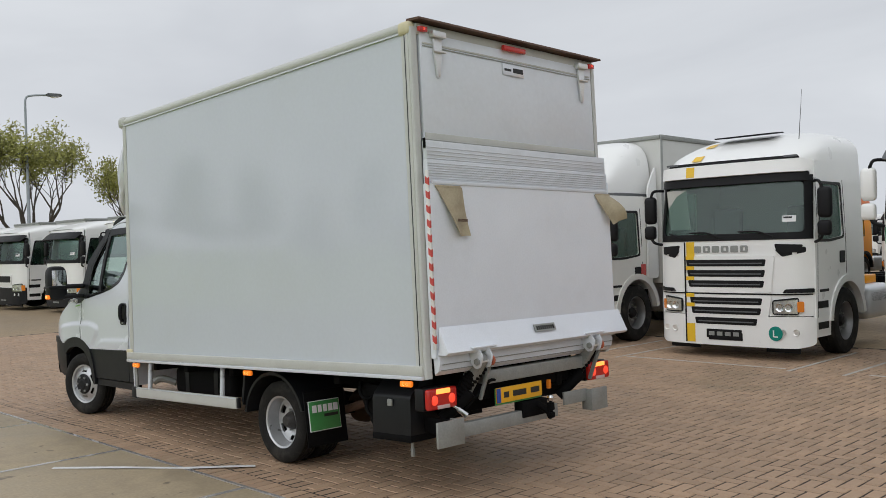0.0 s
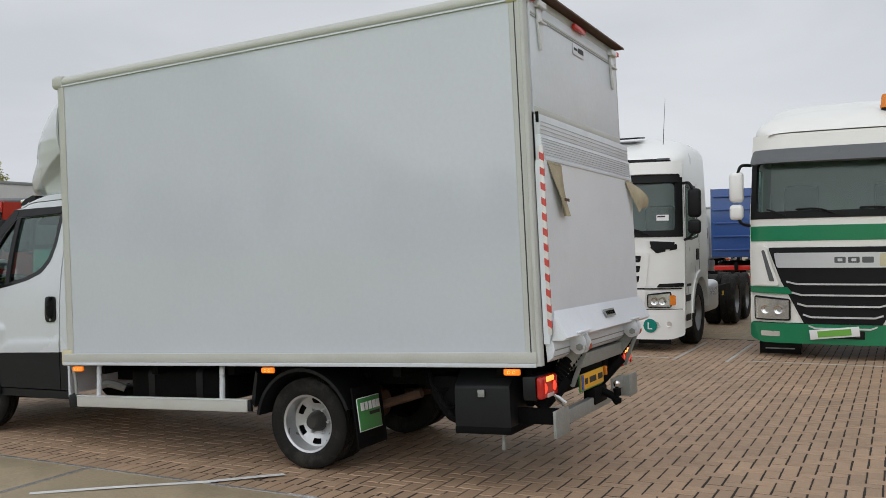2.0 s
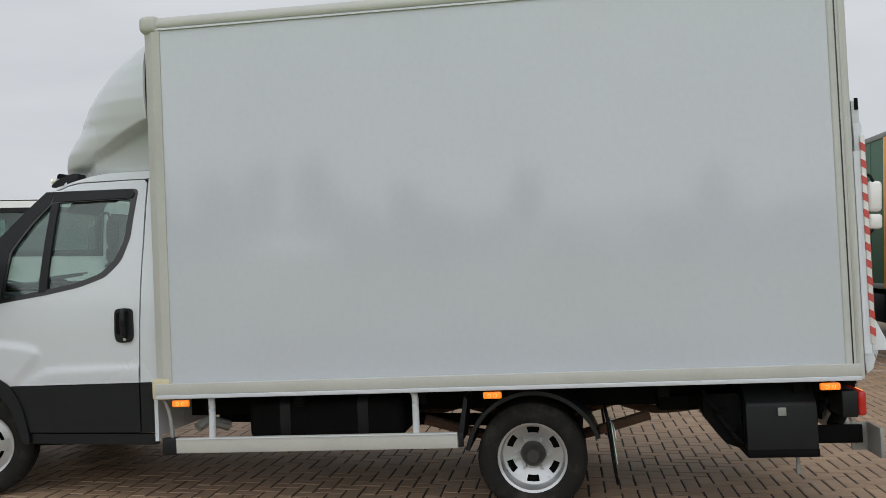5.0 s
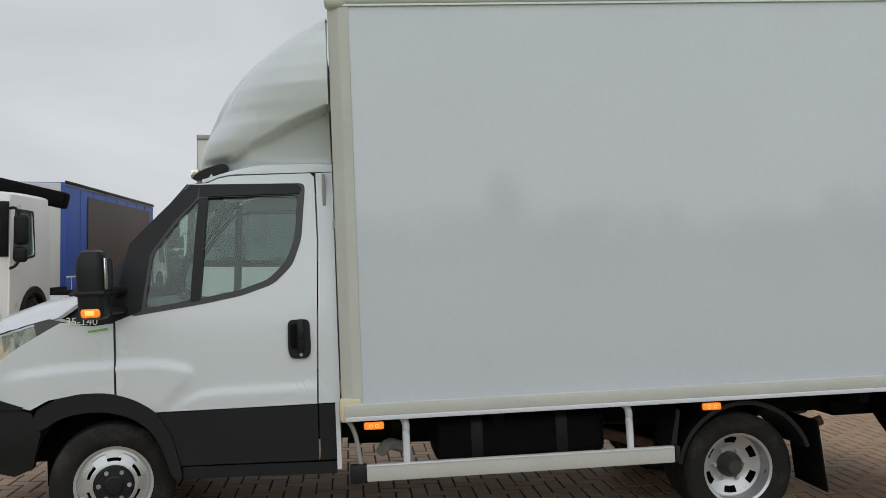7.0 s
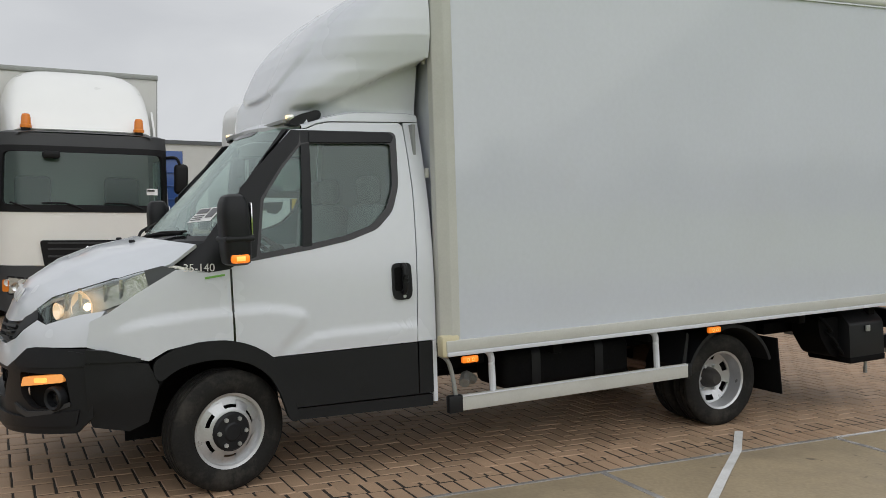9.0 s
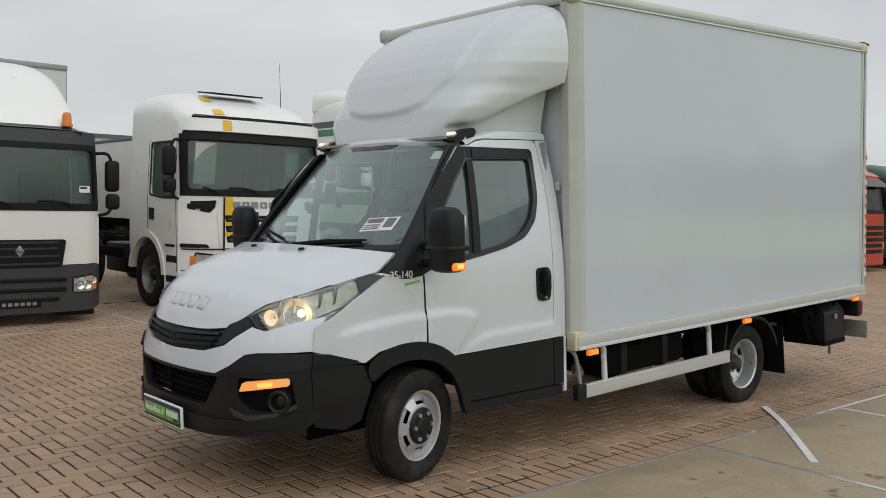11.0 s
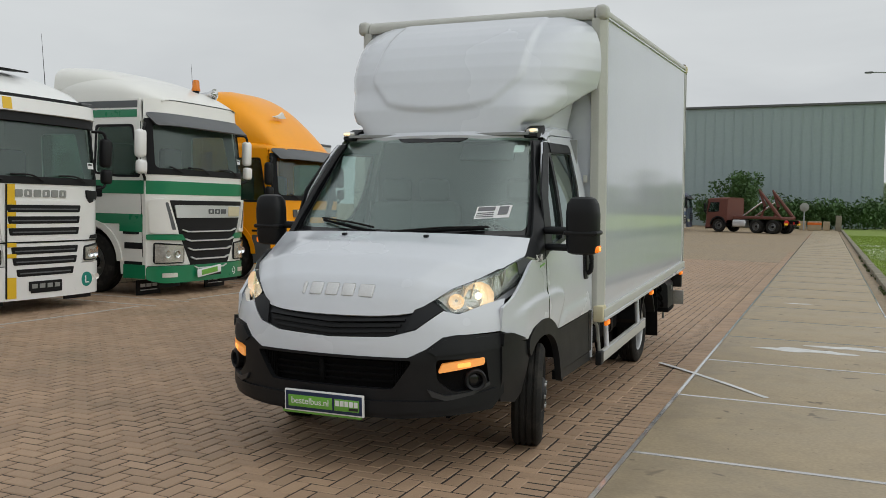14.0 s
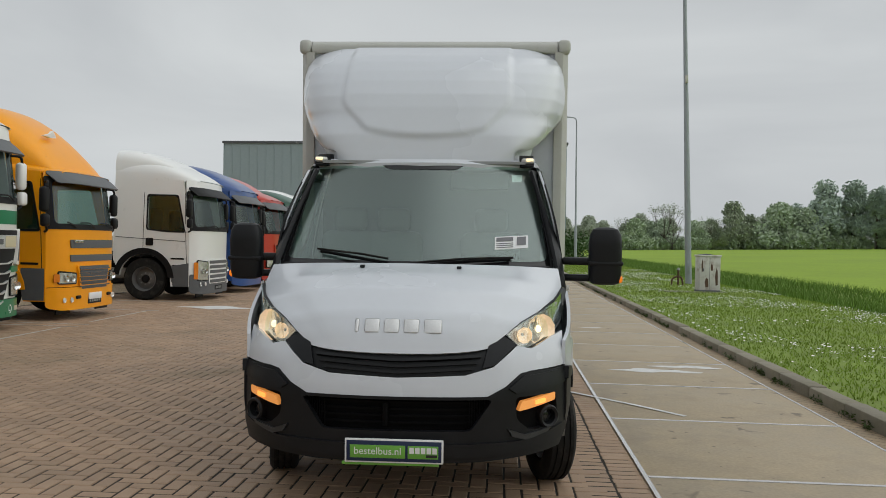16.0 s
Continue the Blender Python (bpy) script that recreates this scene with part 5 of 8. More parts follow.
for s in (-1, 1):
    # the bumper's corner runs back to the wheel arch
    part("bumper_corner", panel([(4.47, 0.94), (4.36, 0.965), (4.15, 0.92), (4.10, 0.80), (4.16, 0.60), (4.26, 0.56), (4.44, 0.60), (4.46, 0.66)], lambda y, z: Vector((s * (flank(y, z) + 0.006 - 0.03 * smooth(0.80 - z, 0, 0.25)), y, z)), 0.05, 0.04), PLASTIC, bumper)
    part("bumper_wing", panel([(4.47, 0.95), (4.46, 1.02), (4.36, 1.008), (4.13, 0.935), (4.36, 0.945)], lambda y, z: Vector((s * (flank(y, z) + 0.016), y, z)), 0.03, 0.04), PLASTIC, bumper)
    part("pocket_back", panel([(s * 0.64, 0.90), (s * 0.90, 0.90), (s * 0.91, 0.69), (s * 0.64, 0.69)], on_front(-0.05), 0.01, 0.1), CHASSIS, bumper)
    dl = part("day_lamp", panel(rounded([(s * 0.690, 0.868), (s * 0.882, 0.893), (s * 0.882, 0.848), (s * 0.668, 0.815)], 0.012), on_front(0.010), 0.03, 0.06), PEACH, bumper, "front indicator, glowing amber")
    part("bulb", panel(rounded([(s * 0.765, 0.868), (s * 0.825, 0.872), (s * 0.825, 0.846), (s * 0.765, 0.842)], 0.008), on_front(0.014), 0.006, 0.06), AMBERHOT, dl)
    part("pocket_lip", panel([(s * x, z) for x, z in ((0.615, 0.722), (0.71, 0.684), (0.825, 0.696), (0.905, 0.745), (0.905, 0.722), (0.825, 0.672), (0.71, 0.655), (0.64, 0.680))], on_front(0.020), 0.03, 0.04), TGREYPL, bumper, "dark grey lower pocket lip")
    c = Vector((s * 0.838, nose(0.838, 0.760) - 0.005, 0.760))
    ring = Matrix.Translation(c) @ Euler((0, 0, -s * 0.62)).to_matrix().to_4x4()
    fg = part("fog_lamp", lathe([(0.042, -0.03), (0.044, 0.015), (0.058, 0.022), (0.066, 0.012), (0.068, -0.03)], 28, "Y"), PLASTIC, bumper, "round fog lamp recess", ring)
    part("fog_glass", lathe([(0.0, -0.012), (0.030, -0.012), (0.043, -0.02)], 24, "Y"), GLOSSBLACK, fg)
    part("bumper_pad", panel(rounded([(s * 0.615, 0.945), (s * 0.70, 1.008), (s * 0.90, 1.012), (s * 0.945, 0.995), (s * 0.945, 0.930), (s * 0.66, 0.918)], 0.012), on_front(0.018), 0.02, 0.06), PLASTIC, bumper)
    # headlamp: reflector bowl, bulb and clear lens; the round reflectors emit a painted-in glow
    HL = [(0.595, 1.222), (0.68, 1.285), (0.80, 1.335), (0.895, 1.385), (0.955, 1.437), (0.978, 1.415), (0.966, 1.345), (0.935, 1.270), (0.85, 1.185), (0.745, 1.142), (0.675, 1.142)]

    def lampface(x, z, off=0.0):
        a = abs(x)
        y = interp(a, (0.59, 0.70, 0.80, 0.88, 0.93, 0.98), (4.665, 4.59, 4.47, 4.34, 4.20, 4.00)) - 0.25 * (z - 1.2)
        return Vector((x, y + off, z))
    poly = [(s * x, z) for x, z in HL]
    hl = part("headlamp", panel(poly, lambda x, z: lampface(x, z, 0.012), 0.004, 0.06), LENS, van, "clear headlamp, lit")
    part("lamp_bowl", panel(poly, lambda x, z: lampface(x, z, -0.06), 0.004, 0.04), BOWL, hl)
    part("lamp_rim", panel(poly, lambda x, z: lampface(x, z, 0.008), 0.02, 0.06, [[(s * (0.785 + (x - 0.785) * 0.975), 1.25 + (z - 1.25) * 0.965) for x, z in HL]]), PLASTIC, hl)
    part("lamp_backing", panel([(s * x, z - 0.035) for x, z in HL], lambda x, z: lampface(x, z, -0.085), 0.006, 0.06), PAINT, hl)
    part("lamp_strip", panel([(s * x, z) for x, z in ((0.935, 1.417), (0.955, 1.437), (0.977, 1.415), (0.968, 1.362), (0.945, 1.330))], lambda x, z: lampface(x, z, 0.016), 0.006, 0.06), INTERIOR, hl)
    bc = lampface(s * 0.80, 1.228, -0.008)
    tilt = Matrix.Translation(bc) @ Euler((0, 0, -s * 0.5)).to_matrix().to_4x4()
    part("main_reflector", lathe([(0.012, -0.052), (0.034, -0.046), (0.050, -0.036), (0.066, -0.026), (0.080, -0.008), (0.094, 0.004)], 11, "Y"), GLOWBOWL, hl, "", tilt)
    part("main_bulb", lathe([(0.0, -0.018), (0.012, -0.020), (0.020, -0.028), (0.024, -0.044)], 18, "Y"), HEADLIT, hl, "glowing warm bulb", tilt)
    bc = lampface(s * 0.70, 1.21, -0.02)
    tilt = Matrix.Translation(bc) @ Euler((0, 0, -s * 0.35)).to_matrix().to_4x4()
    for x, z, h in ((0.715, 1.255, 0.10), (0.765, 1.275, 0.12), (0.845, 1.300, 0.10), (0.885, 1.320, 0.11)):
        part("reflector_fin", box(lampface(s * x, z, -0.038), (0.008, 0.020, h), 0.002, rot=pose(0, 0, 0, 0, s * 14, 0)), BOWL, hl)
    part("side_reflector", lathe([(0.010, -0.03), (0.03, -0.022), (0.046, 0.0), (0.048, 0.008)], 9, "Y"), GLOWBOWL, hl, "", tilt)
    # side mirror on two arms
    mx = 1.245 if s < 0 else 1.150
    mirror = part("door_mirror", loft([[Vector((s * (mx + wx * cx), 3.715 + 0.02 * (z - 1.45) + wy * cy, z)) for cx, cy in ((math.copysign(abs(math.cos(q)) ** 0.55, math.cos(q)), math.copysign(abs(math.sin(q)) ** 0.55, math.sin(q))) for q in (2 * math.pi * i / 24 for i in range(24)))] for z, wx, wy in ((1.438, 0.070, 0.050), (1.450, 0.098, 0.066), (1.50, 0.107, 0.074), (1.70, 0.108, 0.076), (1.765, 0.100, 0.070), (1.800, 0.080, 0.054), (1.812, 0.050, 0.034))]), PLASTIC, van, "black door mirror on two arms")
    part("mirror_arm", box((s * (mx - 0.17), 3.665, 1.585), (0.22, 0.085, 0.050), 0.020, rot=pose(0, 0, 0, 0, 0, s * 10), seg=3), PLASTIC, mirror)
    part("mirror_arm", box((s * (mx - 0.17), 3.665, 1.475), (0.22, 0.085, 0.044), 0.018, rot=pose(0, 0, 0, 0, 0, s * 10), seg=3), PLASTIC, mirror)
    part("mirror_band", box((s * mx, 3.715, 1.578), (0.226, 0.160, 0.030), 0.012), PLASTIC, mirror)
    part("mirror_glass", box((s * mx, 3.640, 1.68), (0.150, 0.008, 0.17), 0.002), CHROME, mirror)
    mi = part("mirror_indicator", box((s * (mx + 0.085), 3.715, 1.475), (0.055, 0.10, 0.05), 0.016), AMBER, mirror, "lit amber mirror indicator")
    part("bulb", box((s * (mx + 0.108), 3.715, 1.475), (0.012, 0.05, 0.026), 0.004), AMBERHOT, mi)
    # roof marker lamps on black feet
    rf = part("roof_lamp", slab(rounded([(3.262, 2.228), (3.235, 2.258), (3.185, 2.286), (3.085, 2.314), (3.050, 2.308), (3.055, 2.262), (3.20, 2.215)], 0.012), "X", s * 0.685, s * 0.785, 0.012), PLASTIC, van, "roof marker lamp on a black foot")
    part("lamp_lens", box((s * 0.742, 3.232, 2.268), (0.090, 0.046, 0.034), 0.014, rot=pose(0, 0, 0, -24, 0, s * 12)), REFLECTOR, rf)
    part("bulb", box((s * 0.755, 3.246, 2.272), (0.050, 0.03, 0.022), 0.006), WARMLIT, rf)
fp = part("dealer_plate", box((0.0, 4.925, 0.618), (0.535, 0.016, 0.13), 0.004), PAPER, van, "green dealer plate with a navy and white rim")
part("plate_rim", box((0.0, 4.932, 0.618), (0.515, 0.008, 0.112), 0.002), NAVYRIM, fp)
part("plate_field", box((0.088, 4.937, 0.616), (0.300, 0.005, 0.070), 0.002), GREENSIGN, fp)
part("plate_field", box((-0.158, 4.937, 0.616), (0.165, 0.005, 0.070), 0.002), GREENSIGN, fp)
lettering("plate_word", "bestelbus.nl", 0.055, facing((0.088, 4.9405, 0.618), (-1, 0, 0), (0, 0, 1)), PAPER, fp, "pale letters")
for i in range(5):
    part("plate_block", box((-0.097 - i * 0.031, 4.941, 0.626), (0.024, 0.003, 0.032)), PAPER, fp)
part("plate_bar", box((-0.205, 4.941, 0.597), (0.06, 0.003, 0.014)), INK, fp)
part("plate_foot", box((0.02, 4.915, 0.546), (0.53, 0.02, 0.016), 0.003), GREENSIGN, fp)

# cab interior seen through the glass
part("dashboard", slab(rounded([(3.95, 1.44), (3.60, 1.52), (3.36, 1.46), (3.30, 1.20), (3.42, 0.90), (3.95, 0.90)], 0.04), "X", -0.88, 0.88, 0.01), INTERIOR, van)
for x in (-0.48, 0.28, 0.62):
    part("cab_seat", box((x, 2.92, 1.02), (0.46, 0.50, 0.20), 0.07, seg=3), SEATCLOTH, van)
    part("seat_back", box((x, 2.68, 1.40), (0.46, 0.16, 0.68), 0.07, rot=pose(0, 0, 0, 8), seg=3), SEATCLOTH, van)
    part("headrest", box((x, 2.64, 1.83), (0.26, 0.10, 0.18), 0.045, seg=3), SEATCLOTH, van)
sw = part("steering_wheel", tube([Vector((-0.48, 3.28, 1.46)) + pose(0, 0, 0, -50) @ Vector((0.20 * math.cos(a), 0, 0.20 * math.sin(a))) for a in (2 * math.pi * k / 24 for k in range(25))], 0.016), CHASSIS, van, "black steering wheel")
part("wheel_boss", box((-0.48, 3.29, 1.45), (0.16, 0.12, 0.06), 0.02, rot=pose(0, 0, 0, -50)), CHASSIS, sw)
part("cab_floor", box((0, 2.92, 0.72), (1.84, 0.84, 0.06)), INTERIOR, van)
part("headlining", box((0, 2.9, 2.25), (1.45, 0.75, 0.02)), LINING, van)
part("rear_lining", box((0, 2.48, 1.55), (1.75, 0.02, 1.35)), LINING, van)
part("sun_visor", box((-0.40, 3.20, 2.12), (0.42, 0.03, 0.15), 0.01, rot=pose(0, 0, 0, 40)), INTERIOR, van)
part("engine_block", box((0, 4.25, 0.85), (1.1, 0.8, 0.6), 0.05), CHASSIS, van)

# wind deflector on the cab roof
def deflector(u, z):
    """The deflector's skin: u runs from side to side, z up its height; under a sweeping lip its sides are set in."""
    w = interp(z, (2.25, 2.30, 2.38, 2.45, 2.54, 2.65, 2.75, 2.85, 2.97, 3.05, 3.10, 3.14, 3.17, 3.19), (0.76, 0.80, 0.875, 0.93, 0.985, 1.025, 1.048, 1.050, 1.038, 1.012, 0.975, 0.915, 0.83, 0.74))
    yc = interp(z, (2.25, 2.30, 2.45, 2.65, 2.75, 2.86, 2.95, 3.03, 3.09, 3.14, 3.19), (3.268, 3.258, 3.218, 3.118, 3.055, 2.96, 2.863, 2.756, 2.655, 2.55, 2.46))
    a = abs(u)
    x = w * u
    tight = smooth(2.62 - z, 0, 0.30)
    y = yc - (yc - 2.432) * (0.55 * a ** (4.5 + 5.5 * tight) + 0.45 * a ** (14 + 4 * tight))
    lip = interp(y, (2.43, 2.52, 2.62, 2.76, 2.92, 3.03, 3.09, 3.18, 3.225, 3.26, 3.30), (2.618, 2.584, 2.548, 2.480, 2.404, 2.362, 2.354, 2.352, 2.335, 2.295, 2.24))
    inset = interp(y, (2.43, 2.92, 3.00, 3.06, 3.25), (0.785, 0.775, 0.70, 0.655, 0.635)) + 0.22 * max(0, z - 2.33)
    if abs(x) > inset:
        x = math.copysign(abs(x) + (inset - abs(x)) * smooth(lip - z, 0.0, 0.018 + 0.012 * smooth(y, 2.9, 3.1)), x)
    inner = smooth(0.63 - abs(x) - 0.20 * smooth(2.72 - z, 0, 0.28), -0.01, 0.035) * smooth(z, 2.41 + 0.10 * (abs(x) / 0.6) ** 2, 2.46 + 0.10 * (abs(x) / 0.6) ** 2)
    return Vector((x, y + 0.020 * inner * smooth(yc, 2.46, 2.6), z + 0.010 * inner))


us = [math.sin(math.pi / 2 * k / 80) for k in range(-80, 81)]
zs_ = [2.25 + 0.94 * (1 - (1 - k / 96) ** 1.5) for k in range(97)]
bm = loft([[deflector(u, z) for u in us] for z in zs_], closed=False)
shell(bm, 0.02)
part("wind_deflector", bm, PAINT, van, "white roof wind deflector", angle=60)
part("bulkhead_latch", box((-0.93, 2.425, 2.62), (0.03, 0.02, 0.06), 0.004), TRIM, van)
part("bulkhead_latch", box((-0.93, 2.425, 1.92), (0.03, 0.02, 0.06), 0.004), TRIM, van)

# ---- parked lorries ----
CENTRE[0] = Vector((0, -1.1, 1.6))
CABGLASS = glass("lorry_glass", (0.43, 0.56, 0.51), 0.07, 0.22, 0.20)
TWHITE = mat("lorry_white_paint", (0.84, 0.84, 0.82), 0.30, vary=0.03, coat=0.4, scale=2)
TCREAM = mat("lorry_cream_paint", (0.83, 0.82, 0.775), 0.32, vary=0.04, coat=0.4, scale=2)
TORANGE = mat("lorry_orange_paint", (0.95, 0.365, 0.004), 0.34, vary=0.05, coat=0.1, scale=2, spec=0.35)
TDEEPORANGE = mat("lorry_deep_orange_paint", (0.66, 0.14, 0.015), 0.36, vary=0.06, scale=2)
TRED = mat("lorry_red_paint", (0.50, 0.035, 0.018), 0.32, vary=0.06, coat=0.3, scale=2)
TBLUE = mat("lorry_blue_paint", (0.022, 0.075, 0.26), 0.32, vary=0.06, coat=0.3, scale=2)
TNAVY = mat("lorry_navy_paint", (0.018, 0.028, 0.065), 0.32, vary=0.06, coat=0.3, scale=2)
TGREEN = mat("lorry_green_paint", (0.008, 0.20, 0.085), 0.30, vary=0.05, coat=0.3, scale=2)
TSEA = mat("lorry_sea_green_paint", (0.03, 0.24, 0.19), 0.32, vary=0.05, coat=0.3, scale=2)
TDARKGREEN = mat("lorry_dark_green_paint", (0.035, 0.10, 0.07), 0.36, vary=0.06, scale=2)
TGREY = mat("lorry_grey_plastic", (0.10, 0.105, 0.11), 0.5, vary=0.1, grain=160)
TDARK = mat("lorry_dark_grey_plastic", (0.040, 0.042, 0.045), 0.5, vary=0.1, grain=160)
TBLACK = mat("lorry_black_plastic", (0.008, 0.008, 0.009), 0.5, vary=0.2, grain=160, bump=0.05, spec=0.22)
TYELLOW = mat("yellow_stripe_film", (0.80, 0.50, 0.02), 0.35, vary=0.04)
CURTAIN = mat("green_curtain_tarp", (0.075, 0.165, 0.105), 0.55, vary=0.12, scale=1.2, bump=0.2)
BLUETARP = mat("blue_curtain_tarp", (0.03, 0.085, 0.36), 0.5, vary=0.12, scale=1.2, bump=0.2)
BROWNTARP = mat("brown_mesh_tarp", (0.085, 0.070, 0.060), 0.7, vary=0.15, scale=1.2)
BOXWALL = mat("ribbed_box_wall", (0.56, 0.56, 0.53), 0.45, vary=0.05, scale=1.5, spots=0.15, spot_color=(0.42, 0.40, 0.35))
TEAL = mat("teal_badge", (0.0, 0.22, 0.17), 0.4)


SHAPES = {}
RIMGREY = mat("dull_wheel_alloy", (0.20, 0.20, 0.20), 0.4, metal=0.5, vary=0.15, spots=0.3, spot_color=(0.08, 0.07, 0.06))


def lorry_wheel(parent, x, y, r=0.50, rim=RIMGREY):
    """A lorry wheel with a dished steel disc; the outside faces away from the middle."""
    s = 1 if x > 0 else -1
    m = pose(x, y, r, 0, 0, 180 if s > 0 else 0)
    w = part("wheel", lathe([(0.28, -0.10), (0.30, -0.135), (r * 0.80, -0.150), (r - 0.03, -0.14), (r, -0.11), (r, -0.03), (r - 0.015, -0.02), (r - 0.015, 0.02), (r, 0.03), (r, 0.11), (r - 0.03, 0.14), (0.30, 0.135)], 40), RUBBER, parent, m=m)
    part("rim", lathe([(0.0, -0.02), (0.10, -0.02), (0.17, -0.005), (0.20, 0.02), (0.25, 0.03), (0.265, -0.09), (0.285, -0.125), (0.30, -0.12)], 36), rim, w)
    hb = part("hub", lathe([(0.0, -0.09), (0.06, -0.085), (0.085, -0.06), (0.10, -0.02)], 20), TBLACK, w)
    for k in range(8):
        a = 2 * math.pi * k / 8
        part("wheel_nut", cyl((-0.015, 0.135 * math.cos(a), 0.135 * math.sin(a)), (-0.055, 0.135 * math.cos(a), 0.135 * math.sin(a)), 0.018, 0.014, 6), GALV, hb)
    return w


def lorry(label, m, colour, category="lorry", W=2.44, L=2.05, zs=1.80, zt=2.58, zf=2.80, zr=3.40, lean=0.15, visor=None, bands=(), grille=(), grille_mat=None, chrome=False,
          bumper=None, bumper_z=0.62, head=(0.74, 1.12, 0.64, 0.84), mirrors=None, name=None, stripe=None, rear=0.0, axles=(-1.35,), body=None, body_mat=None, body_z=(1.1, 3.4),
          body_y=(-2.4, -8.0), window=True, detail=True, roof_mat=None, rim=RIMGREY, corner=8, air=0.0, group="parked lorries", panel_top=None, low=0.20, beacons=None, brow=None, fogs=True, blinkers=True):
    """A parked forward-control lorry; its front is at y = 0 and looks along +y."""
    t = thing("lorry", label, category, m, group)
    h = W / 2
    bumper, mirrors, roof_mat, grille_mat = bumper or colour, mirrors or TBLACK, roof_mat or colour, grille_mat or TBLACK

    def fy(x, z, off=0.0):
        return -(0.08 * (x / h) ** 2 + 0.24 * (abs(x) / h) ** corner) - lean * max(0, z - zs) + off

    def front(off=0.0):
        return lambda x, z: Vector((x, fy(x, z, off), z))

    def sx(z):
        return h - 0.045 * max(0, z - zs)

    def side(s, off=0.0):
        return lambda y, z: Vector((s * (sx(z) + off), y, z))
    c = 0.12 if detail else 0.4
    # front: bumper, nose panel, glass
    part("bumper", panel(rounded([(-h, low + 0.05), (-h * 0.86, low), (h * 0.86, low), (h, low + 0.05), (h, bumper_z), (-h, bumper_z)], 0.05), front(0.03), 0.06, c), bumper, t)
    nose_panel = part("nose_panel", panel([(-h, bumper_z + 0.01), (h, bumper_z + 0.01), (h, zs - 0.04), (-h, zs - 0.04)], front(), 0.05, c), colour, t)
    part("windscreen", pane(h * 0.955, h * 0.93, zs, zt, front(-0.01), 16, 5), CABGLASS, t, "tinted windscreen")
    part("screen_border", panel([(-h * 0.99, zs - 0.05), (h * 0.99, zs - 0.05), (h * 0.97, zt + 0.05), (-h * 0.97, zt + 0.05)], front(0.010), 0.04, c, [rounded([(-h * 0.925, zs + 0.05), (h * 0.925, zs + 0.05), (h * 0.905, zt - 0.03), (-h * 0.905, zt - 0.03)], 0.08)]), TBLACK, t)
    part("brow", panel([(-h * 0.975, zt + 0.03), (h * 0.975, zt + 0.03), (h * 0.96, zf), (-h * 0.96, zf)], front(0.006), 0.05, c), brow or colour, t)
    for z0, z1, bm_ in bands:
        part("colour_band", panel([(-h, z0), (h, z0), (h, z1), (-h, z1)], front(0.006), 0.01, c), bm_, t)
        for s in (-1, 1):
            part("colour_band", panel([(-0.34, z0), (-L, z0), (-L, z1), (-0.34, z1)], side(s, 0.006), 0.008, 0.5), bm_, t)
    if stripe:
        for z0, z1 in ((low + 0.02, zs - 0.05), (zt + 0.12, zf - 0.02)):
            part("yellow_stripe", panel([(stripe[0], z0), (stripe[1], z0), (stripe[1], z1), (stripe[0], z1)], front(0.036 if z0 < 1 else 0.008), 0.004, c), TYELLOW, t)
            part("stripe_edge", panel([(stripe[1] + 0.02, z0), (stripe[1], z0), (stripe[1], z1), (stripe[1] + 0.02, z1)], front(0.036 if z0 < 1 else 0.008), 0.004, c), TBLACK, t)
    if grille:
        z0, z1, w0, w1, n = grille
        gp = part("grille", panel(rounded([(-w0, z0), (w0, z0), (w1, z1), (-w1, z1)], 0.05), front(0.012 if chrome else 0.034), 0.03, c), grille_mat if chrome else colour, t, "lorry grille")
        for i in range(n):
            k = (i + 0.5) / n
            z = z0 + (z1 - z0) * k
            w = (w0 + (w1 - w0) * k) * 0.93
            d = (z1 - z0) / n
            if chrome:
                part("slat", panel([(-w, z + 0.04), (-w * 0.8, z + 0.006), (w * 0.8, z + 0.006), (w, z + 0.04), (w, z + 0.018), (w * 0.8, z - 0.016), (-w * 0.8, z - 0.016), (-w, z + 0.018)], front(0.045), 0.04, 0.2), STEEL, gp)
            else:
                part("slat_gap", panel(rounded([(-w, z - d * 0.33), (w, z - d * 0.33), (w * 0.99, z + d * 0.33), (-w * 0.99, z + d * 0.33)], 0.03), front(0.040), 0.01, 0.2), grille_mat, gp)
    if name:
        z, w, n, nm = name
        for i in range(n):
            x = w - 2 * w * (i + 0.5) / n
            part("name_block", panel(rounded([(x - w / n * 0.8, z - 0.05), (x + w / n * 0.8, z - 0.05), (x + w / n * 0.8, z + 0.05), (x - w / n * 0.8, z + 0.05)], 0.015), front(0.016 if not chrome else 0.052), 0.012, 0.4), nm, nose_panel)
    for s in (-1, 1):
        x0, x1, z0, z1 = head
        hl = part("headlamp", panel(rounded([(s * x0, z0), (s * x1, z0), (s * x1, z1 + 0.04), (s * x0, z1)], 0.04), front(0.045), 0.02, 0.1), LENS, t, "clear headlamp")
        part("lamp_bowl", panel([(s * x0, z0), (s * x1, z0), (s * x1, z1 + 0.03), (s * x0, z1)], front(0.034), 0.008, 0.1), BOWL, hl)
        part("lamp_bezel", panel(rounded([(s * (x0 - 0.022), z0 - 0.02), (s * (x1 + 0.018), z0 - 0.02), (s * (x1 + 0.018), z1 + 0.06), (s * (x0 - 0.022), z1 + 0.02)], 0.04), front(0.030), 0.02, 0.1), TBLACK, hl)
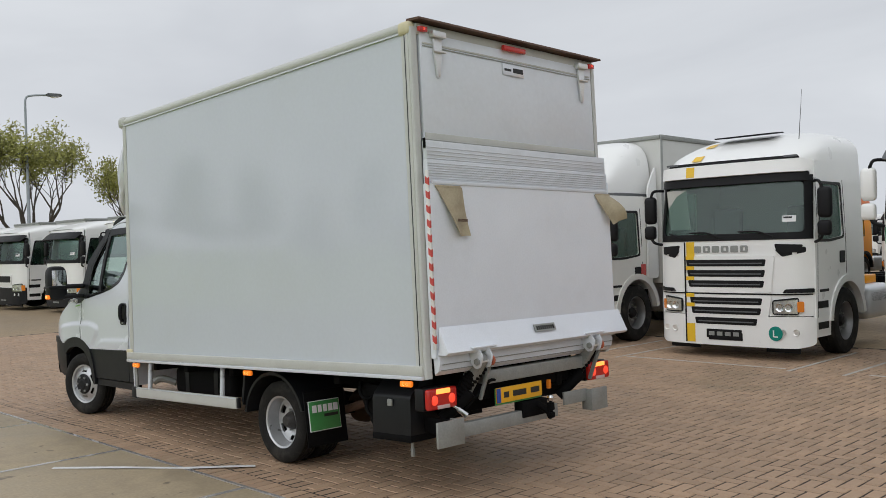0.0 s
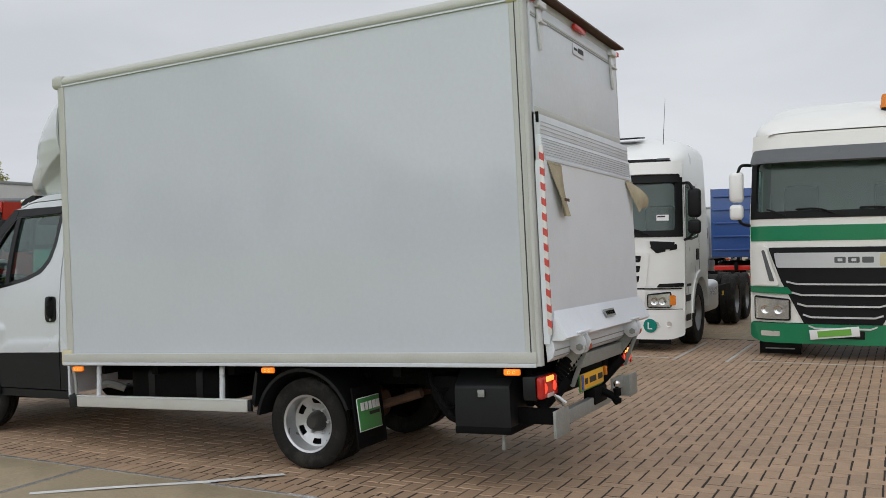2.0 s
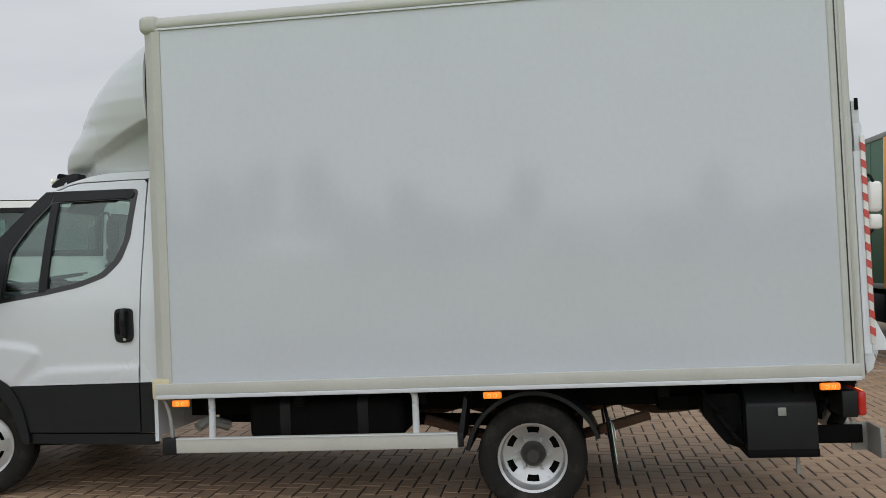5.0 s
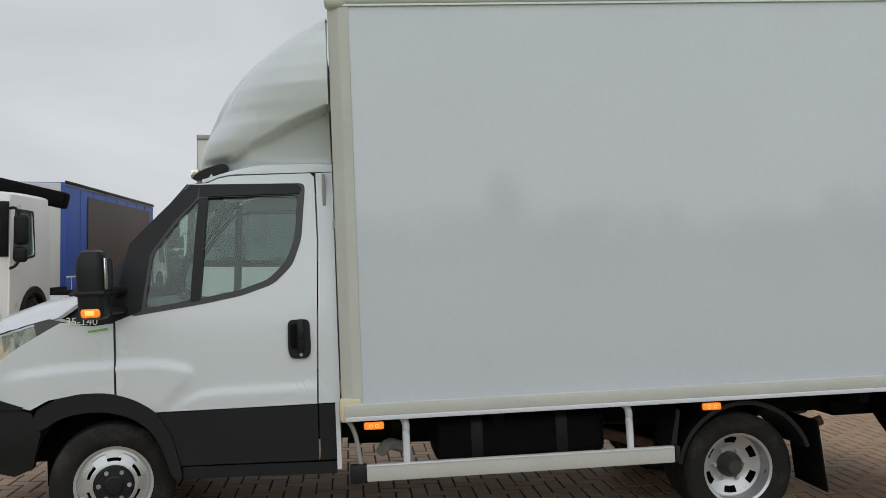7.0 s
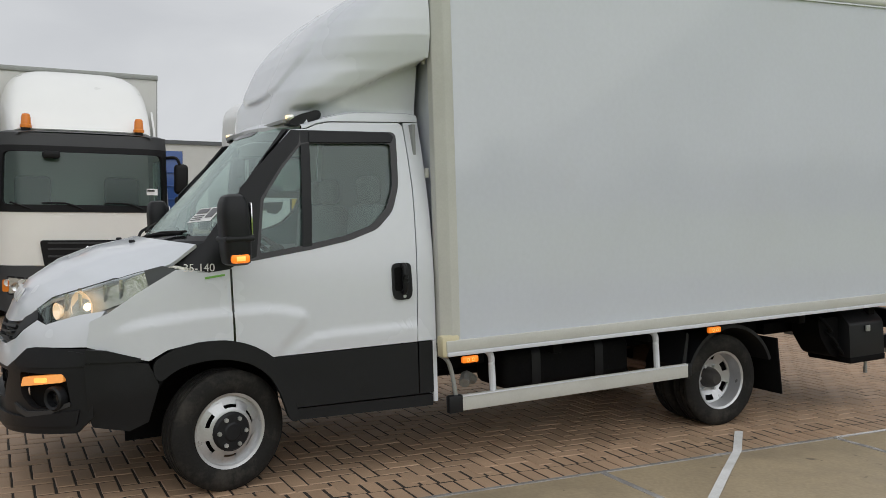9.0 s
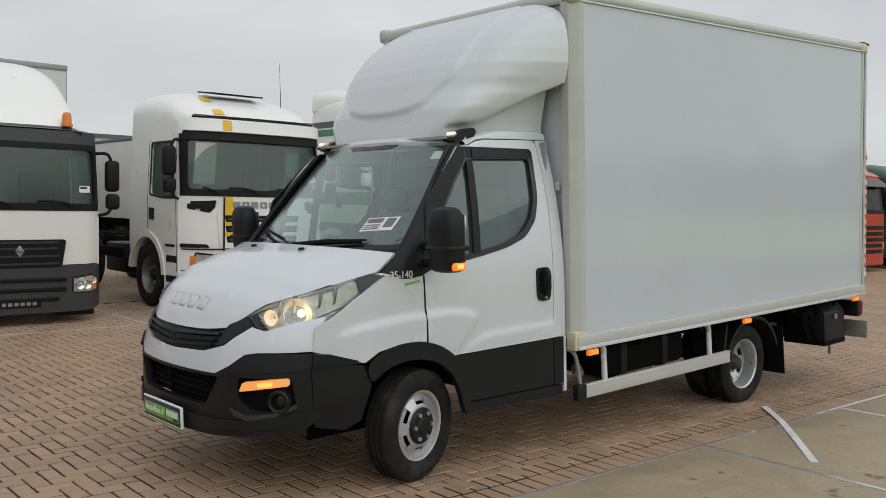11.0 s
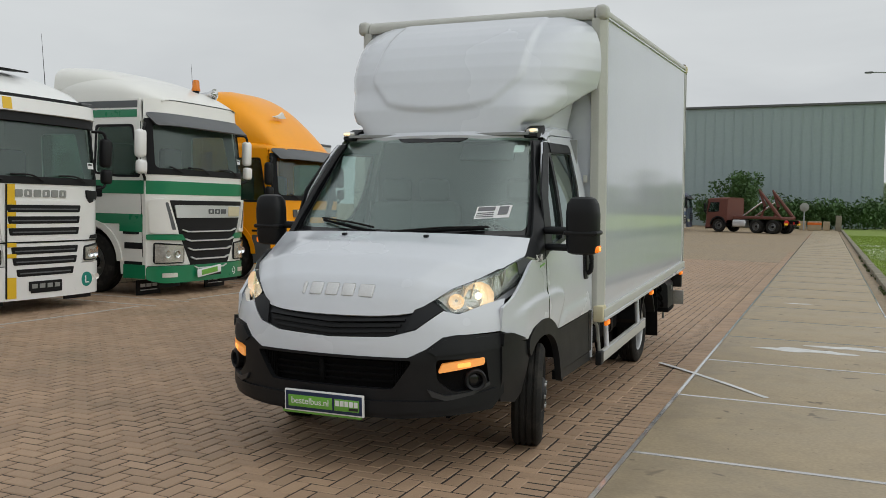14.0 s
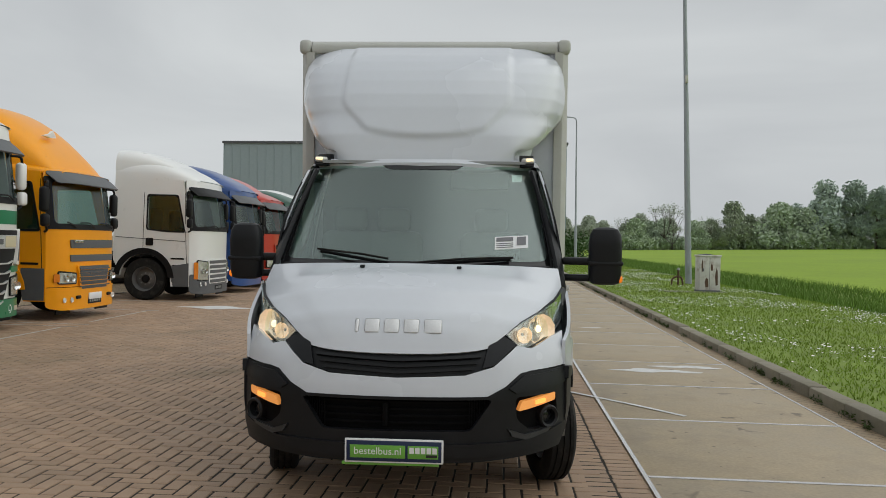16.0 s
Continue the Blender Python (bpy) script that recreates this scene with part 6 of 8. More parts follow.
        if detail:
            for k in (0.3, 0.68):
                xx = s * (x0 + (x1 - x0) * k)
                part("reflector", lathe([(0.0, -0.02), (0.035, -0.01), (0.06, 0.012)], 18, "Y", centre=(xx, fy(xx, z0) + 0.045, (z0 + z1) / 2)), CHROME, hl)
            if blinkers:
                part("indicator", panel(rounded([(s * (x1 + 0.0), z0 + 0.02), (s * (x1 + 0.075), z0 + 0.02), (s * (x1 + 0.075), z1), (s * x1, z1)], 0.02), front(0.044), 0.015, 0.1), AMBEROFF, hl, "amber indicator")
            for k in (0.0, 0.17) if fogs else ():
                xx = s * (x0 + 0.12 + k)
                part("fog_lamp", lathe([(0.0, 0.008), (0.032, 0.008), (0.044, 0.016), (0.05, 0.0)], 18, "Y", centre=(xx, fy(xx, 0.45) + 0.035, bumper_z - 0.22)), REFLECTOR, t)
        # sides with wheel arch and window
        ax = axles[0]
        arch = [(ax + 0.64 * math.cos(radians(a)), 0.50 + 0.64 * math.sin(radians(a))) for a in range(8, 172, 12)]
        top = [(-0.31 - lean * max(0, z - zs), z) for z in (zs, zt, zf)]
        outline = [(-0.29, 0.34), (-0.31, zs)] + top[1:] + [(-L, zf), (-L, 0.95)] + [(y, z) for y, z in arch[::-1] if y > -L] + [(ax + 0.66, 0.34)]
        hole = rounded([(-0.44, zs - 0.06), (-0.50 - lean * (zt - zs), zt - 0.08), (-1.32, zt - 0.08), (-1.32, zs - 0.02), (-0.85, zs - 0.06)], 0.06)
        sd = part("cab_side", panel(outline, side(s), 0.04, 0.35, [hole] if window else ()), colour, t)
        if window:
            part("side_window", panel(hole, side(s, -0.02), 0.006, 0.5), CABGLASS, sd)
            part("window_frame", panel(rounded([(-0.40, zs - 0.10), (-0.47 - lean * (zt - zs), zt - 0.04), (-1.36, zt - 0.04), (-1.36, zs - 0.05), (-0.85, zs - 0.10)], 0.06), side(s, 0.004), 0.012, 0.5, [hole]), TBLACK, sd)
        if detail:
            for y in (-0.345, -1.42):
                part("door_gap", panel([(y, 0.62 if y > -1 else 1.22), (y - 0.012, 0.62 if y > -1 else 1.22), (y - 0.012 - (lean * 0.6 if y > -1 else 0), zt), (y - (lean * 0.6 if y > -1 else 0), zt)], side(s, 0.003), 0.004, 0.6), TBLACK, sd)
            part("door_handle", panel(rounded([(-1.18, zs - 0.42), (-1.36, zs - 0.42), (-1.36, zs - 0.24), (-1.18, zs - 0.24)], 0.03), side(s, 0.012), 0.02, 0.5), TBLACK, sd)
            part("side_vent", panel(rounded([(-0.10 - 0.33, 1.02), (-0.75, 1.02), (-0.75, 0.98), (-0.43, 0.98)], 0.01), side(s, 0.006), 0.006, 0.5), TBLACK, sd)
            for z in (0.45, 0.75):
                part("step", panel([(-0.36, z), (-0.72, z), (-0.72, z + 0.10), (-0.36, z + 0.10)], side(s, 0.004), 0.03, 0.5), TBLACK, sd)
        part("wheel_arch", panel([(ax + 0.70 * math.cos(radians(a)), 0.50 + 0.70 * math.sin(radians(a))) for a in range(4, 177, 12)] + [(ax + 0.60 * math.cos(radians(a)), 0.50 + 0.60 * math.sin(radians(a))) for a in range(172, 3, -12)], side(s, 0.025), 0.10, 0.4), colour if detail else TBLACK, sd)
        # mirrors
        mr = part("mirror", box((s * (h + 0.17), -0.26, zt - 0.36), (0.20, 0.13, 0.44), 0.06, seg=3), mirrors, t, "tall door mirror")
        part("small_mirror", box((s * (h + 0.17), -0.24, zt - 0.72), (0.19, 0.12, 0.22), 0.05, seg=3), mirrors, mr)
        part("mirror_arm", tube(curve([(s * (h - 0.02), -0.36, zt - 0.05), (s * (h + 0.10), -0.24, zt - 0.06), (s * (h + 0.16), -0.24, zt - 0.20)]), 0.022), TBLACK, mr)
        part("mirror_arm", tube(curve([(s * (h - 0.02), -0.34, zt - 0.92), (s * (h + 0.10), -0.24, zt - 0.88), (s * (h + 0.16), -0.24, zt - 0.78)]), 0.022), TBLACK, mr)
    # roof: rises from the brow to the rear
    rings = []
    for k in range(11):
        q = k / 10
        y = -lean * (zf - zs) - 0.02 - q * (L - lean * (zf - zs) - 0.02)
        zc = zf + (zr - zf) * math.sin(min(1, q * 1.35) * math.pi / 2) ** 0.8 + 0.02
        e = 0.55
        ww = (sx(zf) - 0.24 * (1 - smooth(q, 0, 0.22)))
        rings.append([Vector((ww * math.copysign(abs(math.cos(a)) ** e, math.cos(a)), y, zf - 0.03 + (zc - zf + 0.03) * abs(math.sin(a)) ** e)) for a in (math.pi * j / 24 for j in range(25))])
    bmr = loft(rings, closed=False)
    bmesh.ops.contextual_create(bmr, geom=[v for v in bmr.verts if abs(v.co.y + L) < 0.002])
    part("roof", bmr, roof_mat, t, angle=45)
    a0 = lean * (zf - zs) + 0.02

    def crown(x, y, off=0.0):
        q = min(1, max(0, (-y - a0) / (L - a0)))
        zc = zf + (zr - zf) * math.sin(min(1, q * 1.35) * math.pi / 2) ** 0.8 + 0.02
        ww = sx(zf) - 0.24 * (1 - smooth(q, 0, 0.22))
        k = min(1, abs(x) / ww) ** (1 / 0.55)
        return Vector((x, y, zf - 0.03 + (zc - zf + 0.03) * math.sqrt(max(0, 1 - k * k)) ** 0.55 + off))
    SHAPES[t.name] = (front, side, crown)
    part("cab_back", box((0, -L + 0.03, (zf + 0.9) / 2), (W - 0.12, 0.04, zf - 0.9)), colour, t)
    part("cab_floor", box((0, -L / 2 - 0.12, 1.15), (W - 0.16, L - 0.4, 0.10)), TBLACK, t)
    part("dashboard", box((0, -0.55, zs - 0.10), (W - 0.2, 0.35, 0.24), 0.05), INTERIOR, t)
    for x in (-0.62, 0.62):
        part("seat", box((x, -1.35, zs + 0.05), (0.5, 0.16, 0.85), 0.07), SEATCLOTH, t)
    if visor:
        part("sun_visor", panel(rounded([(-h * 0.97, zt - 0.06), (h * 0.97, zt - 0.06), (h * 0.96, zt + 0.15), (-h * 0.96, zt + 0.15)], 0.05), lambda x, z: Vector((x, fy(x, z) + 0.02 + 0.20 * smooth(zt + 0.15 - z, 0, 0.2), z)), 0.025, c), visor, t, "long sun visor")
    if detail:
        for x in (-0.75, 0.05, 0.70):
            wp = part("wiper", tube(curve([front(0.03)(x, zs - 0.01), front(0.05)(x + 0.22, zs + 0.07), front(0.03)(x + 0.52 if x < 0.6 else x + 0.25, zs + 0.075)]), 0.012), TBLACK, t)
        lb = part("price_label", panel([(-h * 0.70, zs + 0.20), (-h * 0.84, zs + 0.20), (-h * 0.84, zs + 0.29), (-h * 0.70, zs + 0.29)], front(0.004), 0.003, 0.3), PAPER, t, "white price label in the screen")
        part("label_bar", panel([(-h * 0.71, zs + 0.25), (-h * 0.80, zs + 0.25), (-h * 0.80, zs + 0.275), (-h * 0.71, zs + 0.275)], front(0.007), 0.002, 0.3), INK, lb)
        for s in (-1, 1):
            part("nose_vent", panel(rounded([(s * h * 0.70, zs - 0.30), (s * h * 0.93, zs - 0.24), (s * h * 0.93, zs - 0.16), (s * h * 0.62, zs - 0.20)], 0.02), front(0.006), 0.01, 0.2), TBLACK, nose_panel) if panel_top else None
            part("scuff_flap", box((s * 0.78, -0.20, low - 0.02), (0.5, 0.03, 0.12)), TBLACK, t)
        pl = part("number_plate", panel([(-0.27, low + 0.08), (0.27, low + 0.08), (0.27, low + 0.19), (-0.27, low + 0.19)], front(0.037), 0.006, 0.4), TBLACK, t, "front number plate")
        for i in range(6):
            part("plate_bar", panel([(-0.21 + i * 0.075, low + 0.11), (-0.16 + i * 0.075, low + 0.11), (-0.16 + i * 0.075, low + 0.16), (-0.21 + i * 0.075, low + 0.16)], front(0.040), 0.003, 0.4), GALV, pl)
    if beacons:
        for x, y, z in beacons:
            bc = part("beacon", lathe([(0.0, 0.20), (0.045, 0.19), (0.06, 0.15), (0.065, 0.05), (0.075, 0.04), (0.075, 0.0)], 20, "Z", centre=(x, y, z)), AMBEROFF, t, "amber roof beacon")
            part("beacon_foot", cyl((x, y, z - 0.05), (x, y, z + 0.03), 0.06), TBLACK, bc)
    # chassis, axles
    if rear:
        for s in (-1, 1):
            part("chassis_rail", box((s * 0.42, -rear / 2 - 0.6, 0.86), (0.09, rear - 0.6, 0.26), 0.01), CHASSIS, t)
        part("fuel_tank", box((-0.86, -3.0, 0.70), (0.62, 1.1, 0.55), 0.10, seg=3), ALU, t)
        part("battery_box", box((0.86, -2.95, 0.70), (0.60, 0.9, 0.5), 0.05), TBLACK, t)
        part("rear_lamp_bar", box((0, -rear, 0.80), (2.3, 0.06, 0.16), 0.01), REDLENS, t)
    part("front_axle", cyl((-0.9, axles[0], 0.5), (0.9, axles[0], 0.5), 0.07), CHASSIS, t)
    for y in axles:
        for s in (-1, 1):
            lorry_wheel(t, s * (h - 0.16), y, rim=rim)
            if y != axles[0]:
                part("wheel", lathe([(0.25, -0.13), (0.42, -0.15), (0.5, -0.11), (0.5, 0.11), (0.42, 0.15), (0.25, 0.13)], 28), RUBBER, t, m=pose(s * (h - 0.50), y, 0.5))
    if body:
        y0, y1 = body_y
        z0, z1 = body_z
        w = 2.48
        bd = part("load_body", box((0, (y0 + y1) / 2, (z0 + z1) / 2), (w, y0 - y1, z1 - z0), 0.02), body_mat, t, body)
        for s in (-1, 1):
            for k in range(2 if "box" in body else 9):
                yy = y0 - 0.04 - (y0 - y1 - 0.08) * (k / (1 if "box" in body else 8))
                part("body_post", box((s * (w / 2), yy, (z0 + z1) / 2), (0.03, 0.06 if "box" in body else 0.045, z1 - z0 - 0.04), 0.008), body_mat if "curtain" in body else GALV, bd)
            part("body_rail", box((s * (w / 2), (y0 + y1) / 2, z1 - 0.03), (0.04, y0 - y1, 0.09), 0.01), GALV, bd)
            part("body_rail", box((s * (w / 2), (y0 + y1) / 2, z0 + 0.03), (0.04, y0 - y1, 0.09), 0.01), GALV, bd)
        part("body_rail", box((0, y0 + 0.008, z1 - 0.03), (w, 0.03, 0.08), 0.01), GALV, bd)
        for s in (-1, 1):
            part("side_rail", box((s * 1.16, (y0 + y1) / 2 - 0.3, 0.55), (0.03, (y0 - y1) * 0.45, 0.10), 0.01), ALU, t)
            part("side_rail", box((s * 1.16, (y0 + y1) / 2 - 0.3, 0.82), (0.03, (y0 - y1) * 0.45, 0.10), 0.01), ALU, t)
    if air:
        rings = []
        for k in range(9):
            q = k / 8
            y = -0.70 - q * (L - 0.70)
            zc = zr - 0.22 + (air - zr + 0.22) * math.sin(q * math.pi / 2) ** 0.8
            ww = 0.98 + 0.20 * q
            rings.append([Vector((ww * math.copysign(abs(math.cos(a)) ** 0.5, math.cos(a)), y, zr - 0.30 + (zc - zr + 0.30) * abs(math.sin(a)) ** 0.5)) for a in (math.pi * j / 20 for j in range(21))])
        bma = loft(rings, closed=False)
        bmesh.ops.recalc_face_normals(bma, faces=bma.faces)
        bmesh.ops.solidify(bma, geom=bma.faces[:], thickness=0.03)
        part("air_deflector", bma, colour, t, angle=45)
    return t


def at(x, y):
    """A lorry at the yard's edge that looks west."""
    return pose(x, y, 0, 0, 0, 90)


sc = lorry("white cab lorry with a yellow stripe and bare chassis", at(7.22, 0.22), TWHITE, W=2.46, L=2.15, zs=1.80, zt=2.62, zf=2.88, zr=3.40, visor=None,
           grille=(), bumper_z=0.64, head=(0.74, 1.05, 0.69, 0.86), stripe=None, rear=7.8, axles=(-1.45, -5.4, -6.75), panel_top=1, low=0.19)
front, side, crown = SHAPES[sc.name]
ug = part("upper_grille", panel(rounded([(-0.70, 0.975), (0.70, 0.975), (0.76, 1.52), (-0.76, 1.52)], 0.05), front(0.022), 0.03, 0.12), TWHITE, sc, "white grille panel with black slots")
lg = part("lower_grille", panel(rounded([(-0.66, 0.63), (0.66, 0.63), (0.71, 0.945), (-0.71, 0.945)], 0.05), front(0.030), 0.03, 0.12), TWHITE, sc, "white lower grille panel")
for z, w, par, off in ((1.42, 0.64, ug, 0.026), (1.265, 0.625, ug, 0.026), (1.11, 0.61, ug, 0.026), (0.855, 0.58, lg, 0.034), (0.71, 0.56, lg, 0.034), (0.555, 0.50, sc, 0.034)):
    part("grille_slot", panel(rounded([(-w + 0.02, z - 0.052), (w - 0.02, z - 0.052), (w, z + 0.048), (-w, z + 0.048)], 0.022), front(off), 0.01, 0.12), TBLACK, par)
    part("slot_mesh", panel([(-w + 0.06, z - 0.018), (w - 0.06, z - 0.018), (w - 0.06, z + 0.0), (-w + 0.06, z + 0.0)], front(off + 0.003), 0.006, 0.12), TGREY, par)
    if z > 0.6:
        part("yellow_stripe", panel([(0.50, z + 0.05), (0.64, z + 0.05), (0.64, z + 0.105), (0.50, z + 0.105)], front(off + 0.004), 0.004, 0.2), TYELLOW, par, "yellow film stripe")
part("panel_seam", panel([(-1.2, 0.952), (1.2, 0.952), (1.2, 0.970), (-1.2, 0.970)], front(0.016), 0.02, 0.06), TBLACK, sc)
part("yellow_stripe", panel([(0.50, 1.52), (0.64, 1.52), (0.64, 1.74), (0.50, 1.74)], front(0.006), 0.004, 0.2), TYELLOW, sc)
part("yellow_stripe", panel([(0.50, 0.22), (0.64, 0.22), (0.64, 0.50), (0.50, 0.50)], front(0.036), 0.004, 0.2), TYELLOW, sc)
part("stripe_edge", panel([(0.64, 0.22), (0.665, 0.22), (0.665, 1.74), (0.64, 1.74)], front(0.038), 0.004, 0.2), TBLACK, sc)
for i in range(6):
    x = 0.44 - 0.150 * i
    part("name_block", panel(rounded([(x - 0.058, 1.575), (x + 0.058, 1.575), (x + 0.058, 1.675), (x - 0.058, 1.675)], 0.02), front(0.014), 0.012, 0.4, [rounded([(x - 0.022, 1.60), (x + 0.022, 1.60), (x + 0.022, 1.65), (x - 0.022, 1.65)], 0.008)] if i % 2 else ()), GALV, sc, "grey name block")
for s in (-1, 1):
    part("nose_vent", panel(rounded([(s * 0.80, 1.56), (s * 1.06, 1.56), (s * 1.13, 1.67), (s * 0.76, 1.69)], 0.03), front(0.022), 0.03, 0.06), TBLACK, sc, "black nose vent")
    part("corner_scoop", panel(rounded([(s * 0.86, 0.985), (s * 1.22, 0.985), (s * 1.22, 1.045), (s * 0.90, 1.035)], 0.015), front(0.026), 0.03, 0.06), TBLACK, sc)
    part("roof_clip", box((s * 0.95, -0.20, 2.945), (0.20, 0.03, 0.03), 0.008), TGREY, sc)
part("visor_band", panel(rounded([(-1.18, 2.585), (1.18, 2.585), (1.17, 2.72), (-1.17, 2.72)], 0.03), front(0.055), 0.05, 0.1), TBLACK, sc, "black band over the screen")
part("brow_lip", panel(rounded([(-1.19, 2.715), (1.19, 2.715), (1.16, 2.90), (-1.16, 2.90)], 0.06), front(0.10), 0.10, 0.1), TWHITE, sc, "white brow over the screen")
part("roof_seam", panel([(-1.05, 2.915), (1.05, 2.915), (1.03, 2.955), (-1.03, 2.955)], front(0.02), 0.02, 0.1), TBLACK, sc)
part("yellow_stripe", panel([(0.50, 2.73), (0.64, 2.73), (0.64, 2.885), (0.50, 2.885)], front(0.106), 0.004, 0.2), TYELLOW, sc)
for y0, y1 in ((-0.28, -0.42), (-0.72, -0.90)):
    part("yellow_stripe", panel([(0.50, y0), (0.66, y0), (0.66, y1), (0.50, y1)], lambda u, v: crown(u, v, 0.008), 0.0, 0.05), TYELLOW, sc)
part("plate_holder", panel(rounded([(-0.26, 0.30), (0.30, 0.30), (0.30, 0.43), (-0.26, 0.43)], 0.01), front(0.045), 0.015, 0.3), TBLACK, sc, "worn dark plate holder")
for i in range(4):
    part("holder_bar", panel([(-0.22 + i * 0.13, 0.335), (-0.13 + i * 0.13, 0.335), (-0.13 + i * 0.13, 0.395), (-0.22 + i * 0.13, 0.395)], front(0.048), 0.005, 0.3), GALV, sc)
part("learner_badge", lathe([(0.0, 0.006), (0.10, 0.004), (0.105, 0.0)], 28, "Y", centre=(-0.76, 0.002, 0.40)), TEAL, sc, "round teal badge with letter L")
for z, w, d in ((0.40, 0.018, 0.10), (0.355, 0.06, 0.018)):
    part("badge_letter", box((-0.745 - (0.02 if w > 0.03 else -0.012), 0.010, z), (w, 0.006, d)), PAPER, sc)
part("roof_hatch", box((0.05, -0.98, 3.385), (0.95, 0.42, 0.022), 0.008, rot=pose(0, 0, 0, -6)), TBLACK, sc, "black roof hatch")
part("antenna", cyl((-0.80, -0.85, 3.2), (-0.82, -0.95, 4.0), 0.006, 0.002, 6), TBLACK, sc)
part("screen_paper", box((0.86, -0.20, 2.24), (0.34, 0.006, 0.62), rot=pose(0, 0, 0, -9)), BOXWALL, sc)
part("orange_clamp", box((-0.75, -3.2, 1.05), (0.4, 0.5, 0.14), 0.02), TORANGE, sc)
part("exhaust_stack", cyl((-0.85, -2.45, 1.15), (-0.85, -2.45, 1.75), 0.20, n=28), ALU, sc, "bright ribbed silencer")
for k in range(9):
    a = radians(20 * k + 90)
    part("silencer_rib", cyl((-0.85 + 0.2 * math.cos(a), -2.45 + 0.2 * math.sin(a), 1.17), (-0.85 + 0.2 * math.cos(a), -2.45 + 0.2 * math.sin(a), 1.73), 0.012, n=6), ALU, sc)
part("exhaust_pipe", tube(curve([(-0.85, -2.45, 1.7), (-0.85, -2.45, 2.2), (-0.85, -2.5, 2.34), (-0.85, -2.62, 2.40)]), 0.05), RUST, sc)
for i in range(6):
    part("chassis_cross", box((0, -2.6 - i * 0.8, 0.95), (1.0 + 0.2 * (i % 2), 0.12, 0.16), 0.01), CHASSIS, sc)
for s in (-1, 1):
    part("side_rail", box((s * 1.15, -3.7, 0.78), (0.04, 2.2, 0.16), 0.01), CHASSIS, sc)
    part("reflector", box((s * 1.175, -3.9, 0.70), (0.012, 0.10, 0.08)), TYELLOW, sc)

xf = lorry("white lorry cab with green bands and a chrome-slatted grille", at(7.10, -3.24) @ Matrix.Diagonal((1.025, 1.025, 1.025, 1)), TCREAM, W=2.44, L=2.25, zs=1.98, zt=2.76, zf=3.12, zr=3.60, visor=TGREY,
           bands=((1.62, 1.83, TGREEN),), grille=(0.355, 1.105, 0.42, 0.80, 5), grille_mat=TBLACK, chrome=True, bumper=TGREEN, bumper_z=0.48, head=(0.68, 1.14, 0.54, 0.80),
           mirrors=TWHITE, rear=6.0, axles=(-1.45, -5.2), low=0.21, beacons=((-0.55, -0.75, 3.45),), air=3.74, fogs=False, blinkers=False)
front, side, crown = SHAPES[xf.name]
gt_ = part("grille_top", panel(rounded([(-0.76, 1.02), (0.76, 1.02), (0.95, 1.53), (-0.95, 1.53)], 0.04), front(0.02), 0.03, 0.12), TBLACK, xf, "black upper grille")
part("name_bar", panel(rounded([(-0.83, 1.25), (0.83, 1.25), (0.87, 1.455), (-0.87, 1.455)], 0.03), front(0.040), 0.02, 0.12), ALU, gt_, "silver bar with name blocks")
for i in range(3):
    x = 0.02 - i * 0.17
    part("name_block", panel(rounded([(x - 0.07, 1.315), (x + 0.07, 1.315), (x + 0.07, 1.395), (x - 0.07, 1.395)], 0.012), front(0.046), 0.006, 0.3, [rounded([(x - 0.03, 1.335), (x + 0.03, 1.335), (x + 0.03, 1.375), (x - 0.03, 1.375)], 0.008)] if i < 2 else ()), TGREY, gt_)
part("bar_cover", panel(rounded([(-0.46, 1.27), (-0.80, 1.27), (-0.82, 1.44), (-0.46, 1.44)], 0.015), front(0.046), 0.006, 0.3), CREAM, gt_, "yellowed plate on the silver bar")
dp = part("dealer_plate", box((0.10, 0.075, 0.37), (0.62, 0.012, 0.13), 0.004, rot=pose(0, 0, 0, 0, 6, 0)), PAPER, xf, "crooked pale green dealer plate")
part("plate_field", box((0.10, 0.083, 0.37), (0.42, 0.006, 0.085), rot=pose(0, 0, 0, 0, 6, 0)), GREENSIGN, dp)
part("letter_badge", lathe([(0.055, 0.006), (0.075, 0.004), (0.078, 0.0)], 24, "Y", centre=(-0.64, 0.0, 0.33)), PAPER, xf)
for z, w, d in ((0.335, 0.012, 0.07), (0.305, 0.045, 0.012)):
    part("badge_letter", box((-0.63 - (0.012 if w > 0.03 else -0.008), 0.008, z), (w, 0.006, d)), PAPER, xf)
part("air_horn", lathe([(0.10, 0.10), (0.09, 0.08), (0.04, -0.05), (0.03, -0.25)], 18, "Y", centre=(-0.82, -0.65, 3.42)), CHROME, xf)
part("antenna", cyl((-0.60, -0.85, 3.40), (-0.60, -0.90, 3.95), 0.006, 0.002, 6), TBLACK, xf)
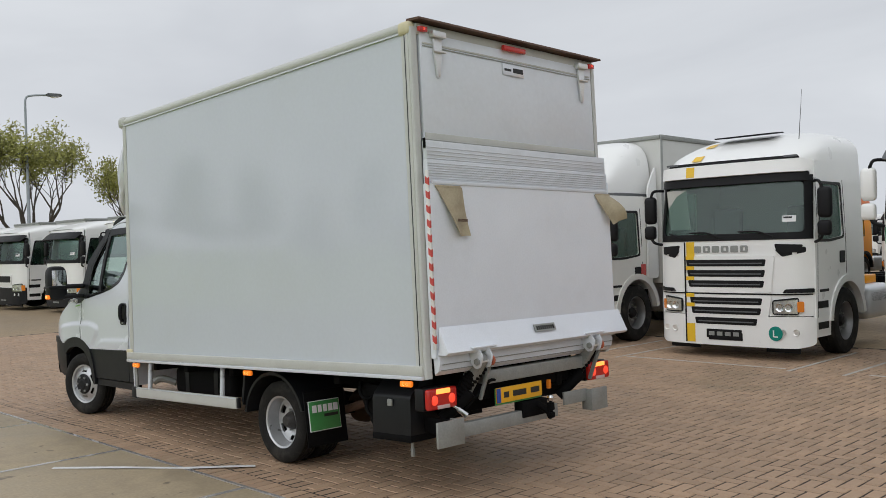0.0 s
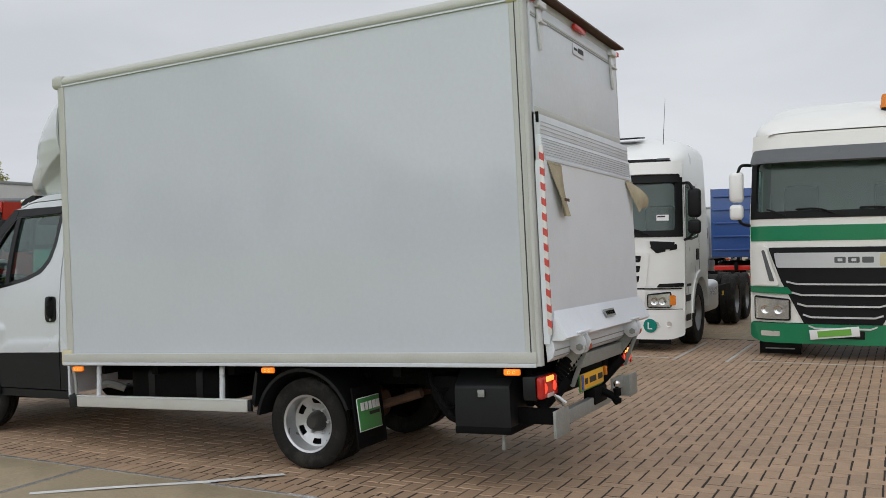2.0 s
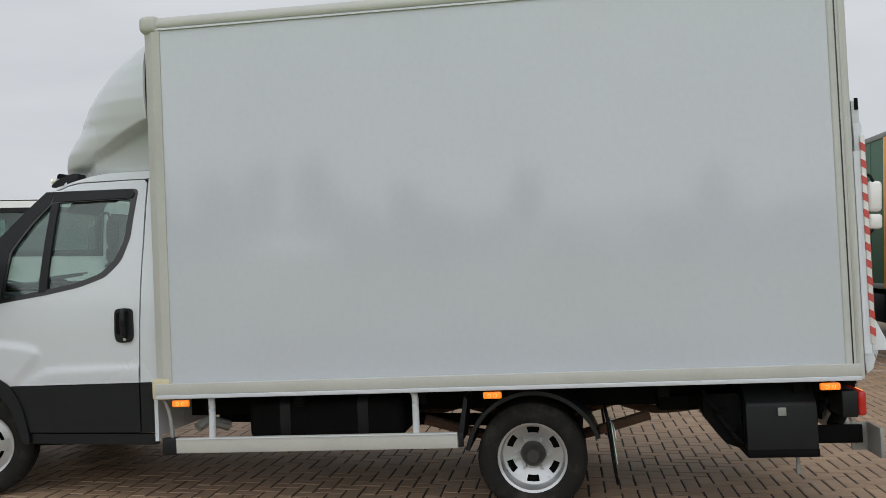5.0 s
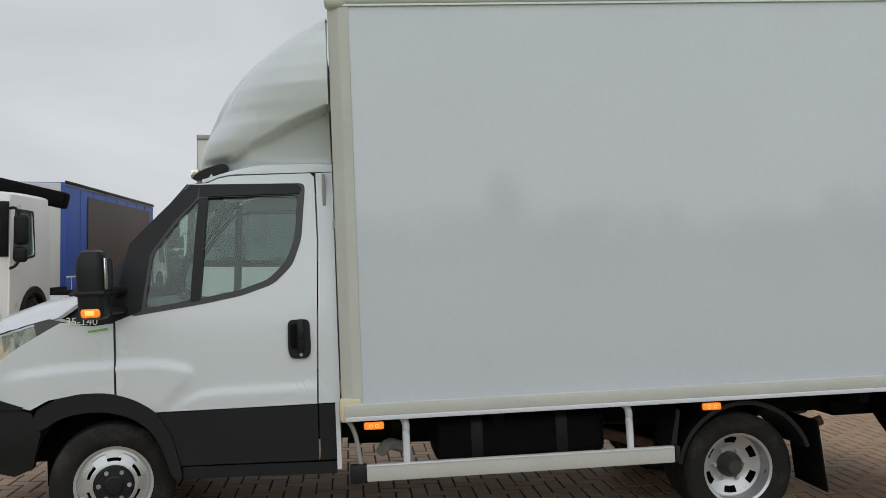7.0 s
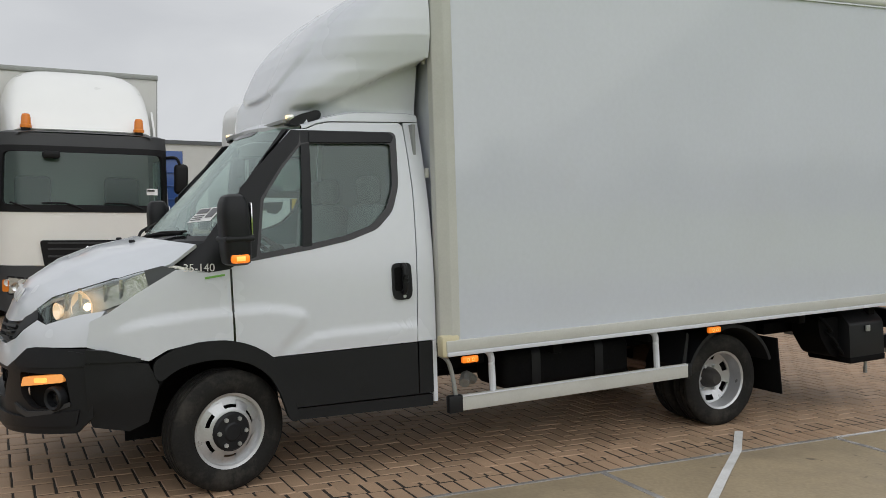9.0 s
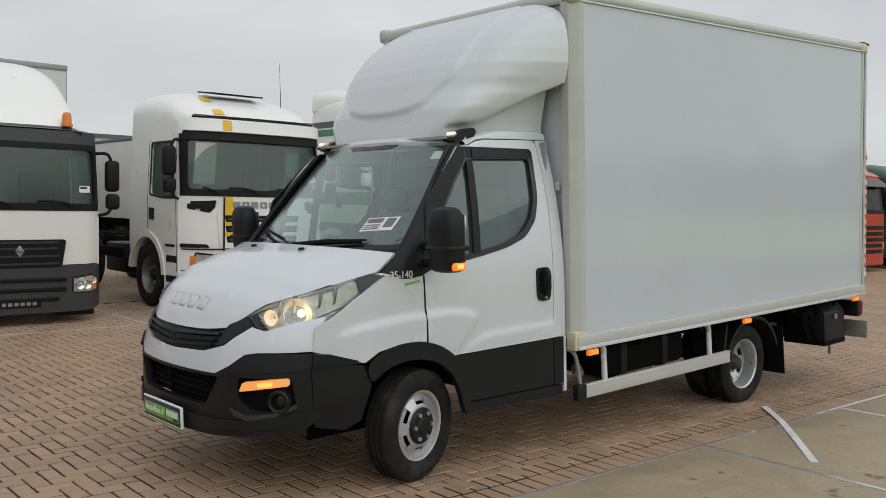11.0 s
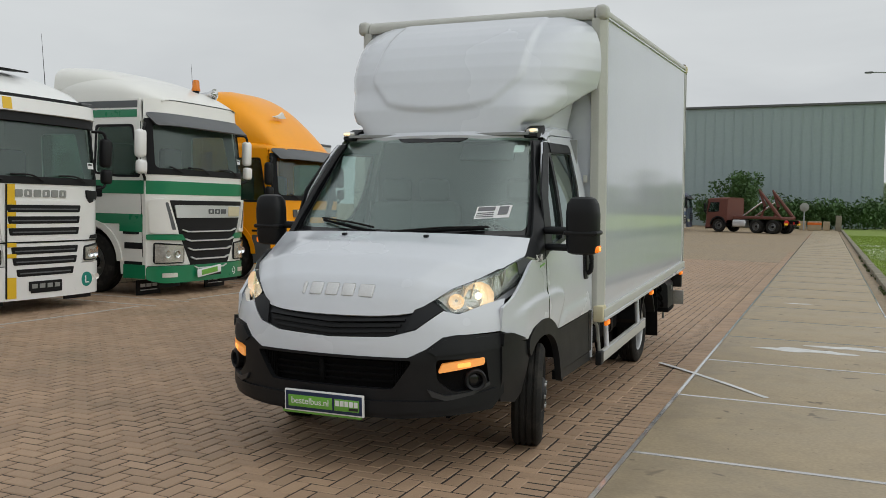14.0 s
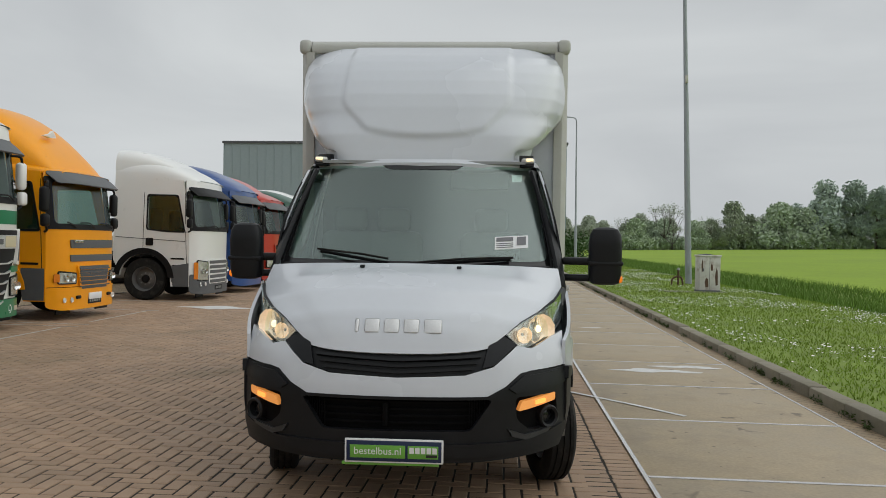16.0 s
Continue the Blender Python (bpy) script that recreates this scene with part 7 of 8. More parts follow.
for s in (-1, 1):
    mfp = part("mud_flap", box((s * 0.86, -0.55, 0.12), (0.56, 0.02, 0.24)), TBLACK, xf, "black flap with white bars")
    for i in range(3):
        part("flap_bar", box((s * 0.86 - 0.14 + i * 0.14, -0.537, 0.15), (0.11, 0.006, 0.055)), PAPER, mfp)
    part("flap_bar", box((s * 0.86, -0.537, 0.075), (0.40, 0.006, 0.016)), PAPER, mfp)
    part("corner_duct", panel(rounded([(s * 0.80, 1.00), (s * 1.20, 1.00), (s * 1.22, 1.53), (s * 0.99, 1.56)], 0.05), front(0.055), 0.055, 0.06), TCREAM, xf, "white corner air duct")
    # flat grey patch on the duct: the shade of its inner recess, as colour
    part("duct_gap", panel(rounded([(s * 0.86, 1.06), (s * 0.93, 1.06), (s * 1.04, 1.49), (s * 1.00, 1.50)], 0.02), front(0.059), 0.005, 0.1), TGREY, xf)
    part("green_wing", panel(rounded([(s * 0.62, 0.885), (s * 1.22, 0.90), (s * 1.22, 0.985), (s * 0.70, 0.985)], 0.02), front(0.03), 0.03, 0.06), TGREEN, xf)
    part("side_skirt", box((s * 1.2, -3.2, 0.62), (0.04, 1.6, 0.72), 0.03), TCREAM if s > 0 else TGREEN, xf)
    part("roof_lamp", box((s * 0.82, -0.26, 3.06), (0.12, 0.06, 0.04), 0.012), REFLECTOR, xf)
    for z0, z1, y0, y1, mm in ((2.83, 2.95, -0.52, -2.2, TGREEN), (2.98, 3.09, -0.52, -2.2, TGREY), (1.14, 1.30, -0.36, -2.2, TGREEN), (1.02, 1.14, -0.36, -0.82, TGREEN), (0.28, 0.50, -0.30, -0.74, TGREEN)):
        part("side_band", panel([(y0, z0), (y1, z0), (y1, z1), (y0, z1)], side(s, 0.006), 0.006, 0.5), mm, xf)

cf = lorry("orange lorry with a green curtain body and roof deflector", at(7.02, -6.66), TORANGE, W=2.44, L=1.75, zs=1.66, zt=2.48, zf=2.62, zr=2.80, visor=TGREY,
           grille=(0.53, 0.97, 0.54, 0.66, 6), grille_mat=TGREY, bumper_z=0.58, head=(0.70, 1.08, 0.66, 0.82), rear=8.0, axles=(-1.35, -6.2), body="green curtain body", body_mat=CURTAIN,
           body_y=(-2.05, -8.4), body_z=(1.05, 3.62), low=0.18, beacons=((-0.85, -0.55, 2.70), (0.85, -0.55, 2.70)))
for z, d in ((1.355, 0.075), (1.10, 0.06)):
    part("grille_slot", panel(rounded([(-0.84, z - d), (0.84, z - d), (0.86, z + d), (-0.86, z + d)], 0.03), lambda x, z: Vector((x, 0.012 - 0.08 * (x / 1.22) ** 2, z)), 0.02, 0.2), TGREY, cf)
rings = []
for k in range(12):
    q = k / 11
    w, zt_ = 1.02 + 0.20 * q, 2.66 + 1.20 * math.sin(q * math.pi / 2) ** 0.85
    rings.append([Vector((w * math.copysign(abs(math.cos(a)) ** 0.55, math.cos(a)), -0.30 - 1.70 * q, 2.55 + (zt_ - 2.55) * abs(math.sin(a)) ** 0.5)) for a in (math.pi * j / 24 for j in range(25))])
bmd = loft(rings, closed=False)
shell(bmd, 0.03)
part("air_deflector", bmd, TORANGE, cf, "large orange roof deflector", angle=60)
part("deflector_mark", slab([(0.1, 3.30), (0.22, 3.42), (0.30, 3.36), (0.55, 3.30), (0.30, 3.28)], "Y", -0.72, -0.78), PAPER, cf)
part("headboard", box((0, -2.0, 2.3), (2.5, 0.08, 2.52), 0.02), TORANGE, cf)
part("body_corner", box((-1.24, -2.1, 2.3), (0.05, 0.16, 2.5), 0.01), TORANGE, cf)
part("body_corner", box((1.24, -2.1, 2.3), (0.05, 0.16, 2.5), 0.01), TORANGE, cf)
for i in range(7):
    part("curtain_strap", box((-1.262, -2.6 - i * 0.85, 1.25), (0.012, 0.05, 0.45), 0.004), TBLACK, cf)
for i in range(3):
    part("name_block", box((0.74 - i * 0.11, 0.0, 1.40), (0.085, 0.05, 0.055), 0.006), CHROME, cf)

for i in range(5):
    part("grille_bar", panel([(-0.60 + 0.0 * i, 0.58 + 0.078 * i), (0.60, 0.58 + 0.078 * i), (0.60, 0.60 + 0.078 * i), (-0.60, 0.60 + 0.078 * i)], lambda x, z: Vector((x, 0.060 - 0.08 * (x / 1.22) ** 2, z)), 0.02, 0.2), TGREY, cf)
part("plate_holder", box((0.0, 0.04, 0.40), (0.52, 0.02, 0.12), 0.006), PAPER, cf, "white blank plate")
for s in (-1, 1):
    part("bumper_eye", box((s * 0.62, 0.015, 0.40), (0.16, 0.05, 0.06), 0.02), TBLACK, cf)

for s in (-1, 1):
    part("slot_fog", panel(rounded([(s * 0.80, 0.30), (s * 1.06, 0.30), (s * 1.06, 0.37), (s * 0.80, 0.37)], 0.015), SHAPES[xf.name][0](0.038), 0.012, 0.1), REFLECTOR, xf)

rd = lorry("white delivery lorry with box body and two amber beacons", at(7.30, 3.73), TCREAM, W=2.28, L=1.75, zs=1.56, zt=2.36, zf=2.58, zr=2.66, visor=None, lean=0.10,
           grille=(), bumper=TDARK, bumper_z=0.78, head=(0.70, 0.98, 0.42, 0.60), rear=7.0, axles=(-1.25, -5.2), body="white box body", body_mat=BOXWALL,
           body_y=(-1.95, -8.4), body_z=(1.0, 3.70), low=0.16, beacons=((-0.74, -0.40, 2.66), (0.74, -0.40, 2.66)), roof_mat=TDARK, brow=TDARK)
rings = []
for k in range(12):
    q = k / 11
    w, zt_ = 0.90 + 0.14 * q ** 0.7, 2.66 + 0.98 * math.sin(q * math.pi / 2) ** 0.9
    rings.append([Vector((w * math.copysign(abs(math.cos(a)) ** 0.45, math.cos(a)), -0.42 - 1.46 * q, 2.60 + (zt_ - 2.60) * abs(math.sin(a)) ** 0.45)) for a in (math.pi * j / 24 for j in range(25))])
bmd = loft(rings, closed=False)
shell(bmd, 0.03)
part("air_deflector", bmd, TWHITE, rd, "white roof air deflector", angle=60)
for s in (-1, 1):
    part("side_fairing", panel(rounded([(-1.55, 1.10), (-1.90, 1.10), (-1.90, 3.15), (-1.62, 2.75)], 0.08), lambda y, z: Vector((s * (1.16 + 0.02 * math.sin(z)), y, z)), 0.03, 0.3), TWHITE, rd, "white side fairing behind the cab")
gp = part("grille", panel(rounded([(-0.54, 0.76), (0.54, 0.76), (0.60, 1.13), (-0.60, 1.13)], 0.05), lambda x, z: Vector((x, 0.035 - 0.08 * (x / 1.14) ** 2, z)), 0.03, 0.15), TBLACK, rd, "black grille with grey bars")
for z in (0.80, 0.90, 1.0, 1.08):
    part("grille_bar", panel([(-0.50, z), (0.50, z), (0.50, z + 0.025), (-0.50, z + 0.025)], lambda x, z: Vector((x, 0.048 - 0.08 * (x / 1.14) ** 2, z)), 0.015, 0.2), TGREYPL, gp)
part("maker_badge", slab([(0, 1.06), (0.06, 0.98), (0, 0.90), (-0.06, 0.98)], "Y", -0.02, 0.05, 0.005), CHROME, rd)
part("interior_mirror", box((0.45, 0.05, 2.28), (0.22, 0.12, 0.10), 0.03), TBLACK, rd)
for i in range(3):
    part("bumper_slot", box((0, 0.035, 0.34 + 0.13 * i), (1.2 - 0.2 * (i == 0), 0.03, 0.05), 0.012), TBLACK, rd)
part("warning_label", box((-1.145, -1.45, 1.25), (0.012, 0.14, 0.22)), REDPAINT, rd)

rt = lorry("white long-distance tractor with black lower trim", at(6.50, -12.45), TWHITE, W=2.46, L=2.15, zs=1.72, zt=2.56, zf=2.86, zr=3.38, visor=TBLACK, grille=(0.40, 0.98, 0.66, 0.72, 5),
           grille_mat=TGREY, bumper=TGREY, bumper_z=0.62, head=(0.74, 1.10, 0.50, 0.92), rear=5.6, axles=(-1.40, -5.0), low=0.16, air=3.62)
front, side, crown = SHAPES[rt.name]
for s in (-1, 1):
    part("lower_trim", panel([(-0.31, 0.34), (-0.68, 0.34), (-0.74, 0.62), (-0.74, 0.82), (-0.31, 0.90)], side(s, 0.012), 0.02, 0.3), TGREY, rt, "dark lower side trim")
    part("arch_trim", panel([(-1.40 + 0.74 * math.cos(radians(a)), 0.50 + 0.74 * math.sin(radians(a))) for a in range(4, 177, 12)] + [(-1.40 + 0.60 * math.cos(radians(a)), 0.50 + 0.60 * math.sin(radians(a))) for a in range(172, 3, -12)], side(s, 0.032), 0.05, 0.4), TBLACK, rt)
    # no fold here: a thin grey strip paints the shaded crease line
    part("side_crease", panel([(-0.40, 1.42), (-2.1, 1.50), (-2.1, 1.485), (-0.40, 1.405)], side(s, 0.004), 0.004, 0.6), TGREY, rt)
    part("side_fairing", box((s * 1.19, -2.75, 0.72), (0.04, 1.0, 0.70), 0.03), TGREY, rt)
    part("lower_trim", panel([(-0.32, 0.36), (-0.70, 0.36), (-0.74, 0.64), (-0.74, 0.92), (-0.32, 0.92)], SHAPES[cf.name][1](s, 0.012), 0.02, 0.3), TGREY, cf, "dark grey steps")
blue = lorry("blue lorry cab parked in the row", at(6.50, -15.85), TBLUE, zs=1.75, zt=2.55, zf=2.82, zr=3.36, visor=TGREY, grille=(0.5, 1.35, 0.7, 0.8, 5), rear=6.0, axles=(-1.4, -5.0), detail=False, air=3.55)
red = lorry("red lorry cab with white roof gear", at(6.50, -19.0), TRED, zs=1.72, zt=2.5, zf=2.72, zr=3.1, visor=TGREY, grille=(0.5, 1.35, 0.7, 0.8, 5), rear=6.0, axles=(-1.4, -5.0), detail=False, air=3.5)
green = lorry("dark green lorry cab in the row", at(6.50, -22.2), TDARKGREEN, zs=1.75, zt=2.5, zf=2.75, zr=3.2, visor=TGREY, grille=(0.5, 1.35, 0.7, 0.8, 5), rear=6.0, axles=(-1.4, -5.0), detail=False)
gen = lorry("white lorry with an orange-red bumper in the far row", at(6.9, -29.6), TWHITE, bumper=TDEEPORANGE, visor=TBLACK, grille=(0.7, 1.4, 0.7, 0.8, 5), rear=6.0, axles=(-1.4, -5.0), detail=False)
beige = lorry("cream lorry with a dark grille in the far row", at(7.2, -34.0), TCREAM, bumper=TBLACK, zr=3.1, visor=TBLACK, grille=(0.7, 1.3, 0.7, 0.8, 3), rear=6.0, axles=(-1.4, -5.0), detail=False)
navy = lorry("navy lorry in the far row", at(7.2, -38.3), TNAVY, bumper=TNAVY, zr=3.3, visor=TBLACK, grille=(0.7, 1.4, 0.7, 0.8, 4), rear=6.0, axles=(-1.4, -5.0), detail=False)
bw = lorry("white lorry with blue bands in the far row", at(7.6, -59.5), TWHITE, bands=((1.2, 1.5, TBLUE), (2.64, 2.76, TBLUE)), grille=(0.5, 1.1, 0.7, 0.8, 4), rear=6.0, axles=(-1.4, -5.0), detail=False)
for src, x, y in ((gen, 7.0, -25.6), (rt, 7.2, -42.4), (beige, 7.2, -46.6), (blue, 7.3, -50.8), (rt, 7.4, -55.0), (bw, 7.8, -64.5), (navy, 7.9, -69.0)):
    copy_thing(src, at(x, y))
# north end of the row
man = lorry("white lorry with a black grille and mirrors, northern row", at(6.3, 22.3), TWHITE, zs=1.60, zt=2.36, zf=2.58, zr=2.86, visor=TBLACK, bumper_z=0.75, grille=(0.88, 1.20, 0.62, 0.66, 1), rear=7.5, axles=(-1.4, -5.6), bumper=TBLACK, body="white box body", body_mat=BOXWALL, body_y=(-2.3, -8.4), body_z=(1.0, 3.05))
copy_thing(man, at(6.0, 25.9))
copy_thing(man, at(5.8, 29.4))
fridge = lorry("white lorry with a dark cooling unit", at(6.6, 18.9), TWHITE, zs=1.75, zt=2.50, zf=2.70, zr=2.78, rear=7.5, axles=(-1.4, -5.6), detail=False, grille=(0.6, 1.3, 0.7, 0.75, 4), body="white box body", body_mat=BOXWALL, body_y=(-2.5, -8.6), body_z=(1.0, 3.6))
part("cooling_unit", slab(rounded([(-2.45, 2.62), (-1.85, 2.70), (-1.75, 2.9), (-1.85, 3.42), (-2.45, 3.50)], 0.08), "X", -1.0, 1.0, 0.03), TBLACK, fridge, "black cooling unit")
rman = lorry("red lorry with a dark brow and amber beacons", at(6.9, 15.4), TRED, zs=1.78, zt=2.56, zf=2.84, zr=2.96, visor=TGREY, roof_mat=TGREY, grille=(0.75, 1.30, 0.7, 0.75, 2), rear=7.5, axles=(-1.4, -5.6), detail=False, beacons=((-0.75, -0.5, 2.9), (0.75, -0.5, 2.9)))
sea = lorry("sea-green lorry cab in the row", at(7.0, 12.0), TSEA, zs=1.78, zt=2.56, zf=2.80, zr=3.35, visor=TGREY, grille=(0.55, 1.35, 0.7, 0.8, 4), rear=7.0, axles=(-1.4, -5.4), detail=False)
crane = lorry("white lorry with a folded dark loading crane", at(7.0, 8.5), TWHITE, zs=1.70, zt=2.40, zf=2.56, zr=2.64, grille=(0.55, 1.2, 0.7, 0.8, 4), rear=8.0, axles=(-1.3, -5.4), detail=False)
part("crane_boom", box((-0.2, -2.6, 2.85), (2.3, 0.30, 0.28), 0.05, rot=pose(0, 0, 0, 0, -13, 0)), CHASSIS, crane, "folded black crane boom")
part("crane_badge", box((0.25, -2.44, 2.95), (0.30, 0.02, 0.16), rot=pose(0, 0, 0, 0, -13, 0)), REDPAINT, crane)
part("crane_column", cyl((0.4, -2.6, 1.0), (0.4, -2.6, 3.0), 0.22), CHASSIS, crane)
part("crane_ram", cyl((-0.9, -2.45, 2.5), (0.3, -2.45, 2.75), 0.05), CHROME, crane)
# second row behind the first
orange2 = lorry("orange lorry cab with bare chassis in the back row", at(27.5, 7.2), TORANGE, roof_mat=TDEEPORANGE, zs=1.8, zt=2.6, zf=2.85, zr=3.3, rear=7.0, axles=(-1.4, -5.0), detail=False, grille=(0.6, 1.4, 0.7, 0.8, 5))
trailer = lorry("blue curtain-sided lorry with a brown mesh panel", pose(27.7, 10.30, 0, 0, 0, -90), TWHITE, zs=1.6, zt=2.3, zf=2.55, zr=2.75, rear=11.5, axles=(-1.4, -6.6, -8.1), detail=False, bumper=TRED, body="blue curtain body", body_mat=BLUETARP, body_y=(-2.6, -12.0), body_z=(0.78, 3.42))
part("mesh_panel", box((1.262, -6.7, 2.20), (0.012, 7.0, 1.98), 0.004), BROWNTARP, trailer, "brown mesh side panel")
part("side_board", box((1.268, -7.3, 0.97), (0.03, 9.4, 0.44), 0.010), BLUETARP, trailer)
for i in range(15):
    part("lashing_strap", box((1.290, -2.95 - 0.62 * i, 0.97), (0.010, 0.035, 0.46), 0.003), WHITETAPE, trailer)
part("lashing_rail", box((1.286, -7.3, 1.20), (0.012, 9.4, 0.035), 0.003), WHITETAPE, trailer)
part("top_rail", box((1.262, -7.3, 3.42), (0.05, 9.44, 0.07), 0.012), TBLACK, trailer)
part("rear_door", box((0, -12.03, 2.10), (2.3, 0.03, 2.6), 0.01), BOXWALL, trailer)
cont = lorry("blue container lorry seen from behind", pose(34.5, 0.45, 0, 0, 0, -90), TBLUE, rear=10.0, axles=(-1.4, -7.5, -8.8), detail=False, body="dark blue box container", body_mat=TBLUE, body_y=(-2.5, -10.0), body_z=(1.15, 3.42))
for i in range(5):
    part("container_rib", box((0, -10.03, 1.4 + 0.44 * i), (2.3, 0.06, 0.05), 0.01), TBLUE, cont)
for src, x, y in ((man, 28.0, 4.0), (bw, 28.0, -8.0), (gen, 28.0, -12.0), (navy, 29.0, -16.0)):
    copy_thing(src, at(x, y))
# a third row closes the yard to the east
for k in range(15):
    copy_thing((man, gen, bw, beige, rt)[k % 5], at(54.0, -18.0 + 4.2 * k))
# grey trailers in the back row
def box_trailer(label, m, top):
    gt = thing("trailer", label, "trailer", m)
    part("load_body", box((0, 0, (1.1 + top) / 2), (13.0, 2.5, top - 1.1), 0.03), BOXWALL, gt)
    part("roof_edge", box((0, 0, top + 0.03), (13.04, 2.54, 0.10), 0.02), TGREY, gt)
    part("chassis_frame", box((0, 0, 0.95), (12.0, 1.0, 0.3), 0.02), CHASSIS, gt)
    for x in (3.0, 4.3, 5.6, -5.0):
        for s in (-1, 1):
            part("wheel", lathe([(0.25, -0.13), (0.42, -0.15), (0.5, -0.11), (0.5, 0.11), (0.42, 0.15), (0.25, 0.13), (0.25, -0.13)], 28, "Y"), RUBBER, gt, m=pose(x, s * 1.05, 0.5))
    return gt


box_trailer("grey box trailer with a dark roof edge", pose(24, -24, 0), 4.0)
box_trailer("pale grey box trailer behind the first row", pose(26, -4.6, 0), 3.45)

# ---- surroundings ----
CLAD = mat("grey_green_cladding", (0.305, 0.375, 0.385), 0.55, vary=0.05, scale=0.15, grain=4)
LEAF = mat("spring_leaf", (0.060, 0.105, 0.022), 0.7, vary=0.3, scale=0.6, grain=12, island="island")
LEAFYEL = mat("young_yellow_leaf", (0.30, 0.30, 0.075), 0.7, vary=0.3, scale=0.8, grain=12, island="island")
LEAFDARK = mat("dark_shrub_leaf", (0.060, 0.125, 0.035), 0.7, vary=0.3, scale=0.6, grain=12, island="island")
# far foliage: aerial haze is mixed into these three pale leaf colours
LEAFHAZE = mat("haze_paled_leaf", (0.40, 0.45, 0.34), 0.8, vary=0.25, scale=0.1, grain=3, island="island")
LEAFHAZEMID = mat("haze_paled_mid_leaf", (0.39, 0.47, 0.33), 0.8, vary=0.25, scale=0.1, grain=3, island="island")
LEAFHAZEDIM = mat("haze_paled_dim_leaf", (0.40, 0.48, 0.41), 0.8, vary=0.25, scale=0.1, grain=3, island="island")
BARK = mat("grey_bark", (0.085, 0.072, 0.058), 0.9, vary=0.3, scale=6, bump=0.5)
POLEMAT = mat("galvanised_pole", (0.33, 0.36, 0.38), 0.5, metal=0.4, vary=0.1, scale=3)
BLADE = mat("grass_blade", (0.215, 0.315, 0.035), 0.8, vary=0.3, scale=0.8, grain=14, island="island")
LONGBLADE = mat("long_grass_blade", (0.125, 0.225, 0.028), 0.8, vary=0.3, scale=0.8, grain=14, island="island")
PETAL = mat("daisy_petal", (0.80, 0.80, 0.76), 0.7, vary=0.05)
CABINET = mat("stained_white_cabinet", (0.58, 0.57, 0.53), 0.5, vary=0.08, scale=5, spots=0.85, spot_color=(0.20, 0.135, 0.08))

# warehouse at the yard's end: clad bays with raised seams
hall = thing("warehouse", "grey-green clad warehouse behind shrubs at the yard's end", "warehouse", pose(0, 0, 0, 0, 0.7, 0), kind="structure")
for i in range(10):
    part("wall_bay", box((30.5 - 3.82 * (i + 0.5), -100, 6.2), (3.80, 19.8, 12.6), 0.0), CLAD, hall)
    for k in range(4):
        part("wall_seam", box((30.5 - 3.82 * i - 0.955 * k, -90.08, 6.2), (0.07, 0.06, 12.6)), CLAD, hall)
part("roof_trim", box((11.4, -100, 12.55), (38.5, 20.2, 0.25), 0.03), TGREY, hall)
low_hall = thing("warehouse", "long low grey warehouse behind the lorries", "warehouse", pose(75, -30, 0), kind="structure")
part("wall", box((0, 0, 3.2), (20, 60, 6.4)), BOXWALL, low_hall)
part("roof_trim", box((0, 0, 6.5), (20.3, 60.3, 0.3)), TGREY, low_hall)


def leaf_cloud(bm_v, bm_f, centre, radius, n, size, rng, flat=0.8):
    """Adds n small leaf quads round a centre, thinner towards the outside."""
    for _ in range(n):
        d = Vector((rng.gauss(0, 1), rng.gauss(0, 1), rng.gauss(0, 1))).normalized() * radius * rng.random() ** 0.45
        p = Vector(centre) + Vector((d.x, d.y, d.z * flat))
        u = Vector((rng.gauss(0, 1), rng.gauss(0, 1), rng.gauss(0, 1))).normalized()
        v = u.orthogonal().normalized()
        s = size * rng.uniform(0.6, 1.3)
        k = len(bm_v)
        bm_v += [p - u * s, p + v * s * 0.55, p + u * s, p - v * s * 0.55]
        bm_f.append((k, k + 1, k + 2, k + 3))


def mesh_part(name, v, f, material, parent, label=""):
    me = bpy.data.meshes.new(name)
    me.from_pydata(v, [], f)
    me.materials.append(material)
    o = new(name, me)
    o.parent = parent
    if label:
        tagged(o, label)
    return o


def limb(bm, p, d, length, r, depth, rng, tips, spread=0.6, n=6):
    """Grows a limb and its branches; the ends are kept for the leaves."""
    pts, rs = [Vector(p)], [r]
    d = Vector(d).normalized()
    for i in range(4):
        d = (d + Vector((rng.gauss(0, 0.12), rng.gauss(0, 0.12), 0.10))).normalized()
        pts.append(pts[-1] + d * length / 4)
        rs.append(r * (1 - 0.11 * (i + 1)))
    tube(pts, rs, n, bm)
    if depth == 0:
        tips.append(pts[-1])
        tips.append(pts[2])
        return
    for k in range(3 if depth > 1 else 3):
        q = (d + Vector((rng.gauss(0, spread), rng.gauss(0, spread), rng.uniform(-0.1, 0.45)))).normalized()
        limb(bm, pts[-1 if k else 3], q, length * rng.uniform(0.60, 0.82), rs[-1] * 0.72, depth - 1, rng, tips, spread, max(4, n - 1))


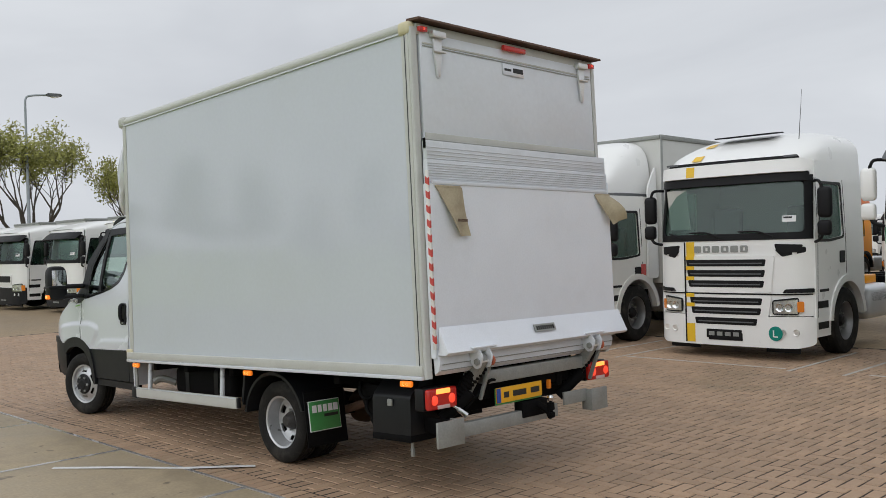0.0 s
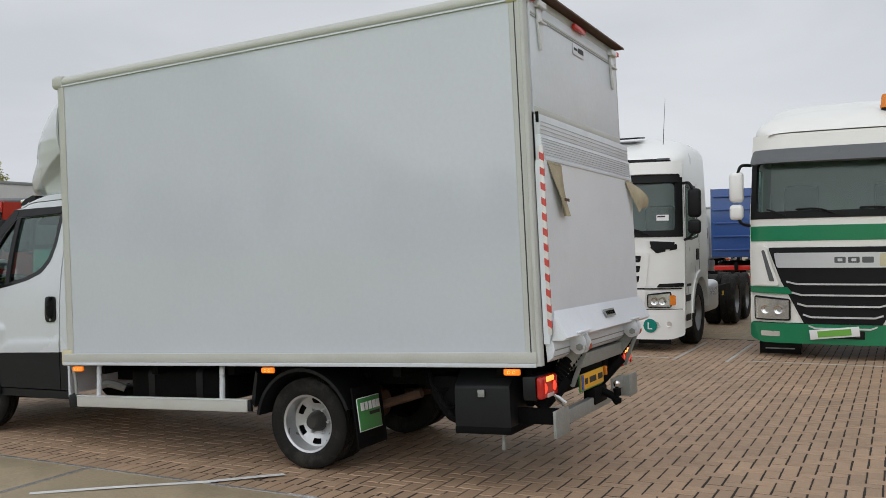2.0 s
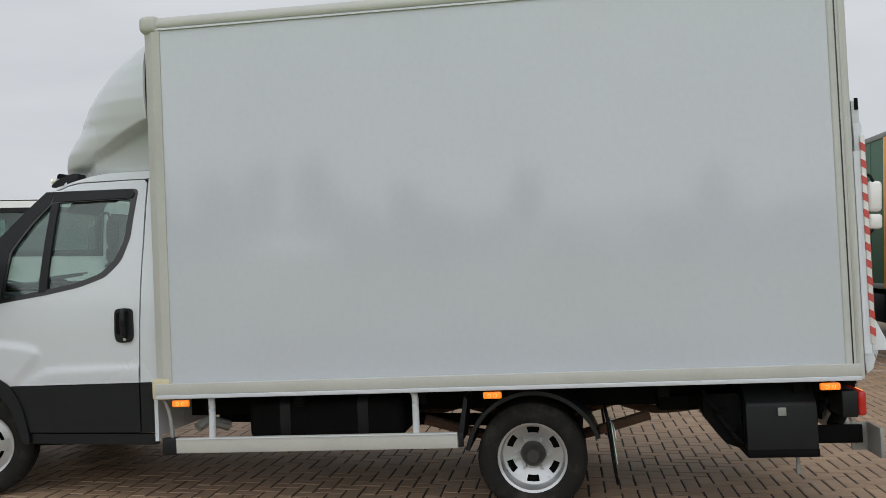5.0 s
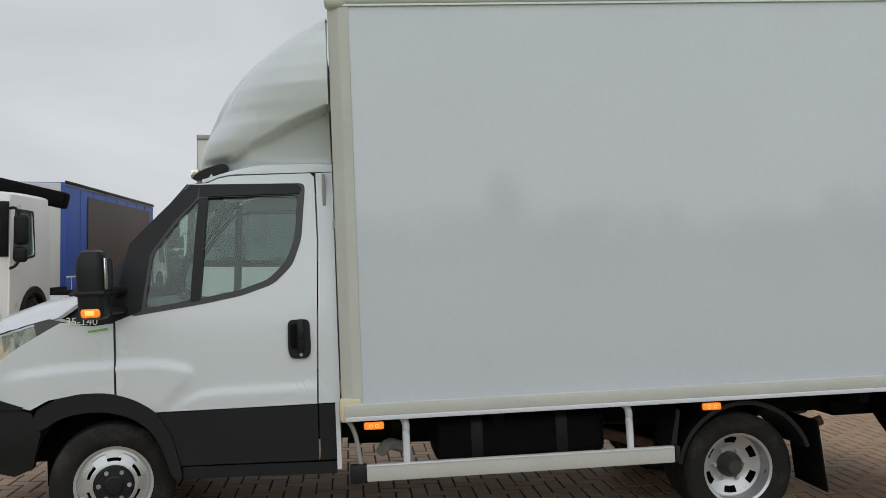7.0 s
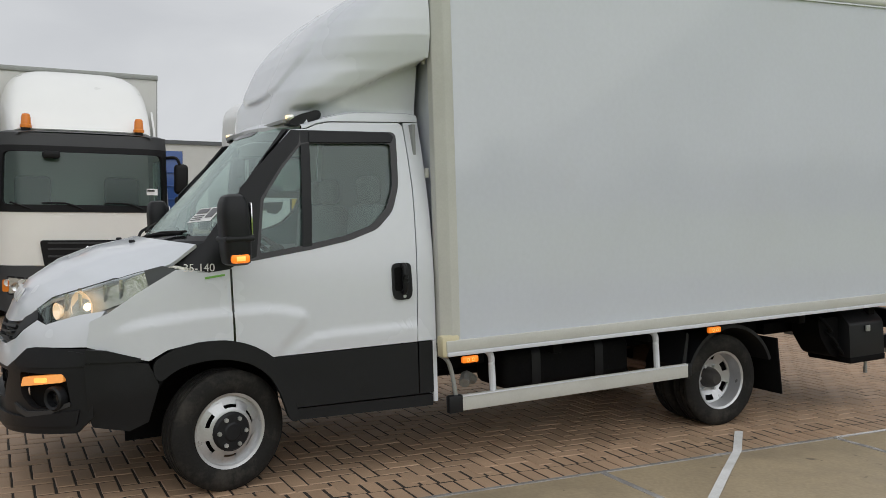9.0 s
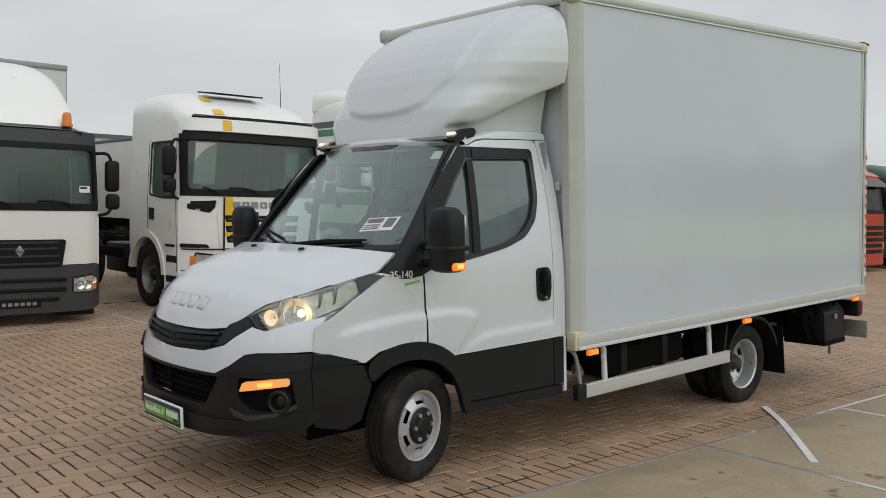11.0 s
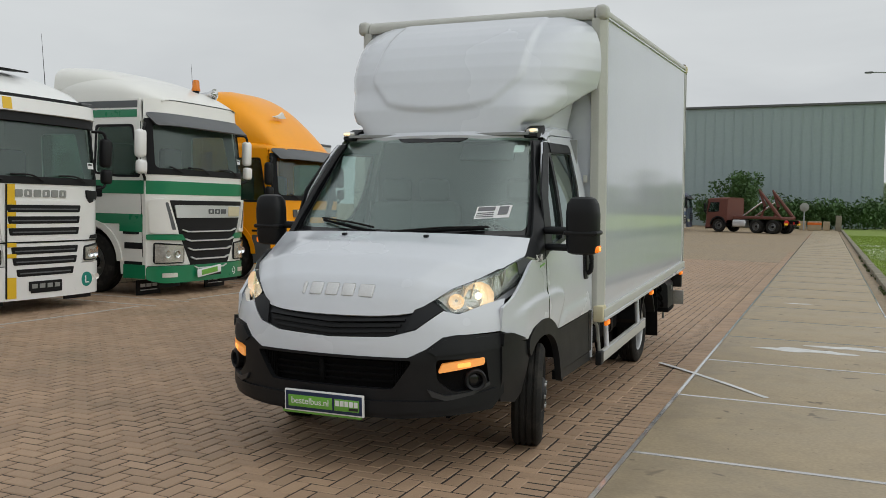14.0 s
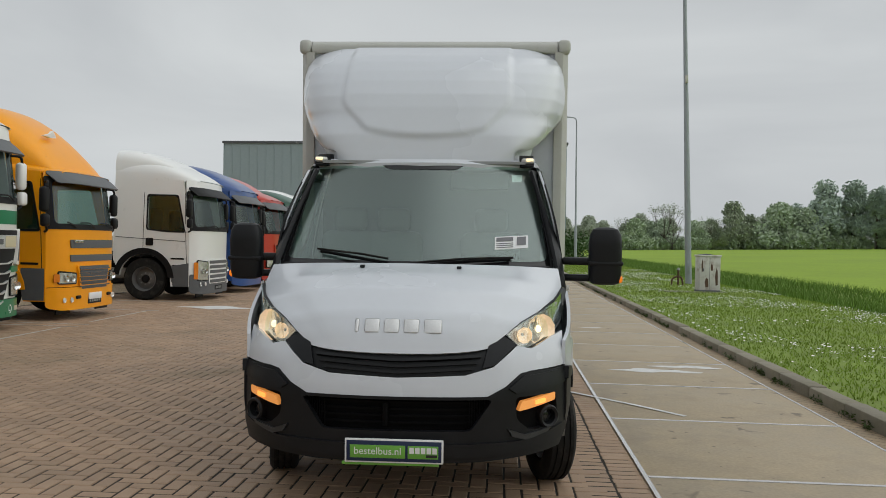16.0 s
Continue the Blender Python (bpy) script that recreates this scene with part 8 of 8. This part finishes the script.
def bare_tree(x, y, h, seed, leaf, leaves=10, size=0.09, label="spreading tree in young yellow-green leaf"):
    rng = random.Random(seed)
    t = thing("tree", label, "tree", pose(x, y, 0), "yard trees")
    bm, tips = bmesh.new(), []
    tube([(0, 0, -0.1), (0.03, 0.02, h * 0.14), (0, 0.05, h * 0.28)], [h * 0.032, h * 0.026, h * 0.024], 10, bm)
    for k in range(6):
        a = 2 * math.pi * k / 6 + rng.uniform(-0.3, 0.3)
        limb(bm, (0, 0.05, h * 0.27), (math.cos(a) * 1.15, math.sin(a) * 1.15, 1.0), h * 0.30, h * 0.014, 3, rng, tips, 0.42)
    part("trunk", bm, BARK, t, "bare grey limbs")
    v, f = [], []
    for p in tips:
        k = smooth(p.z / h, 0.45, 0.85)
        leaf_cloud(v, f, p, h * 0.065, int(leaves * (0.12 + 0.88 * k)), size, rng)
    mesh_part("crown", v, f, leaf, t, "sparse young leaves")
    return t


tr = bare_tree(10.75, 36, 7.6, 3, LEAFYEL, 30, 0.085)
for x, y, rz, sc_ in ((16.8, 36.5, 80, 0.85), (4.2, 39, 200, 0.9), (22, 38, 140, 0.9), (0, 44, 30, 0.95)):
    o = copy_thing(tr, pose(x, y, 0, 0, 0, rz) @ Matrix.Diagonal((sc_, sc_, sc_, 1)))


def lush_tree(name, label, x, y, z, h, w, seed, leaf, n=900, size=0.4, category="tree", group="distant trees", trunk=True):
    """A leafy tree: trunk, limbs and a crown of uneven clumps."""
    rng = random.Random(seed)
    t = thing(name, label, category, pose(x, y, z), group)
    bm = bmesh.new()
    tube([(0, 0, -0.3), (0.1, 0, h * 0.25), (0, 0.1, h * 0.55), (0, 0, h * 0.8)], [h * 0.028, h * 0.022, h * 0.014, h * 0.006], 7, bm)
    cl = []
    for k in range(15):
        a, q = rng.uniform(0, 6.28), rng.random()
        rr = w * 0.42 * math.sin(min(1, q * 1.15 + 0.12) * math.pi) ** 0.7
        c = Vector((math.cos(a) * rr * rng.uniform(0.5, 1.1), math.sin(a) * rr * rng.uniform(0.5, 1.1), h * (0.14 + 0.76 * q)))
        cl.append((c, w * rng.uniform(0.18, 0.30)))
        tube([(0, 0, h * (0.18 + 0.5 * q)), tuple(c * 0.6 + Vector((0, 0, h * 0.1))), tuple(c)], [h * 0.010, h * 0.006, h * 0.003], 5, bm)
    part("trunk", bm, BARK, t)
    v, f = [], []
    for c, r in cl:
        leaf_cloud(v, f, c, r, n // 15, size, rng, 0.85)
    mesh_part("crown", v, f, leaf, t)
    return t


# far belt of trees beyond the field, its haze in the leaf colours, and shrubs before the warehouse
rng = random.Random(21)
kinds = [lush_tree("tree", "green tree at the field's far edge, haze put in its leaf colour", -60, -200, 0, 13, 11, 31, LEAFHAZE, 5000, 0.42),
         lush_tree("tree", "rounded green tree at the field's far edge, leaves paled for haze", -75, -210, 0, 11, 13, 32, LEAFHAZEMID, 5000, 0.42),
         lush_tree("tree", "tall dark tree at the field's far edge, leaves paled for haze", -90, -205, 0, 17, 10, 33, LEAFHAZEDIM, 5400, 0.45),
         bare_tree(-50, -205, 13, 34, LEAFHAZE, 3, 0.2, "still bare tree at the field's far edge, few leaves paled for haze")]
kinds[3]["group"] = "distant trees"
for i in range(4):
    kinds[i].matrix_basis = pose((-62, -84, -108, -44)[i], (-235, -240, -220, -235)[i], field_height((-62, -84, -108, -44)[i]) - 0.5)
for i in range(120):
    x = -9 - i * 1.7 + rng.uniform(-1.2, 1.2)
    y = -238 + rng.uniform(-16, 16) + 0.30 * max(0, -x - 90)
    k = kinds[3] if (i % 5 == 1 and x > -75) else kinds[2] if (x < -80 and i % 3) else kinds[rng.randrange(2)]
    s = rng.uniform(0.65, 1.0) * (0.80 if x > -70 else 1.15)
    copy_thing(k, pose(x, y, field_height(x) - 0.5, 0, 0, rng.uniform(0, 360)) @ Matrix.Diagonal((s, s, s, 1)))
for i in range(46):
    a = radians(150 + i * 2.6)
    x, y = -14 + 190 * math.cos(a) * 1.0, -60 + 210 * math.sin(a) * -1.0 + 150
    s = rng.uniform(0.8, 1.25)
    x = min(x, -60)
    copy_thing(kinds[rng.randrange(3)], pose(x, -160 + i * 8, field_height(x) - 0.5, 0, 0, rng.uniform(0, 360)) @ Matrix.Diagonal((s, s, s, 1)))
hedge = thing("hedge", "scrub along the field's far edge, haze put in its leaf colour", "hedge", kind="stuff")
v, f = [], []
for i in range(170):
    x = -6 - i * 1.25
    leaf_cloud(v, f, (x, -232 + 0.30 * max(0, -x - 90) + rng.uniform(-5, 5), field_height(x) + 1.2), rng.uniform(2.0, 3.4), 150, 0.5, rng, 0.8)
mesh_part("foliage", v, f, LEAFHAZEMID, hedge)
shrubs = thing("shrubs", "dense dark green shrubs before the warehouse", "shrubs", pose(0, 0, 0), kind="stuff")
v, f, w = [], [], []
for i in range(110):
    x = -9.5 + 19 * rng.random()
    hgt = 2.7 if x < 1.5 else 3.0
    leaf_cloud(v, f, (x, -84 - 4 * rng.random(), hgt * rng.uniform(0.3, 0.8)), rng.uniform(0.9, 1.5), 150, 0.16, rng, 0.9)
for i in range(22):
    leaf_cloud(v, f, (5.5 + rng.gauss(0, 1.2), -85 + rng.gauss(0, 0.8), 2.6 + 2.4 * rng.random()), 1.0, 130, 0.16, rng, 0.9)
mesh_part("foliage", v, f, LEAFDARK, shrubs)
bmb = bmesh.new()
for i in range(26):
    x = -9 + 0.7 * i
    tube([(x, -86, -0.1), (x + rng.uniform(-0.3, 0.3), -85.5, 1.6)], [0.05, 0.02], 5, bmb)
part("stems", bmb, BARK, shrubs)


# lamp posts
def lamp_post(label, m, h, arm, r=0.085):
    t = thing("street_lamp", label, "street lamp", m, "street lamps")
    part("pole", tube([(0, 0, -0.1), (0, 0, h * 0.22), (0, 0, h * 0.23), (0, 0, h * 0.96)], [r, r, r * 0.72, r * 0.42], 12), POLEMAT, t)
    part("arm", tube(curve([(0, 0, h * 0.955), (0.06 * arm, 0, h * 0.985), (0.35 * arm, 0, h * 0.995), (arm, 0, h)]), r * 0.40, 8), POLEMAT, t)
    hd = part("lamp_head", slab(rounded([(arm * 0.92, h - 0.03), (arm * 1.0, h + 0.07), (arm + 0.55 * math.copysign(1, arm), h + 0.06), (arm + 0.62 * math.copysign(1, arm), h - 0.02), (arm + 0.3 * math.copysign(1, arm), h - 0.08)], 0.04), "Y", -0.14, 0.14, 0.03), TGREY, t)
    part("diffuser", slab(rounded([(arm + 0.12 * math.copysign(1, arm), h - 0.085), (arm + 0.5 * math.copysign(1, arm), h - 0.06), (arm + 0.3 * math.copysign(1, arm), h - 0.12)], 0.03), "Y", -0.10, 0.10), REFLECTOR, hd)
    part("door", box((0, -r, 0.9), (0.09, 0.02, 0.4), 0.006), POLEMAT, t)
    return t


lamp_post("tall grey street lamp on the verge", pose(-7.40, -73.5, 0.1, 0, 0.9, 0), 13.2, 1.6, 0.13)
lamp_post("grey street lamp beside the warehouse", pose(19.4, -86, 0.1, 0, 0.6, 20), 11.7, 1.5, 0.12)
lamp_post("grey street lamp behind the northern lorries", pose(10.15, 34.5, 0, 0, -0.3, -20), 8.9, 0.9, 0.11)
mast = thing("floodlight_mast", "slender grey mast with a small sensor", "mast", pose(-8.05, -26.8, 0.05, 0, 2.2, 0))
part("pole", tube([(0, 0, -0.1), (0, 0, 3), (0, 0, 14)], [0.135, 0.12, 0.06], 16), POLEMAT, mast)
part("clamp", lathe([(0.125, -0.03), (0.15, -0.03), (0.15, 0.03), (0.125, 0.03)], 20, "Z", centre=(0, 0, 1.55)), POLEMAT, mast)
part("sensor", box((-0.0, 0.14, 8.2), (0.12, 0.12, 0.32), 0.03), CABINET, mast)
part("door", box((0, 0.13, 0.75), (0.12, 0.03, 0.5), 0.01), POLEMAT, mast)
cab_ = thing("utility_cabinet", "stained white utility cabinet on the verge", "cabinet", pose(-7.38, -20.55, 0.10, 0, 0, 12))
part("body", box((0, 0, 0.62), (0.72, 0.38, 1.14), 0.02), CABINET, cab_)
part("lid", box((0, 0, 1.21), (0.78, 0.44, 0.06), 0.02), CABINET, cab_)
part("plinth", box((0, 0, 0.04), (0.74, 0.40, 0.10), 0.01), TGREY, cab_)
part("base_slab", box((0.5, 0.1, 0.0), (2.1, 0.9, 0.07), 0.01), KERBMAT, cab_)
for i, (x, z, w, h) in enumerate(((-0.22, 0.55, 0.10, 0.55), (0.12, 0.35, 0.14, 0.30), (-0.05, 0.85, 0.08, 0.22), (0.28, 0.9, 0.05, 0.40))):
    part("rust_stain", slab([(x - w / 2, z - h / 2), (x + w * 0.2, z - h * 0.6), (x + w / 2, z), (x + w * 0.1, z + h / 2), (x - w * 0.4, z + h * 0.3)], "Y", 0.1905, 0.193), RUST, cab_)
part("door_seam", box((0.02, 0.192, 0.62), (0.010, 0.006, 1.05)), TGREY, cab_)
part("latch", box((0.24, 0.195, 0.75), (0.05, 0.02, 0.10), 0.005), TGREY, cab_)
part("debris", slab(rounded([(-0.2, 1.24), (0.05, 1.28), (0.3, 1.25), (0.32, 1.24)], 0.01), "Y", -0.1, 0.1), TGREY, cab_)
hyd = thing("standpipe", "rusty standpipe with a coiled chain by the mast", "standpipe", pose(-7.35, -25.3, 0.10))
part("pipe", tube(curve([(0.25, 0, 0), (0.22, 0, 0.25), (0.05, 0, 0.35), (-0.12, 0, 0.30), (-0.18, 0, 0)]), 0.035), RUST, hyd)
part("riser", cyl((0, 0, 0), (0, 0, 0.62), 0.04), RUST, hyd)
part("cap", lathe([(0.0, 0.10), (0.05, 0.08), (0.07, 0.0)], 14, "Z", centre=(0, 0, 0.60)), GALV, hyd)
# red skip lorry parked across the yard
skip = lorry("faded red skip lorry with two lifting arms", pose(5.7, -64.2, 0, 0, 0, -115), RUST, zs=1.6, zt=2.3, zf=2.5, zr=2.62, rear=6.6, axles=(-1.3, -4.4, -5.7), detail=False, grille=(0.6, 1.3, 0.7, 0.8, 4), group="yard lorries")
SKIPRED = mat("faded_red_paint", (0.125, 0.036, 0.024), 0.65, vary=0.2, scale=2, spots=0.3, spot_color=(0.12, 0.05, 0.03))
for o in skip.children:
    if o.data and o.data.materials and o.data.materials[0] == RUST:
        o.data.materials[0] = SKIPRED
for s in (-1, 1):
    part("lift_arm", tube([(s * 1.0, -4.7, 1.2), (s * 1.0, -5.0, 2.0), (s * 1.0, -4.5, 3.2), (s * 1.0, -5.6, 1.9), (s * 1.0, -6.3, 1.1)], [0.14, 0.14, 0.10, 0.14, 0.12], 8), SKIPRED, skip)
    part("lift_ram", cyl((s * 0.9, -3.2, 1.25), (s * 0.95, -4.7, 2.3), 0.06), CHROME, skip)
part("load_deck", box((0, -4.4, 1.15), (2.3, 3.8, 0.2), 0.03), SKIPRED, skip)
for s in (-1, 1):
    part("tail_lamp", box((s * 0.85, -6.62, 0.9), (0.45, 0.05, 0.2), 0.01), REDLENS, skip)
    part("rear_marker", box((s * 0.95, -6.66, 0.72), (0.5, 0.02, 0.14)), TYELLOW, skip)
bin_ = thing("waste_bin", "orange-red wheeled waste bin by the far row", "bin", pose(6.5, -43.8, 0))
part("body", loft([[Vector((sx_ * w_, sy_ * w_ * 0.9, z)) for sx_, sy_ in ((-1, -1), (1, -1), (1, 1), (-1, 1))] for z, w_ in ((0.05, 0.26), (0.95, 0.34))]), TDEEPORANGE, bin_)
part("lid", box((0, 0, 0.99), (0.72, 0.66, 0.08), 0.03), TDEEPORANGE, bin_)
sign = thing("traffic_mirror", "round grey mirror on a post at the yard's end", "mirror", pose(-0.7, -79, 0))
part("post", cyl((0, 0, 0), (0, 0, 2.2), 0.05), POLEMAT, sign)
part("face", lathe([(0.0, 0.04), (0.34, 0.02), (0.40, 0.0), (0.40, -0.03)], 24, "Y", centre=(0, 0.05, 2.1)), GALV, sign)
for x, mt, w_ in ((-1.6, TDEEPORANGE, 1.2), (-2.6, CONCRETE, 0.6), (-0.6, CONCRETE, 0.6)):
    bl = thing("barrier_block", "concrete barrier block at the yard's end" if mt == CONCRETE else "orange and white barrier at the yard's end", "barrier", pose(x, -79.6, 0))
    part("block", box((0, 0, 0.42), (w_, 0.5, 0.84), 0.04), CONCRETE, bl)
    if mt != CONCRETE:
        part("band", box((0, 0.26, 0.62), (w_, 0.03, 0.22), 0.01), mt, bl)
pst = thing("bollard", "stone gatepost at the verge's end", "gatepost", pose(-3.6, -79.2, 0))
part("post", box((0, 0, 0.7), (0.5, 0.5, 1.4), 0.04), KERBMAT, pst)

# grass of the verge: short blades with daisies, and the long ditch edge
def blades(n, x0, x1, y0, y1, h, w, seed, dens):
    rng = random.Random(seed)
    v, f = [], []
    for _ in range(n):
        x, y = rng.uniform(x0, x1), y1 - (y1 - y0) * rng.random() ** dens
        z = field_height(x) - 0.01
        a, hh = rng.uniform(0, 6.28), h * rng.uniform(0.5, 1.3)
        dx, dy = math.cos(a) * w, math.sin(a) * w
        bx, by = rng.gauss(0, hh * 0.4), rng.gauss(0, hh * 0.4)
        k = len(v)
        v += [(x - dx, y - dy, z), (x + dx, y + dy, z), (x + bx, y + by, z + hh)]
        f.append((k, k + 1, k + 2))
    return v, f


verge_grass = thing("verge_grass", "short green grass with white daisies", "grass", kind="stuff")
v, f = blades(72000, -9.6, -4.01, -58, 3, 0.055, 0.012, 8, 1.3)
mesh_part("grass", v, f, BLADE, verge_grass)
rg = random.Random(9)
v, f = [], []
for i in range(12750):
    x, y = rg.uniform(-9.4, -4.06), 2 - 48 * rg.random() ** 1.1
    if noise.noise(Vector((x * 0.5, y * 0.25, 3.0))) < 0.02 + 0.25 * (rg.random() - 0.5):
        continue
    z, r = field_height(x) + rg.uniform(0.035, 0.07), rg.uniform(0.012, 0.023)
    k = len(v)
    tx, ty = rg.uniform(-0.4, 0.4), rg.uniform(-0.4, 0.4)
    for j in range(6):
        a = j * math.pi / 3
        dx, dy = r * math.cos(a), r * math.sin(a)
        v.append((x + dx, y + dy, z + dx * tx + dy * ty))
    f.append(tuple(range(k, k + 6)))
mesh_part("daisies", v, f, PETAL, verge_grass, "scattered white daisies")
ditch = thing("ditch_grass", "long dark grass along the ditch", "grass", kind="stuff")
v, f = blades(26000, -13.6, -9.6, -90, 6, 0.27, 0.02, 11, 1.2)
mesh_part("grass", v, f, LONGBLADE, ditch)
weeds = thing("kerb_weeds", "small weeds in the gutter by the kerb", "weeds", kind="stuff")
v, f = [], []
for i in range(60):
    x, y = -3.81 + rg.uniform(-0.03, 0.04), 3 - 30 * rg.random()
    leaf_cloud(v, f, (x, y, 0.03), rg.uniform(0.03, 0.08), 26, 0.018, rg, 0.7)
mesh_part("leaves", v, f, LEAF, weeds)

# ---- brick paving near the camera, laid in herringbone ----
def herringbone(x0, x1, y0, y1, w=0.11):
    out = []
    for a in range(-140, 260):
        for b in range(-140, 140):
            ox, oy = (a + 2 * b) * w, (a - 2 * b) * w
            if ox > x1 + 1 or ox < x0 - 1 or oy > y1 + 1 or oy < y0 - 1:
                continue
            for cx, cy, rot in ((ox + w, oy + w / 2, 0), (ox + 2.5 * w, oy, 90)):
                if x0 < -cx + x0 + x1 < x1 and y0 < cy < y1:
                    out.append((x0 + x1 - cx, cy, rot))
    return out


NEAR = (-1.18, 0.85, 5.0, 8.2)
BED = (-1.20, 9.4, -21.0, 15.0)
bed = tagged(part("paver_bed", box(((BED[0] + BED[2 - 1]) / 2 - 0.1, (BED[2] + BED[3]) / 2, -0.0120), (BED[1] - BED[0] + 0.4, BED[3] - BED[2] + 0.2, 0.014)), SAND), "dark sand joints under the brick paving", "brick paving", kind="structure")
L, W, H = 0.2090, 0.0990, 0.030


def brick_shape(c):
    """Corners of a brick with a chamfered top."""
    return [(-L / 2, -W / 2, -H), (L / 2, -W / 2, -H), (L / 2, W / 2, -H), (-L / 2, W / 2, -H),
            (-L / 2, -W / 2, -c), (L / 2, -W / 2, -c), (L / 2, W / 2, -c), (-L / 2, W / 2, -c),
            (-L / 2 + c, -W / 2 + c, 0), (L / 2 - c, -W / 2 + c, 0), (L / 2 - c, W / 2 - c, 0), (-L / 2 + c, W / 2 - c, 0)]


FACES = [(0, 1, 5, 4), (1, 2, 6, 5), (2, 3, 7, 6), (3, 0, 4, 7), (4, 5, 9, 8), (5, 6, 10, 9), (6, 7, 11, 10), (7, 4, 8, 11), (8, 9, 10, 11)]
rng = random.Random(5)
verts, faces, near = [], [], []
base = brick_shape(0.0055)
for cx, cy, rot in herringbone(*BED):
    m = pose(cx, cy, rng.uniform(-0.0025, 0.0015), rng.uniform(-0.5, 0.5), rng.uniform(-0.3, 0.3), rot + rng.uniform(-0.8, 0.8))
    if NEAR[0] < cx < NEAR[1] and NEAR[2] < cy < NEAR[3] and len(near) < 300:
        near.append(m)
        continue
    k = len(verts)
    verts += [m @ Vector(v) for v in base]
    faces += [tuple(k + i for i in f) for f in FACES]
me = bpy.data.meshes.new("bricks")
me.from_pydata(verts, [], faces)
me.materials.append(BRICKJOIN)
rest = new("bricks", me)
rest.parent = bed
tagged(rest, "brown clinker bricks in herringbone", kind="stuff")
one = bpy.data.meshes.new("brick")
one.from_pydata(base, [], FACES)
one.materials.append(BRICKMAT)
for m in near:
    o = new("brick", one)
    o.parent = bed
    o.matrix_basis = m
# a straight course of bricks along the slabs, and the gutter rows by the kerb
verts, faces = [], []
for x, y0, y1 in ((-1.425, -30, 9.5), (-1.207, -21, 9.5), (-3.655, -45, 9.5), (-3.765, -45, 9.5)):
    y = y0 + (0.1 if x < -3.3 else 0)
    while y < y1:
        m = pose(x + rng.uniform(-0.004, 0.004), y, (-0.0042 if -1.3 < x else rng.uniform(-0.003, 0.0) - (0.012 if x < -3 else 0)), 0 if x > -1.3 else rng.uniform(-1, 1), 0, 0 if x > -3 else 90)
        k = len(verts)
        verts += [m @ Vector(v) for v in base]
        faces += [tuple(k + i for i in f) for f in FACES]
        y += 0.11 if x > -3 else 0.22
me = bpy.data.meshes.new("edge_bricks")
me.from_pydata(verts, [], faces)
me.materials.append(BRICKJOIN)
eb = new("edge_bricks", me)
eb.parent = bed
tagged(eb, "straight edge and gutter courses of brick", kind="stuff")
